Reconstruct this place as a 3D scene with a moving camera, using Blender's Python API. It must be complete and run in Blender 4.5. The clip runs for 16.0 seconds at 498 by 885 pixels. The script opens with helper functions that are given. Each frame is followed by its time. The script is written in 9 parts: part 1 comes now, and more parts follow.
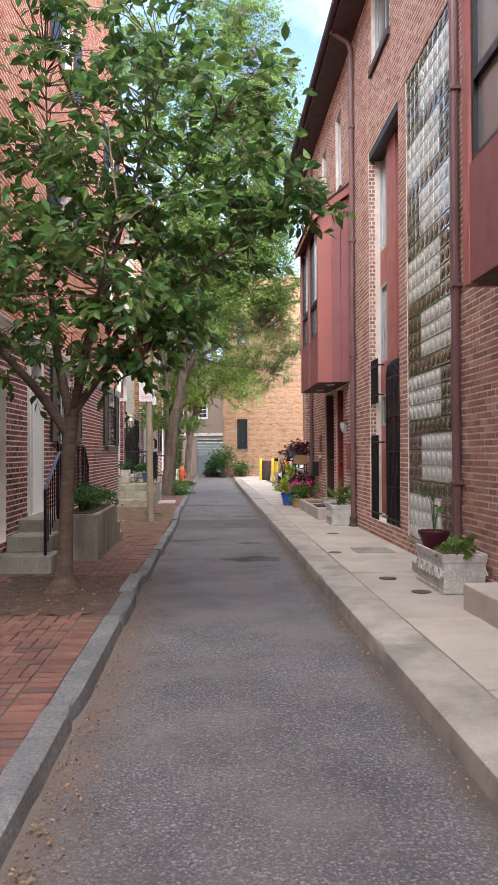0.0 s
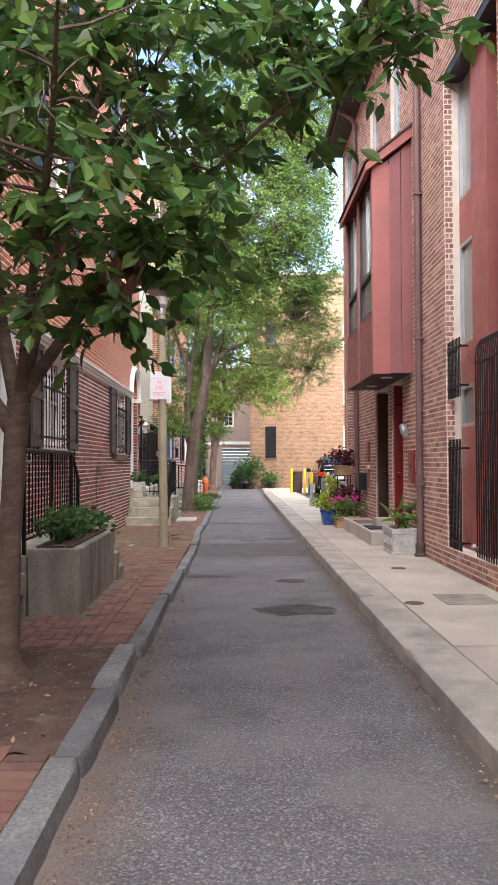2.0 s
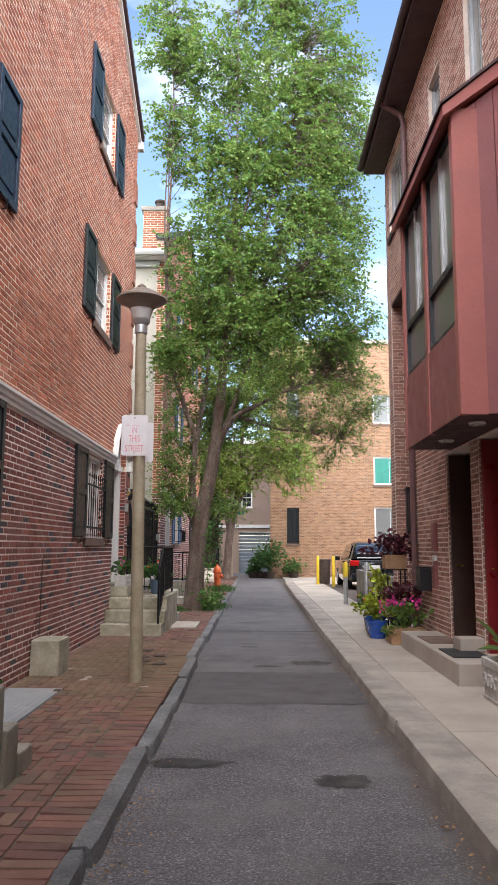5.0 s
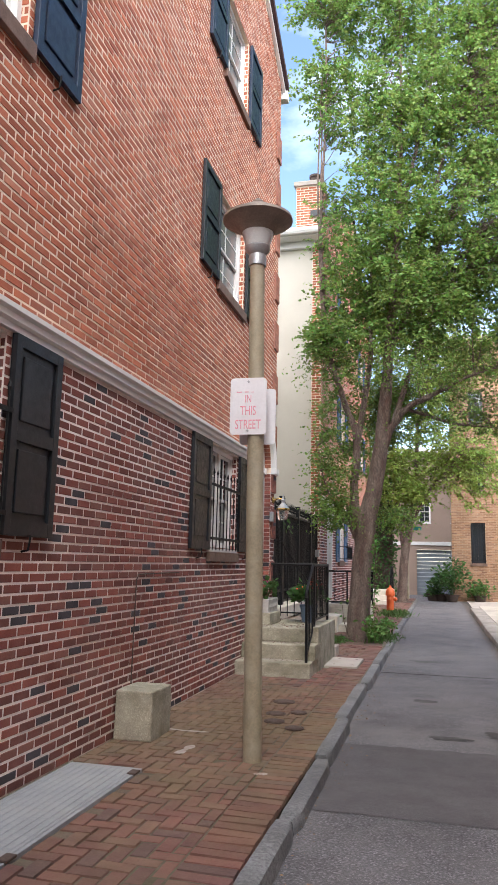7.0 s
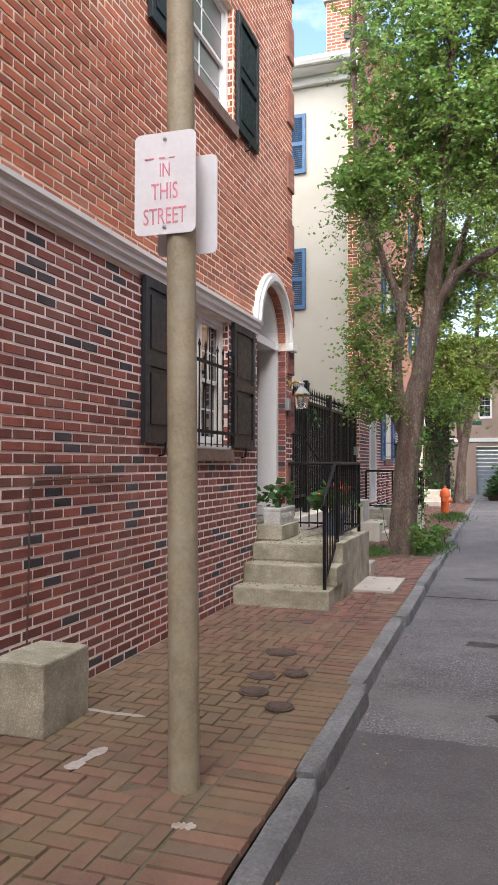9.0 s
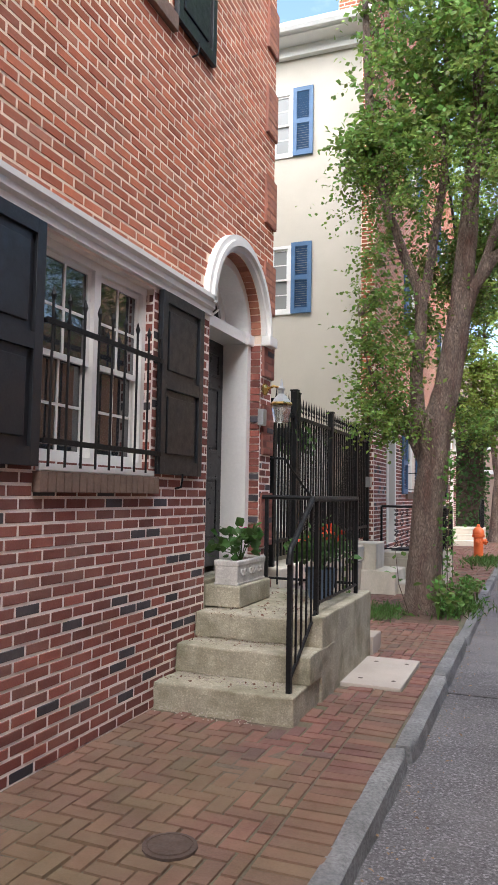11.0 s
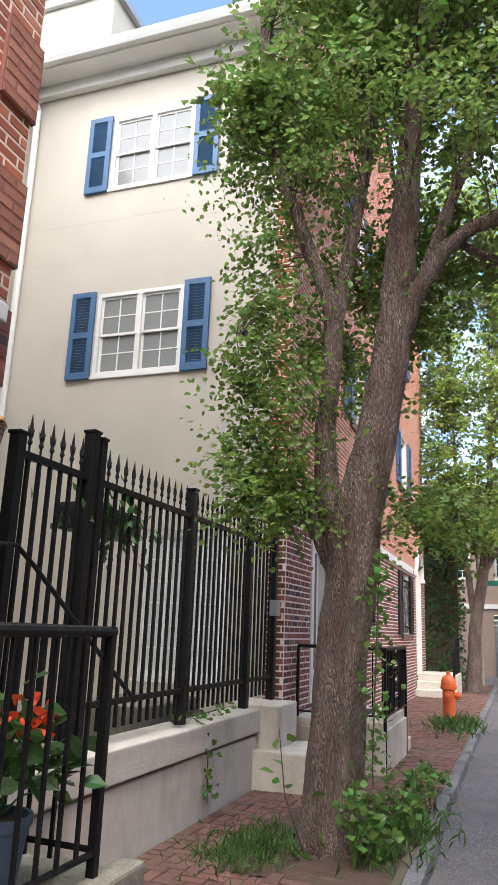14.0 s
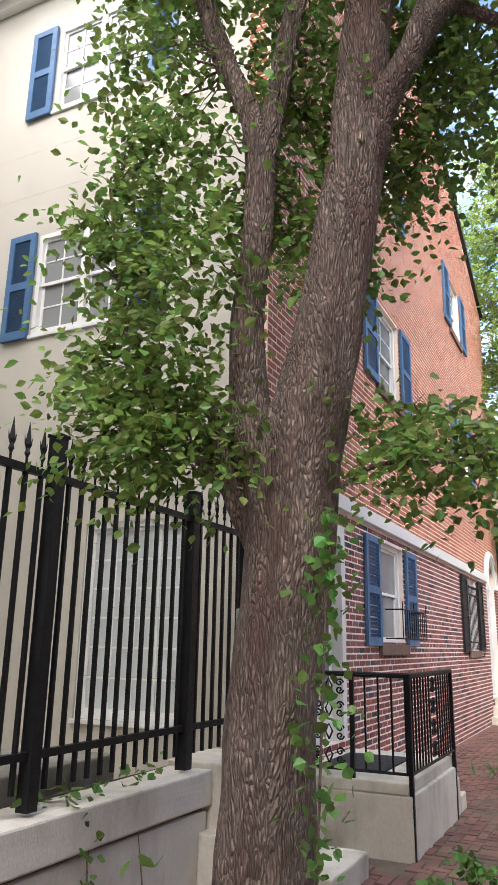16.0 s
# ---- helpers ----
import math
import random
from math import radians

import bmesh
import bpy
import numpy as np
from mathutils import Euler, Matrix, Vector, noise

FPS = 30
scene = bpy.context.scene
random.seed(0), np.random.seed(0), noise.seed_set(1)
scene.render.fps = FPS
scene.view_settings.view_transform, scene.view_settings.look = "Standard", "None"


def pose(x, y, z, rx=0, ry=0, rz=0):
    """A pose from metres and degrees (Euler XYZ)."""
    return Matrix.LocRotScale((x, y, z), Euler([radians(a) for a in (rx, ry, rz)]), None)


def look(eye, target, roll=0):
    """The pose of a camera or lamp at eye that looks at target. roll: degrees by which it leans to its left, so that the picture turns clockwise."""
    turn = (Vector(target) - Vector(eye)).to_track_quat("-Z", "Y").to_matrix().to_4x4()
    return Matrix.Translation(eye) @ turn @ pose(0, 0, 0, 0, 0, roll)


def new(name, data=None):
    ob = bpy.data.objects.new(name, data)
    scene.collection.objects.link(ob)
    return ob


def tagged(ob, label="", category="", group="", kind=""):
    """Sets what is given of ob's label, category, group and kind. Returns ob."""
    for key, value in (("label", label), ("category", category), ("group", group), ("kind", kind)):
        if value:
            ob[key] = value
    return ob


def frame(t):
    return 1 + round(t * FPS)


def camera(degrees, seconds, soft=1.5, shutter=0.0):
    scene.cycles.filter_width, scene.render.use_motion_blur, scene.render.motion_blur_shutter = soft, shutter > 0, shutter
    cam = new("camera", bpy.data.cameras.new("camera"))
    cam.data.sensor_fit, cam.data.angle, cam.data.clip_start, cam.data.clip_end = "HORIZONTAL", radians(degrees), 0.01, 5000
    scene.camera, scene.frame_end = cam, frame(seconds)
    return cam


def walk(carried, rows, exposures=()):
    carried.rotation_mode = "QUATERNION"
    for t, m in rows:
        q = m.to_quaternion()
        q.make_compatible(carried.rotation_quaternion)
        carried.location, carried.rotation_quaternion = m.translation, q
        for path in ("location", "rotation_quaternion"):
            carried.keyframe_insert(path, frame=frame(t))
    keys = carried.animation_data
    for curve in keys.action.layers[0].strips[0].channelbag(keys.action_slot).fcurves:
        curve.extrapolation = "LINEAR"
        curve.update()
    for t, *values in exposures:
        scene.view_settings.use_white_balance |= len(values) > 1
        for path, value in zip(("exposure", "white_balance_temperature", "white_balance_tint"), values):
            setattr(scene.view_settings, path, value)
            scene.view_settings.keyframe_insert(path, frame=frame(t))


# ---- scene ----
cam = camera(37.5, 16.0, soft=1.0)
METRES, EYE, TILT, LEAN, TURN = 22.0, 1.55, 0.0, 0.0, -3.0
ROWS = [
    (0.0, 0.0, 0.0, 0.0, 0.0, 0.76, 0.24),
    (0.5, -0.0019, 0.0337, -0.0007, 0.97, 0.78, 0.32),
    (1.0, -0.0044, 0.0672, 0.0001, 0.98, 1.21, 0.64),
    (1.5, -0.0055, 0.0998, -0.0003, 1.56, 1.57, 0.57),
    (2.0, -0.0081, 0.1344, -0.0004, 2.02, 1.54, 0.18),
    (2.5, -0.0087, 0.1675, -0.0003, 2.78, 1.22, -0.07),
    (3.0, -0.0111, 0.2016, -0.0004, 3.19, 0.64, -0.61),
    (3.5, -0.0122, 0.2323, -0.0009, 3.35, 0.35, -0.46),
    (6.0, -0.0159, 0.3888, 0.0036, 4.08, 12.29, -0.06),
    (6.5, -0.0172, 0.4188, 0.0024, 13.34, 11.39, -0.63),
    (7.0, -0.0175, 0.449, 0.0026, 17.23, 9.23, -1.28),
    (7.5, -0.0214, 0.4783, 0.0013, 18.89, 7.17, -1.09),
    (8.0, -0.024, 0.5097, 0.0016, 20.43, 4.66, -0.74),
    (8.5, -0.0268, 0.5399, 0.001, 20.87, 2.67, -0.17),
    (9.0, -0.0256, 0.5701, 0.0012, 21.76, 1.65, -0.1),
    (11.5, -0.0414, 0.7197, 0.0033, 24.42, 4.66, -1.08),
    (12.0, -0.0432, 0.75, 0.0035, 24.38, 5.35, -1.0),
    (12.5, -0.0461, 0.7805, 0.0024, 23.72, 6.84, -1.1),
    (13.0, -0.0473, 0.8141, 0.0018, 23.02, 9.04, -1.38),
    (13.5, -0.0497, 0.8451, 0.0025, 22.41, 11.02, -2.03),
    (14.0, -0.0502, 0.8763, 0.0032, 22.51, 14.11, -2.19),
    (14.5, -0.0522, 0.9079, 0.0037, 23.37, 15.8, -1.85),
    (15.0, -0.0532, 0.9375, 0.0033, 25.19, 15.54, -0.67),
    (15.5, -0.0528, 0.9671, 0.0043, 27.05, 14.94, -1.02),
    (16.0, -0.0513, 0.9968, 0.0048, 29.03, 15.34, -1.01),
]
walk(cam, [(t, pose(0, 0, EYE, TILT, LEAN, TURN) @ pose(METRES * x, METRES * y, METRES * z, 90 + pitch, roll, yaw)) for t, x, y, z, yaw, pitch, roll in ROWS],
     exposures=[(0.0, 1.95), (2.0, 2.1), (3.5, 2.15), (6.0, 1.32), (6.5, 1.46), (7.0, 1.76), (9.0, 1.91), (12.0, 1.92), (14.5, 1.84), (16.0, 1.92)])

# ---- light ----
world = bpy.data.worlds.new("sky")
scene.world = world
world.use_nodes = True
wn, wl = world.node_tree.nodes, world.node_tree.links
wn.clear()
SUN_EL, SUN_AZ = 46.0, 172.0
sky = wn.new("ShaderNodeTexSky")
sky.sky_type = "NISHITA"
sky.sun_disc = False
sky.sun_elevation = radians(SUN_EL)
sky.sun_rotation = radians(SUN_AZ)
sky.air_density, sky.dust_density, sky.ozone_density = 1.0, 0.6, 1.5
coord = wn.new("ShaderNodeTexCoord")
cloud_map = wn.new("ShaderNodeMapping")
cloud_map.inputs["Scale"].default_value = (1.0, 1.0, 2.2)
cloud_noise = wn.new("ShaderNodeTexNoise")
cloud_noise.inputs["Scale"].default_value = 2.3
cloud_noise.inputs["Detail"].default_value = 7
cloud_noise.inputs["Roughness"].default_value = 0.55
cloud_ramp = wn.new("ShaderNodeValToRGB")
cloud_ramp.color_ramp.elements[0].position = 0.54
cloud_ramp.color_ramp.elements[1].position = 0.76
cloud_mix = wn.new("ShaderNodeMixRGB")
cloud_mix.inputs["Color2"].default_value = (5.6, 5.9, 6.3, 1)
background = wn.new("ShaderNodeBackground")
background.inputs["Strength"].default_value = 0.13
w_out = wn.new("ShaderNodeOutputWorld")
wl.new(coord.outputs["Generated"], cloud_map.inputs["Vector"])
wl.new(cloud_map.outputs["Vector"], cloud_noise.inputs["Vector"])
wl.new(cloud_noise.outputs["Fac"], cloud_ramp.inputs["Fac"])
wl.new(cloud_ramp.outputs["Color"], cloud_mix.inputs["Fac"])
wl.new(sky.outputs["Color"], cloud_mix.inputs["Color1"])
wl.new(cloud_mix.outputs["Color"], background.inputs["Color"])
wl.new(background.outputs["Background"], w_out.inputs["Surface"])

sun = new("sun", bpy.data.lights.new("sun", "SUN"))
sun.data.energy = 3.75
sun.data.angle = radians(95)
sun.data.color = (1.0, 0.96, 0.91)
sa, se = radians(SUN_AZ), radians(SUN_EL)
sun.matrix_world = look((0, 0, 30), Vector((0, 0, 30)) - Vector((math.sin(sa) * math.cos(se), math.cos(sa) * math.cos(se), math.sin(se))))

# ---- materials ----
def mat(name, color, rough=0.7, metal=0.0, var=0.15, scale=8.0, grain=60.0, bump=0.15, stain=None, stain_amt=0.0,
        stain_scale=1.5, island=0.0, obj=0.0, hue=0.0, spec=0.5, stretch=(1, 1, 1), palette=None, translucent=0.0, coat=0.0, gvar=None, speckle=0.0, speck=(0.80, 1.95)):
    """Procedural paint, stone, brick or leaf: a base colour that varies at two scales, with stains, grain and relief."""
    m = bpy.data.materials.new(name)
    m.use_nodes = True
    n, l = m.node_tree.nodes, m.node_tree.links
    b = n["Principled BSDF"]
    out = n["Material Output"]
    b.inputs["Roughness"].default_value = rough
    b.inputs["Metallic"].default_value = metal
    b.inputs["Specular IOR Level"].default_value = spec
    if coat:
        b.inputs["Coat Weight"].default_value = coat
    tc = n.new("ShaderNodeTexCoord")
    mp = n.new("ShaderNodeMapping")
    mp.inputs["Scale"].default_value = stretch
    geo = n.new("ShaderNodeNewGeometry")
    l.new(geo.outputs["Position"], mp.inputs["Vector"])

    def noise_tex(sc, detail=5, rgh=0.6):
        t = n.new("ShaderNodeTexNoise")
        t.inputs["Scale"].default_value = sc
        t.inputs["Detail"].default_value = detail
        t.inputs["Roughness"].default_value = rgh
        l.new(mp.outputs["Vector"], t.inputs["Vector"])
        return t.outputs["Fac"]

    def remap(src, lo, hi, a=0.3, z=0.7):
        r = n.new("ShaderNodeMapRange")
        r.inputs["From Min"].default_value, r.inputs["From Max"].default_value = a, z
        r.inputs["To Min"].default_value, r.inputs["To Max"].default_value = lo, hi
        l.new(src, r.inputs["Value"])
        return r.outputs["Result"]

    def value_shift(col, fac):
        h = n.new("ShaderNodeHueSaturation")
        l.new(fac, h.inputs["Value"])
        if hasattr(col, "links"):
            l.new(col, h.inputs["Color"])
        else:
            h.inputs["Color"].default_value = col
        return h.outputs["Color"], h

    rnd = None
    if island:
        rnd = geo.outputs["Random Per Island"]
    if obj:
        oi = n.new("ShaderNodeObjectInfo")
        rnd = oi.outputs["Random"]
    col = (*color, 1)
    if palette and rnd is not None:
        rp = n.new("ShaderNodeValToRGB")
        rp.color_ramp.interpolation = "CONSTANT"
        e = rp.color_ramp.elements
        e[0].position, e[0].color = 0, (*palette[0][1], 1)
        e[1].position, e[1].color = palette[1][0], (*palette[1][1], 1)
        for p, c in palette[2:]:
            k = e.new(p)
            k.color = (*c, 1)
        l.new(rnd, rp.inputs["Fac"])
        col = rp.outputs["Color"]
    col, node = value_shift(col, remap(noise_tex(scale), 1 - var, 1 + var))
    if rnd is not None:
        mul = n.new("ShaderNodeMath")
        mul.operation = "MULTIPLY"
        mul.inputs[1].default_value = 7.31
        l.new(rnd, mul.inputs[0])
        fr = n.new("ShaderNodeMath")
        fr.operation = "FRACT"
        l.new(mul.outputs[0], fr.inputs[0])
        amt = island or obj
        col, node = value_shift(col, remap(fr.outputs[0], 1 - amt, 1 + amt, 0, 1))
        if hue:
            l.new(remap(fr.outputs[0], 0.5 - hue, 0.5 + hue, 0, 1), node.inputs["Hue"])
    col, node = value_shift(col, remap(noise_tex(grain, 3, 0.7), 1 - (gvar or var * 0.8), 1 + (gvar or var * 0.8)))
    if speckle:
        # single stones of the aggregate, paler and darker than the binder
        vo = n.new("ShaderNodeTexVoronoi")
        vo.inputs["Scale"].default_value = speckle
        l.new(mp.outputs["Vector"], vo.inputs["Vector"])
        sp = n.new("ShaderNodeSeparateColor")
        l.new(vo.outputs["Color"], sp.inputs["Color"])
        pw = n.new("ShaderNodeMath")
        pw.operation = "POWER"
        pw.inputs[1].default_value = 4.0
        l.new(sp.outputs["Red"], pw.inputs[0])
        col, node = value_shift(col, remap(pw.outputs[0], speck[0], speck[1], 0, 1))
    if stain:
        mx = n.new("ShaderNodeMixRGB")
        l.new(remap(noise_tex(stain_scale, 8, 0.65), 0, stain_amt, 0.45, 0.72), mx.inputs["Fac"])
        l.new(col, mx.inputs["Color1"])
        mx.inputs["Color2"].default_value = (*stain, 1)
        col = mx.outputs["Color"]
    l.new(col, b.inputs["Base Color"])
    l.new(remap(noise_tex(scale * 2.3), max(0.02, rough - 0.12), min(1, rough + 0.12)), b.inputs["Roughness"])
    if bump:
        bm_ = n.new("ShaderNodeBump")
        bm_.inputs["Strength"].default_value = bump
        bm_.inputs["Distance"].default_value = 0.01
        l.new(noise_tex(grain * 0.8, 4, 0.7), bm_.inputs["Height"])
        l.new(bm_.outputs["Normal"], b.inputs["Normal"])
    if translucent:
        tr = n.new("ShaderNodeBsdfTranslucent")
        brt = n.new("ShaderNodeBrightContrast")
        brt.inputs["Bright"].default_value = 0.02
        l.new(col, brt.inputs["Color"])
        l.new(brt.outputs["Color"], tr.inputs["Color"])
        ms = n.new("ShaderNodeMixShader")
        ms.inputs["Fac"].default_value = translucent
        l.new(b.outputs[0], ms.inputs[1])
        l.new(tr.outputs[0], ms.inputs[2])
        l.new(ms.outputs[0], out.inputs["Surface"])
    return m


def glass_mat(name, tint=(0.03, 0.035, 0.04), rough=0.04, gloss=0.9, coat=0.6):
    """Window pane: dark room behind glossy glass."""
    m = bpy.data.materials.new(name)
    m.use_nodes = True
    b = m.node_tree.nodes["Principled BSDF"]
    b.inputs["Base Color"].default_value = (*tint, 1)
    b.inputs["Roughness"].default_value = rough
    b.inputs["Specular IOR Level"].default_value = gloss
    b.inputs["Coat Weight"].default_value = coat
    b.inputs["Coat Roughness"].default_value = 0.02
    return m


LOW_PAL = [(0, (0.215, 0.064, 0.048)), (0.3, (0.265, 0.08, 0.058)), (0.55, (0.175, 0.054, 0.042)), (0.78, (0.235, 0.09, 0.068)), (0.90, (0.05, 0.042, 0.05))]
UP_PAL = [(0, (0.415, 0.12, 0.060)), (0.35, (0.46, 0.142, 0.072)), (0.7, (0.365, 0.102, 0.053)), (0.9, (0.44, 0.168, 0.10))]
RIGHT_PAL = [(0, (0.325, 0.155, 0.115)), (0.3, (0.385, 0.195, 0.147)), (0.6, (0.27, 0.127, 0.098)), (0.85, (0.425, 0.255, 0.20))]
TAN_PAL = [(0, (0.27, 0.142, 0.076)), (0.35, (0.30, 0.162, 0.09)), (0.7, (0.235, 0.118, 0.064)), (0.92, (0.20, 0.10, 0.06))]
PAVE_PAL = [(0, (0.165, 0.075, 0.062)), (0.4, (0.195, 0.088, 0.070)), (0.65, (0.14, 0.066, 0.058)), (0.82, (0.18, 0.10, 0.074)), (0.94, (0.115, 0.066, 0.060))]
QUOIN_PAL = [(0, (0.36, 0.14, 0.085)), (0.4, (0.41, 0.17, 0.105)), (0.75, (0.30, 0.12, 0.085))]


def brick_pair(name, pal, **kw):
    a = dict(rough=0.85, var=0.14, scale=3.0, grain=90, bump=0.35, palette=pal, stain=(0.5, 0.45, 0.4), stain_amt=0.12, stain_scale=1.3)
    dev = kw.pop("dev", 0.2)
    a.update(kw)
    return mat(name, pal[0][1], island=dev, **a), mat(name + "_single", pal[0][1], obj=dev, **a)


M_LOW, M_LOW1 = brick_pair("dark_red_brick", LOW_PAL)
M_UP, M_UP1 = brick_pair("orange_brick", UP_PAL)
M_RIGHT, M_RIGHT1 = brick_pair("brown_red_brick", RIGHT_PAL)
M_TAN, M_TAN1 = brick_pair("tan_brick", TAN_PAL)
M_PAVE, M_PAVE1 = brick_pair("paving_brick", PAVE_PAL, dev=0.1, var=0.22, stain=(0.165, 0.125, 0.075), stain_amt=0.45, stain_scale=0.8, rough=0.8)
M_QUOIN, M_QUOIN1 = brick_pair("quoin_brick", QUOIN_PAL)
M_MORTAR = mat("pale_mortar", (0.85, 0.74, 0.68), 0.95, var=0.12, scale=4, grain=120, bump=0.3, stain=(0.6, 0.52, 0.48), stain_amt=0.4)
M_MORTAR_UP = mat("warm_mortar", (0.84, 0.67, 0.53), 0.95, var=0.12, scale=4, grain=120, bump=0.3)
M_MORTAR_R = mat("grey_mortar", (0.66, 0.57, 0.49), 0.95, var=0.15, scale=4, grain=120, bump=0.3)
M_MORTAR_T = mat("tan_mortar", (0.36, 0.25, 0.165), 0.95, var=0.15, scale=4, grain=120, bump=0.3)
M_JOINT = mat("sandy_joint", (0.13, 0.10, 0.075), 0.95, var=0.3, scale=6, grain=80, bump=0.4, stain=(0.06, 0.08, 0.03), stain_amt=0.7, stain_scale=2)
M_ASPHALT = mat("worn_asphalt", (0.114, 0.108, 0.114), 0.88, var=0.26, scale=1.1, grain=60, gvar=0.55, bump=0.9, speckle=95.0, stain=(0.172, 0.160, 0.158), stain_amt=0.85, stain_scale=0.9)


def kerb_tint(m, x0, x1, reach, color, amount, y1=99.0):
    """A colour that thins out raggedly away from the kerb line x0 towards x1."""
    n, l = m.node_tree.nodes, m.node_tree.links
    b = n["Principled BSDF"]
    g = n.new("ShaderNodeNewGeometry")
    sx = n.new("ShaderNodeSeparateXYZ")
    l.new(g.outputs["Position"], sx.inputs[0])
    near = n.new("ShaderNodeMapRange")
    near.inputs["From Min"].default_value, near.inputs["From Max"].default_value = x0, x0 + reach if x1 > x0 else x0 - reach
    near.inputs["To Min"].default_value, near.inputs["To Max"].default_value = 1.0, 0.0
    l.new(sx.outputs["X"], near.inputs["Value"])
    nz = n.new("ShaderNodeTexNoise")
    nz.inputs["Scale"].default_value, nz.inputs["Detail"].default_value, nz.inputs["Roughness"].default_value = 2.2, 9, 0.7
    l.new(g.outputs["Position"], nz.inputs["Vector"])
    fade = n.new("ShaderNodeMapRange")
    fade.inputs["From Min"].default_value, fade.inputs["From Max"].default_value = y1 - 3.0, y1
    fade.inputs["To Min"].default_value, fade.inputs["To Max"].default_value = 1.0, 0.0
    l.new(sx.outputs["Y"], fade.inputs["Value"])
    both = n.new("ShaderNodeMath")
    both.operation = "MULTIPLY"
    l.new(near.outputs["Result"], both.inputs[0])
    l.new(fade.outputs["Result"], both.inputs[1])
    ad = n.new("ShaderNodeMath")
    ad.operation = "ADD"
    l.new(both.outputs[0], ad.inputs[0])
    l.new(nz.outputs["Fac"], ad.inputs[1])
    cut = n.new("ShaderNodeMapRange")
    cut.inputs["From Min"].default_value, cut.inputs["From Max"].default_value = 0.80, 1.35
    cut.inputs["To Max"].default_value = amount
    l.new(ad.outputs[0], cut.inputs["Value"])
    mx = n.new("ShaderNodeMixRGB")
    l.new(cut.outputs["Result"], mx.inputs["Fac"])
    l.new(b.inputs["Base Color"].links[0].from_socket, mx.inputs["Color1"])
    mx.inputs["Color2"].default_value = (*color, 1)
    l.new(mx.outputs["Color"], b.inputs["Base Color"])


# reddish washed-in earth along the west kerb
kerb_tint(M_ASPHALT, -0.80, 1.0, 0.55, (0.165, 0.122, 0.102), 0.75, 10.0)


def moss(m, y0, y1, color, amount):
    """Green film on paving between y0 and y1, in uneven patches."""
    n, l = m.node_tree.nodes, m.node_tree.links
    b = n["Principled BSDF"]
    g = n.new("ShaderNodeNewGeometry")
    sx = n.new("ShaderNodeSeparateXYZ")
    l.new(g.outputs["Position"], sx.inputs[0])
    away = n.new("ShaderNodeMath")
    away.operation = "SUBTRACT"
    away.inputs[1].default_value = (y0 + y1) / 2
    l.new(sx.outputs["Y"], away.inputs[0])
    ab = n.new("ShaderNodeMath")
    ab.operation = "ABSOLUTE"
    l.new(away.outputs[0], ab.inputs[0])
    ring = n.new("ShaderNodeMapRange")
    ring.inputs["From Min"].default_value, ring.inputs["From Max"].default_value = 0.0, (y1 - y0) / 2
    ring.inputs["To Min"].default_value, ring.inputs["To Max"].default_value = 0.5, 0.0
    l.new(ab.outputs[0], ring.inputs["Value"])
    nz = n.new("ShaderNodeTexNoise")
    nz.inputs["Scale"].default_value, nz.inputs["Detail"].default_value, nz.inputs["Roughness"].default_value = 1.3, 8, 0.65
    l.new(g.outputs["Position"], nz.inputs["Vector"])
    ad = n.new("ShaderNodeMath")
    ad.operation = "ADD"
    l.new(ring.outputs["Result"], ad.inputs[0])
    l.new(nz.outputs["Fac"], ad.inputs[1])
    cut = n.new("ShaderNodeMapRange")
    cut.inputs["From Min"].default_value, cut.inputs["From Max"].default_value = 0.62, 0.95
    cut.inputs["To Max"].default_value = amount
    l.new(ad.outputs[0], cut.inputs["Value"])
    mx = n.new("ShaderNodeMixRGB")
    l.new(cut.outputs["Result"], mx.inputs["Fac"])
    l.new(b.inputs["Base Color"].links[0].from_socket, mx.inputs["Color1"])
    mx.inputs["Color2"].default_value = (*color, 1)
    l.new(mx.outputs["Color"], b.inputs["Base Color"])


for m_moss in (M_PAVE, M_PAVE1):
    moss(m_moss, 12.5, 21.5, (0.155, 0.128, 0.062), 0.48)
# darker brown towards the east kerb
kerb_tint(M_ASPHALT, 1.27, 0.0, 0.30, (0.085, 0.066, 0.054), 0.9)
M_PATCH = mat("dark_damp_asphalt", (0.035, 0.032, 0.032), 0.7, var=0.3, scale=3, grain=170, bump=0.4, stain=(0.09, 0.085, 0.08), stain_amt=0.8, stain_scale=3)
M_CONC = mat("pale_concrete", (0.42, 0.37, 0.325), 0.85, var=0.12, scale=1.2, grain=130, bump=0.25, stain=(0.30, 0.25, 0.205), stain_amt=0.6, stain_scale=0.9)
M_SLAB = mat("cast_pavement_slab", (0.41, 0.36, 0.31), 0.85, var=0.14, scale=1.2, grain=130, bump=0.25, stain=(0.27, 0.235, 0.20), stain_amt=0.75, stain_scale=0.9, obj=0.13, hue=0.012)
M_REPAIR = mat("smooth_dark_asphalt", (0.082, 0.075, 0.079), 0.85, var=0.2, scale=1.4, grain=110, gvar=0.3, bump=0.4, speckle=150.0, speck=(0.9, 1.4), stain=(0.12, 0.108, 0.11), stain_amt=0.6, stain_scale=1.2)
M_CHALK = mat("worn_white_marking", (0.42, 0.38, 0.35), 0.8, var=0.2, scale=9, grain=60, bump=0.2, stain=(0.2, 0.12, 0.09), stain_amt=0.9, stain_scale=9)
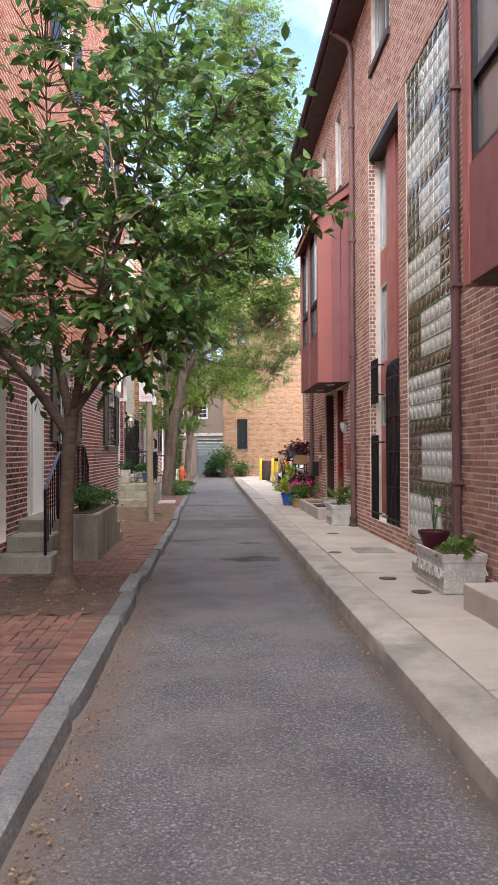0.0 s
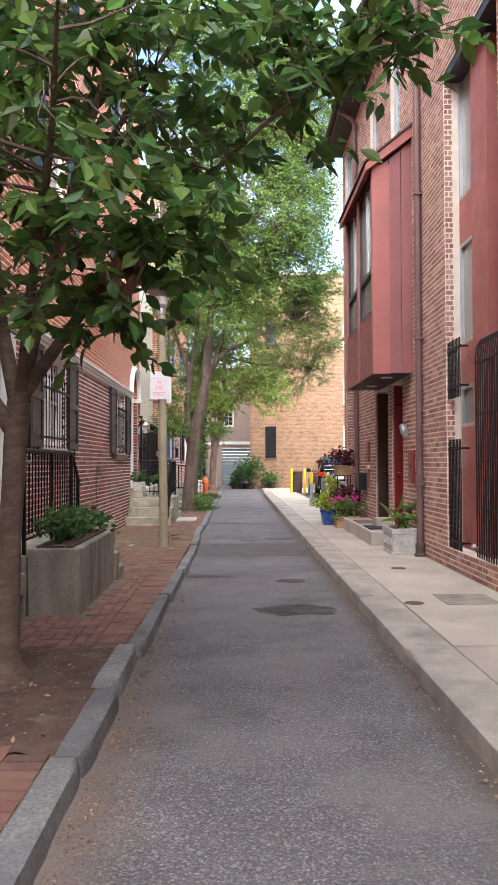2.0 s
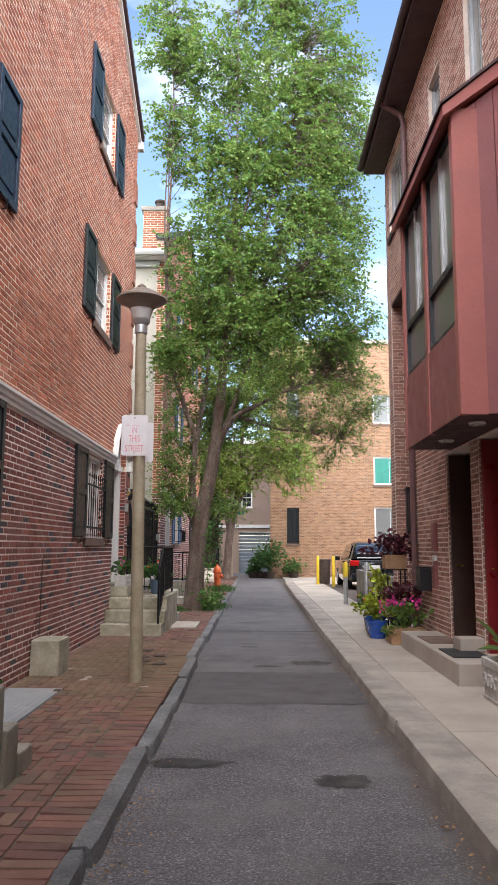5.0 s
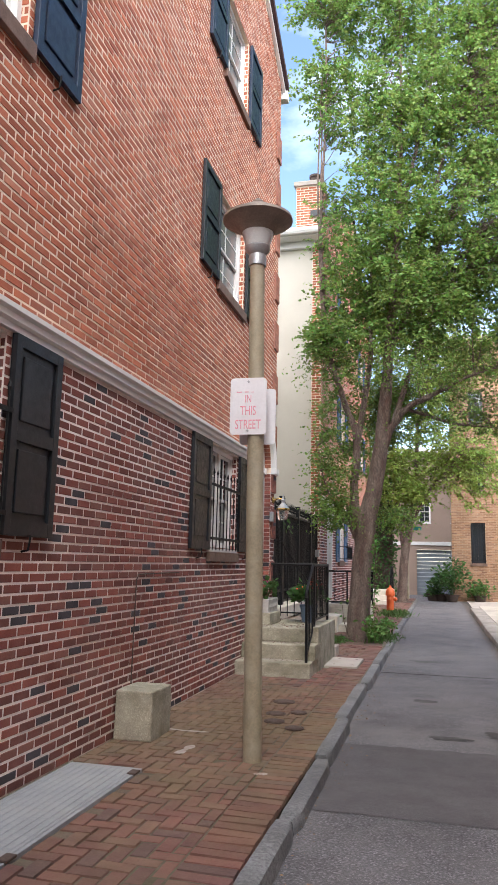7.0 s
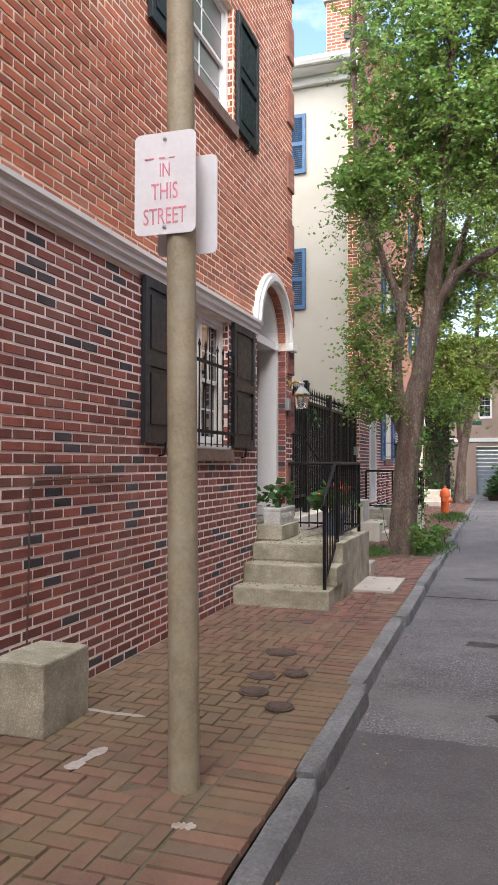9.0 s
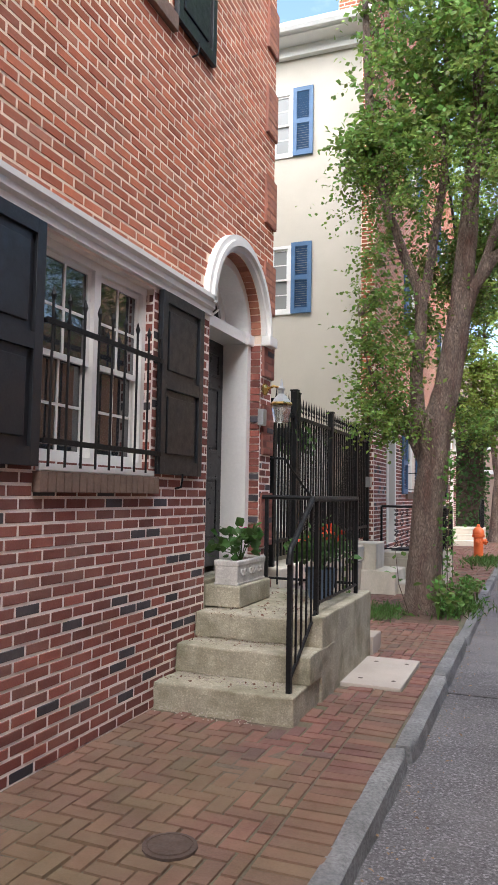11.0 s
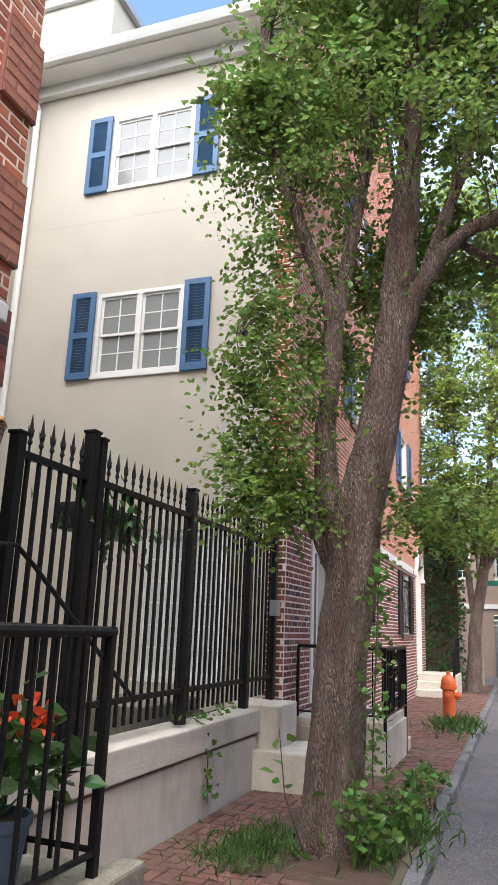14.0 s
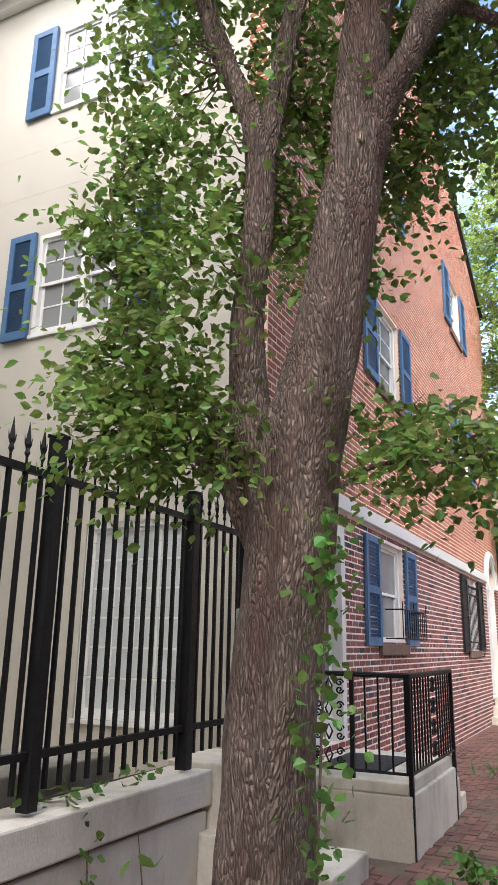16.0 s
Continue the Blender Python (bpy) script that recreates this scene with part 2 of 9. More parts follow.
M_CONC_OLD = mat("mossy_concrete", (0.36, 0.325, 0.25), 0.9, speckle=110.0, speck=(0.93, 1.28), var=0.2, scale=5, grain=90, gvar=0.2, bump=0.6, stain=(0.115, 0.11, 0.055), stain_amt=0.85, stain_scale=2.6)
M_CONC_DARK = mat("stained_and_groove_shadow_concrete", (0.29, 0.265, 0.22), 0.9, var=0.25, scale=2.5, grain=80, bump=0.5, stain=(0.06, 0.055, 0.045), stain_amt=0.8, stain_scale=1.6, stretch=(1, 1, 0.35))
M_CONC_WALL = mat("painted_concrete", (0.68, 0.62, 0.53), 0.85, var=0.1, scale=2, grain=70, bump=0.3, stain=(0.25, 0.23, 0.16), stain_amt=0.75, stain_scale=2.0, stretch=(1, 1, 0.5))
M_KERB = mat("granite_kerb", (0.165, 0.165, 0.166), 0.8, var=0.35, scale=2.2, grain=45, gvar=0.4, bump=0.6, stain=(0.10, 0.10, 0.11), stain_amt=0.7, stain_scale=1.8, obj=0.18)
M_KERB_R = mat("concrete_kerb", (0.34, 0.30, 0.265), 0.85, var=0.2, scale=2.2, grain=90, bump=0.4, stain=(0.14, 0.13, 0.12), stain_amt=0.7, stain_scale=2.5)
M_SOIL = mat("reddish_soil", (0.085, 0.05, 0.038), 0.95, var=0.35, scale=9, grain=60, bump=0.8, stain=(0.14, 0.09, 0.06), stain_amt=0.7, stain_scale=5)
M_WHITE = mat("white_paint", (0.77, 0.755, 0.73), 0.45, var=0.05, scale=3, grain=40, bump=0.08, stain=(0.6, 0.58, 0.53), stain_amt=0.4)
M_CREAM = mat("cream_stucco", (0.56, 0.515, 0.44), 0.8, var=0.05, scale=0.8, grain=60, bump=0.2, stain=(0.45, 0.41, 0.34), stain_amt=0.5, stain_scale=0.6)
M_BLACK = mat("black_paint", (0.015, 0.017, 0.021), 0.40, spec=0.45, var=0.2, scale=8, grain=80, bump=0.12)
M_IRON = mat("black_iron", (0.008, 0.008, 0.009), 0.5, spec=0.25, metal=0.0, var=0.3, scale=12, grain=120, bump=0.2)
M_DOOR = mat("dark_grey_door_paint", (0.020, 0.019, 0.022), 0.36, spec=0.35, var=0.12, scale=5, grain=60, bump=0.06)
M_BLUE = mat("blue_shutter_paint", (0.06, 0.14, 0.27), 0.5, var=0.12, scale=5, grain=60, bump=0.1)
M_NAVY = mat("navy_shutter_paint", (0.012, 0.025, 0.055), 0.4, var=0.12, scale=5, grain=60, bump=0.1)
M_RED = mat("red_metal_panel", (0.36, 0.115, 0.10), 0.45, var=0.08, scale=1.5, grain=30, bump=0.05, stain=(0.25, 0.10, 0.09), stain_amt=0.5, stain_scale=1.0)
M_MAROON = mat("maroon_siding", (0.25, 0.088, 0.09), 0.5, var=0.1, scale=2, grain=30, bump=0.05)
M_PIPE = mat("maroon_pipe", (0.15, 0.08, 0.082), 0.45, var=0.15, scale=4, grain=40, bump=0.08)
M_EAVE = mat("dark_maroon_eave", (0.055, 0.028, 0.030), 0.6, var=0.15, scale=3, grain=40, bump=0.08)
M_REDDOOR = mat("red_door_paint", (0.20, 0.014, 0.018), 0.35, var=0.1, scale=3, grain=40, bump=0.05)
M_BROWN = mat("dark_brown_door_and_room", (0.05, 0.025, 0.02), 0.45, var=0.2, scale=4, grain=40, bump=0.1)
M_GLASS = glass_mat("window_glass")
M_GLASS_PALE = glass_mat("curtained_glass", (0.24, 0.245, 0.24), 0.12, 0.4, 0.0)
M_GLASS_GREY = glass_mat("screened_glass", (0.17, 0.175, 0.175), 0.15, 0.4, 0.0)
M_BLOCK = glass_mat("glass_block", (0.50, 0.52, 0.48), 0.18)
M_BLOCK2 = glass_mat("amber_glass_block", (0.085, 0.062, 0.035), 0.10)
M_POLE = mat("tan_painted_pole", (0.30, 0.25, 0.17), 0.6, var=0.18, scale=6, grain=60, bump=0.25, stain=(0.40, 0.36, 0.28), stain_amt=0.6, stain_scale=5)
M_LAMPCAP = mat("weathered_lamp_metal", (0.20, 0.16, 0.13), 0.5, var=0.2, scale=6, grain=60, bump=0.2)
M_LAMPGLASS = mat("frosted_lamp_glass", (0.62, 0.62, 0.60), 0.25, var=0.05, scale=5, grain=30, bump=0.0)
M_SIGN = mat("faded_white_sign", (0.72, 0.70, 0.72), 0.4, var=0.05, scale=4, grain=40, bump=0.04, stain=(0.6, 0.55, 0.55), stain_amt=0.3)
M_SIGNRED = mat("faded_red_letters", (0.72, 0.26, 0.33), 0.5, var=0.15, scale=30, grain=60, bump=0.0)
M_GREYMETAL = mat("galvanised_metal", (0.42, 0.43, 0.44), 0.4, metal=0.6, var=0.1, scale=6, grain=60, bump=0.1)
M_BRASS = mat("brass", (0.62, 0.40, 0.13), 0.28, metal=1.0, var=0.12, scale=9, grain=60, bump=0.08)
M_BARK = mat("grey_brown_bark", (0.29, 0.215, 0.175), 0.95, var=0.35, scale=9, grain=60, gvar=0.45, bump=0.0, stain=(0.165, 0.078, 0.06), stain_amt=0.97, stain_scale=5.5, stretch=(1, 1, 0.3))


def furrow(m, scale=70.0, depth=0.012):
    """Upright ridges and dark cracks of old bark."""
    n, l = m.node_tree.nodes, m.node_tree.links
    b = n["Principled BSDF"]
    g = n.new("ShaderNodeNewGeometry")
    mp = n.new("ShaderNodeMapping")
    mp.inputs["Scale"].default_value = (1, 1, 0.2)
    l.new(g.outputs["Position"], mp.inputs["Vector"])
    warp = n.new("ShaderNodeTexNoise")
    warp.inputs["Scale"].default_value = 9
    l.new(mp.outputs["Vector"], warp.inputs["Vector"])
    mixv = n.new("ShaderNodeMixRGB")
    mixv.inputs["Fac"].default_value = 0.09
    l.new(mp.outputs["Vector"], mixv.inputs["Color1"])
    l.new(warp.outputs["Color"], mixv.inputs["Color2"])
    vo = n.new("ShaderNodeTexVoronoi")
    vo.feature = "DISTANCE_TO_EDGE"
    vo.inputs["Scale"].default_value = scale
    l.new(mixv.outputs["Color"], vo.inputs["Vector"])
    nz = n.new("ShaderNodeTexNoise")
    nz.inputs["Scale"].default_value = 45
    nz.inputs["Detail"].default_value = 6
    l.new(mp.outputs["Vector"], nz.inputs["Vector"])
    r = n.new("ShaderNodeMapRange")
    r.inputs["From Max"].default_value = 0.34
    l.new(vo.outputs["Distance"], r.inputs["Value"])
    add = n.new("ShaderNodeMath")
    add.operation = "MULTIPLY_ADD"
    add.inputs[1].default_value = 1.1
    l.new(nz.outputs["Fac"], add.inputs[0])
    l.new(r.outputs["Result"], add.inputs[2])
    bp = n.new("ShaderNodeBump")
    bp.inputs["Strength"].default_value = 0.9
    bp.inputs["Distance"].default_value = depth
    l.new(add.outputs[0], bp.inputs["Height"])
    l.new(bp.outputs["Normal"], b.inputs["Normal"])
    old = b.inputs["Base Color"].links[0].from_socket
    mx = n.new("ShaderNodeMixRGB")
    mx.blend_type = "MIX"
    inv = n.new("ShaderNodeMapRange")
    inv.inputs["To Min"].default_value, inv.inputs["To Max"].default_value = 0.6, 0.0
    l.new(r.outputs["Result"], inv.inputs["Value"])
    l.new(inv.outputs["Result"], mx.inputs["Fac"])
    l.new(old, mx.inputs["Color1"])
    mx.inputs["Color2"].default_value = (0.045, 0.03, 0.026, 1)
    l.new(mx.outputs["Color"], b.inputs["Base Color"])


furrow(M_BARK, 80.0, 0.016)
M_BARK1 = mat("smooth_brown_bark", (0.095, 0.062, 0.046), 0.85, var=0.3, scale=9, grain=50, bump=0.6, stain=(0.20, 0.15, 0.11), stain_amt=0.6, stain_scale=6, stretch=(1, 1, 2.5))
M_LEAF1 = mat("dark_green_leaf", (0.062, 0.14, 0.032), 0.45, var=0.15, scale=3, grain=40, bump=0, island=0.35, hue=0.02, translucent=0.5)
M_LEAF2 = mat("mid_green_leaf", (0.14, 0.24, 0.05), 0.42, var=0.15, scale=1.2, grain=40, bump=0, island=0.4, hue=0.025, translucent=0.5)
M_LEAF3 = mat("yellow_green_leaf", (0.21, 0.295, 0.06), 0.45, var=0.15, scale=0.8, grain=40, bump=0, island=0.4, hue=0.025, translucent=0.5)
M_LEAF4 = mat("pale_yellow_green_leaf", (0.26, 0.34, 0.07), 0.55, var=0.15, scale=0.8, grain=40, bump=0, island=0.35, hue=0.025, translucent=0.5)
M_DEADLEAF = mat("red_brown_leaf", (0.11, 0.04, 0.02), 0.6, var=0.2, scale=3, grain=40, bump=0, island=0.3, translucent=0.3)
M_GRASS = mat("weedy_green", (0.075, 0.15, 0.03), 0.6, var=0.2, scale=3, grain=40, bump=0, island=0.4, hue=0.03, translucent=0.3)
M_LIME = mat("lime_foliage", (0.36, 0.42, 0.04), 0.55, var=0.15, scale=3, grain=40, bump=0, island=0.35, hue=0.02, translucent=0.35)
M_PURPLE = mat("burgundy_foliage", (0.075, 0.010, 0.022), 0.5, var=0.2, scale=3, grain=40, bump=0, island=0.4, translucent=0.25)
M_PINK = mat("magenta_petal", (0.62, 0.04, 0.28), 0.5, var=0.1, scale=3, grain=40, bump=0, island=0.3, translucent=0.2)
M_ORANGEPETAL = mat("orange_red_petal", (0.80, 0.09, 0.03), 0.5, var=0.1, scale=3, grain=40, bump=0, island=0.2, translucent=0.2)
M_HYDRANT = mat("orange_hydrant_paint", (0.70, 0.13, 0.03), 0.45, var=0.12, scale=6, grain=50, bump=0.15, stain=(0.5, 0.2, 0.1), stain_amt=0.4, stain_scale=6)
M_BLUEPOT = mat("blue_glazed_pot", (0.02, 0.09, 0.42), 0.2, var=0.1, scale=4, grain=30, bump=0.03, coat=0.5)
M_SLATEPOT = mat("slate_blue_pot", (0.10, 0.15, 0.23), 0.55, var=0.1, scale=4, grain=30, bump=0.05)
M_PLANTER = mat("cast_stone_planter", (0.48, 0.46, 0.43), 0.85, var=0.2, scale=9, grain=60, bump=0.5, stain=(0.25, 0.24, 0.22), stain_amt=0.6, stain_scale=8)
M_TERRA = mat("tan_wooden_planter", (0.40, 0.24, 0.13), 0.8, var=0.2, scale=6, grain=40, bump=0.3)
M_LITTER = mat("dry_leaf_litter", (0.24, 0.15, 0.085), 0.85, var=0.3, scale=9, grain=40, bump=0.1, island=0.4)
M_YELLOW = mat("yellow_bollard_paint", (0.75, 0.52, 0.03), 0.5, var=0.1, scale=5, grain=40, bump=0.1)
M_CAR = mat("black_car_paint", (0.010, 0.011, 0.014), 0.15, var=0.05, scale=3, grain=30, bump=0.0, coat=0.8)
M_TYRE = mat("tyre_rubber", (0.015, 0.015, 0.015), 0.9, var=0.2, scale=9, grain=60, bump=0.2)
M_TAIL = mat("red_tail_light", (0.45, 0.01, 0.01), 0.2, var=0.05, scale=3, grain=30, bump=0.0, coat=0.5)
M_FARWALL = mat("pale_pink_render", (0.34, 0.245, 0.195), 0.9, var=0.08, scale=1, grain=30, bump=0.1)
M_GARAGE = mat("grey_roller_door", (0.22, 0.25, 0.28), 0.5, var=0.08, scale=2, grain=30, bump=0.05)
M_MAT = mat("dark_rubber_mat", (0.03, 0.03, 0.032), 0.9, var=0.2, scale=9, grain=90, bump=0.4)
M_LID = mat("grey_steel_plate", (0.30, 0.31, 0.32), 0.55, var=0.12, scale=3, grain=50, bump=0.1, stain=(0.3, 0.29, 0.27), stain_amt=0.5, stain_scale=3)
M_CASTIRON = mat("rusty_cast_iron", (0.075, 0.05, 0.04), 0.75, var=0.25, scale=9, grain=80, bump=0.4)
M_TEAL = mat("teal_sign_paint", (0.02, 0.22, 0.17), 0.5, var=0.1, scale=4, grain=30, bump=0.03)
M_SILL = mat("brown_stone_sill", (0.17, 0.11, 0.085), 0.8, var=0.2, scale=5, grain=60, bump=0.3)
M_IVY = mat("ivy_leaf", (0.13, 0.245, 0.05), 0.45, var=0.15, scale=3, grain=40, bump=0, island=0.45, hue=0.04, translucent=0.35)
M_NUM = mat("dull_brass_numeral", (0.66, 0.58, 0.42), 0.35, metal=0.4, var=0.1, scale=9, grain=60, bump=0.05)
M_VENETIAN = mat("pale_blinds", (0.55, 0.57, 0.56), 0.5, var=0.05, scale=3, grain=30, bump=0.02)
M_CLEAR = glass_mat("lantern_glass", (0.8, 0.8, 0.78), 0.08)
M_CLEAR.node_tree.nodes["Principled BSDF"].inputs["Transmission Weight"].default_value = 0.9

# ---- building helpers ----
def mesh_ob(name, verts, faces, material, parent=None, label="", smooth=False):
    me = bpy.data.meshes.new(name)
    me.from_pydata(verts, [], faces)
    me.materials.append(material)
    if smooth:
        me.polygons.foreach_set("use_smooth", [True] * len(me.polygons))
    ob = new(name, me)
    ob.parent = parent
    if label:
        ob["label"] = label
    return ob


def part(name, bm, material, parent=None, label="", smooth=False):
    """Links a bmesh as one mesh object under a thing or a part."""
    me = bpy.data.meshes.new(name)
    bm.normal_update()
    bm.to_mesh(me)
    bm.free()
    me.materials.append(material)
    if smooth:
        me.polygons.foreach_set("use_smooth", [True] * len(me.polygons))
        me.set_sharp_from_angle(angle=radians(40))
    ob = new(name, me)
    ob.parent = parent
    if label:
        ob["label"] = label
    return ob


def empty(name, x=0, y=0, z=0, rz=0, label="", category="", group="", kind=""):
    e = new(name)
    e.matrix_world = pose(x, y, z, 0, 0, rz)
    e.empty_display_size = 0.1
    return tagged(e, label, category, group, kind)


def add_box(bm, lo, hi, bevel=0.0, m=None):
    lo, hi = Vector(lo), Vector(hi)
    c, s = (lo + hi) / 2, hi - lo
    mt = Matrix.Translation(c) @ Matrix.Diagonal((s.x, s.y, s.z, 1))
    if m is not None:
        mt = m @ mt
    r = bmesh.ops.create_cube(bm, size=1, matrix=mt)
    if bevel:
        es = list({e for v in r["verts"] for e in v.link_edges})
        bmesh.ops.bevel(bm, geom=es, offset=bevel, segments=2, profile=0.6, affect="EDGES")
    return bm


def box(lo, hi, bevel=0.0, m=None):
    return add_box(bmesh.new(), lo, hi, bevel, m)


def add_tube(bm, pts, radii, seg=8, cap=True):
    """A round tube along points."""
    pts = [Vector(p) for p in pts]
    if not hasattr(radii, "__len__"):
        radii = [radii] * len(pts)
    rings = []
    side = None
    for i, p in enumerate(pts):
        d = (pts[min(i + 1, len(pts) - 1)] - pts[max(i - 1, 0)]).normalized()
        if side is None:
            side = d.orthogonal().normalized()
        else:
            side = (side - d * side.dot(d))
            side = side.normalized() if side.length > 1e-5 else d.orthogonal().normalized()
        up = d.cross(side)
        rings.append([bm.verts.new(p + (side * math.cos(2 * math.pi * k / seg) + up * math.sin(2 * math.pi * k / seg)) * radii[i]) for k in range(seg)])
    for a, b in zip(rings, rings[1:]):
        for k in range(seg):
            bm.faces.new((a[k], a[(k + 1) % seg], b[(k + 1) % seg], b[k]))
    if cap:
        bm.faces.new(rings[0][::-1])
        bm.faces.new(rings[-1])
    return bm


def tube(pts, radii, seg=8):
    return add_tube(bmesh.new(), pts, radii, seg)


def add_lathe(bm, profile, seg=20, m=None):
    """profile: (radius, z) from the bottom up."""
    m = m or Matrix()
    rings = [[bm.verts.new(m @ Vector((r * math.cos(2 * math.pi * k / seg), r * math.sin(2 * math.pi * k / seg), z))) for k in range(seg)] for r, z in profile]
    for a, b in zip(rings, rings[1:]):
        for k in range(seg):
            bm.faces.new((a[k], a[(k + 1) % seg], b[(k + 1) % seg], b[k]))
    bm.faces.new(rings[0][::-1])
    bm.faces.new(rings[-1])
    return bm


def lathe(profile, seg=20, m=None):
    return add_lathe(bmesh.new(), profile, seg, m)


class Face:
    """A wall's face: u runs along it, v up, w out of it."""
    def __init__(self, axis, at, out):
        self.axis, self.at, self.out = axis, at, out

    def p(self, u, v, w=0.0):
        return Vector((self.at + self.out * w, u, v)) if self.axis == "x" else Vector((u, self.at + self.out * w, v))

    def m(self, u=0, v=0, w=0):
        """Local x along u, local y out of the wall, z up."""
        if self.axis == "x":
            r = Matrix(((0, self.out, 0), (1, 0, 0), (0, 0, 1))).to_4x4()
        else:
            r = Matrix(((1, 0, 0), (0, self.out, 0), (0, 0, 1))).to_4x4()
        return Matrix.Translation(self.p(u, v, w)) @ r

    def box(self, bm, u0, u1, v0, v1, w0, w1, bevel=0.0):
        a, b = self.p(u0, v0, w0), self.p(u1, v1, w1)
        lo = Vector([min(x, y) for x, y in zip(a, b)])
        hi = Vector([max(x, y) for x, y in zip(a, b)])
        return add_box(bm, lo, hi, bevel)

    def bx(self, *a, **k):
        return self.box(bmesh.new(), *a, **k)


def wall_slab(name, f, u0, u1, v0, v1, holes, material, thick=0.25, top=None, parent=None):
    """A wall with thickness and openings; holes are (u0, u1, v0, v1). top(u): its upper edge where that is not level."""
    us = sorted({u0, u1, *[c for h in holes for c in h[:2] if u0 < c < u1]})
    vs = sorted({v0, v1, *[c for h in holes for c in h[2:4] if v0 < c < v1]})
    if top:
        us = sorted({*us, *[u0 + (u1 - u0) * k / 24 for k in range(25)]})
    bm = bmesh.new()
    for a, b in zip(us, us[1:]):
        for c, d in zip(vs, vs[1:]):
            if any(h[0] < (a + b) / 2 < h[1] and h[2] < (c + d) / 2 < h[3] for h in holes):
                continue
            f.box(bm, a, b, c, d, -thick, 0)
        if top:
            ta, tb = top(a), top(b)
            q = [bm.verts.new(f.p(u, v, w)) for w in (-thick, 0) for u, v in ((a, v1), (b, v1), (b, tb), (a, ta))]
            for k in ((0, 1, 2, 3), (7, 6, 5, 4), (0, 4, 5, 1), (1, 5, 6, 2), (2, 6, 7, 3), (3, 7, 4, 0)):
                bm.faces.new([q[i] for i in k])
    bmesh.ops.remove_doubles(bm, verts=bm.verts, dist=0.0005)
    seen = {}
    for fc in bm.faces:
        seen.setdefault(frozenset(fc.verts), []).append(fc)
    bmesh.ops.delete(bm, geom=[fc for fs in seen.values() if len(fs) > 1 for fc in fs], context="FACES")
    bmesh.ops.recalc_face_normals(bm, faces=bm.faces)
    return part(name, bm, material, parent)


def reveal(f, h, depth, material, parent, seed=1):
    """Bricks on the two sides of an opening."""
    for u, s in ((h[0], 1), (h[1], -1)):
        g = Face("y" if f.axis == "x" else "x", u, s)
        ends = sorted((f.at, f.at - f.out * depth))
        vs, fs = brick_mesh(brick_cells(ends[0], ends[1], h[2], h[3], [], length=0.11, seed=seed), g, proud=0.004)
        tagged(mesh_ob("reveal_bricks", vs, fs, material, parent), kind="stuff")


def brick_cells(u0, u1, v0, v1, holes, length=0.21, course=0.0705, joint=0.0175, top=None, skip=None, bond=0.5, seed=1):
    """Bricks (u0, u1, v0, v1) of a running bond round openings."""
    rng = random.Random(seed)
    cells = []
    rows = int(math.ceil(((top and max(top(u0 + (u1 - u0) * k / 20) for k in range(21)) or v1) - v0) / course))
    for r in range(rows):
        a, b = v0 + r * course + joint / 2, v0 + (r + 1) * course - joint / 2
        if not top and b > v1 + 0.01:
            break
        mid = (a + b) / 2
        gaps = sorted((h[0], h[1]) for h in holes if h[2] < mid < h[3])
        spans, cur = [], u0
        for g0, g1 in gaps:
            if g0 > cur:
                spans.append((cur, g0))
            cur = max(cur, g1)
        if cur < u1:
            spans.append((cur, u1))
        off = (length * bond if r % 2 else 0) + rng.uniform(-0.006, 0.006)
        for s0, s1 in spans:
            k = math.floor((s0 - u0 - off) / length)
            while True:
                x0, x1 = u0 + off + k * length, u0 + off + (k + 1) * length
                k += 1
                if x0 >= s1:
                    break
                c0, c1 = max(x0, s0), min(x1, s1)
                if c1 - c0 < 0.04:
                    continue
                if top and b > top((c0 + c1) / 2):
                    continue
                if skip and skip((c0 + c1) / 2, mid):
                    continue
                cells.append((c0 + joint / 2, c1 - joint / 2, a, b))
    return cells


def brick_mesh(cells, f, proud=0.0032, seed=2):
    rng = random.Random(seed)
    verts, faces = [], []
    for u0, u1, v0, v1 in cells:
        w = proud + rng.uniform(-0.0018, 0.0018)
        e = 0.003
        n = len(verts)
        verts += [f.p(u0, v0, 0), f.p(u1, v0, 0), f.p(u1, v1, 0), f.p(u0, v1, 0),
                  f.p(u0 + e, v0 + e, w), f.p(u1 - e, v0 + e, w), f.p(u1 - e, v1 - e, w), f.p(u0 + e, v1 - e, w)]
        q = ((4, 5, 6, 7), (0, 1, 5, 4), (1, 2, 6, 5), (2, 3, 7, 6), (3, 0, 4, 7))
        flip = (f.axis == "x") != (f.out > 0)
        for k in q:
            k = k[::-1] if flip else k
            faces.append([n + i for i in k])
    return verts, faces


BRICK_JOBS = []


def bricks(name, f, cells, material, single, parent, pick=None, limit=290):
    """Bricks on a wall: those for which pick(u, v) holds become parts of their own, the rest one sheet of loose pieces."""
    own = [c for c in cells if pick and pick((c[0] + c[1]) / 2, (c[2] + c[3]) / 2)][:limit]
    taken = set(own)
    rest = [c for c in cells if c not in taken]
    v, fc = brick_mesh(rest, f)
    ob = mesh_ob(name, v, fc, material, parent)
    tagged(ob, kind="stuff")
    BRICK_JOBS.append((f, own, single, parent))


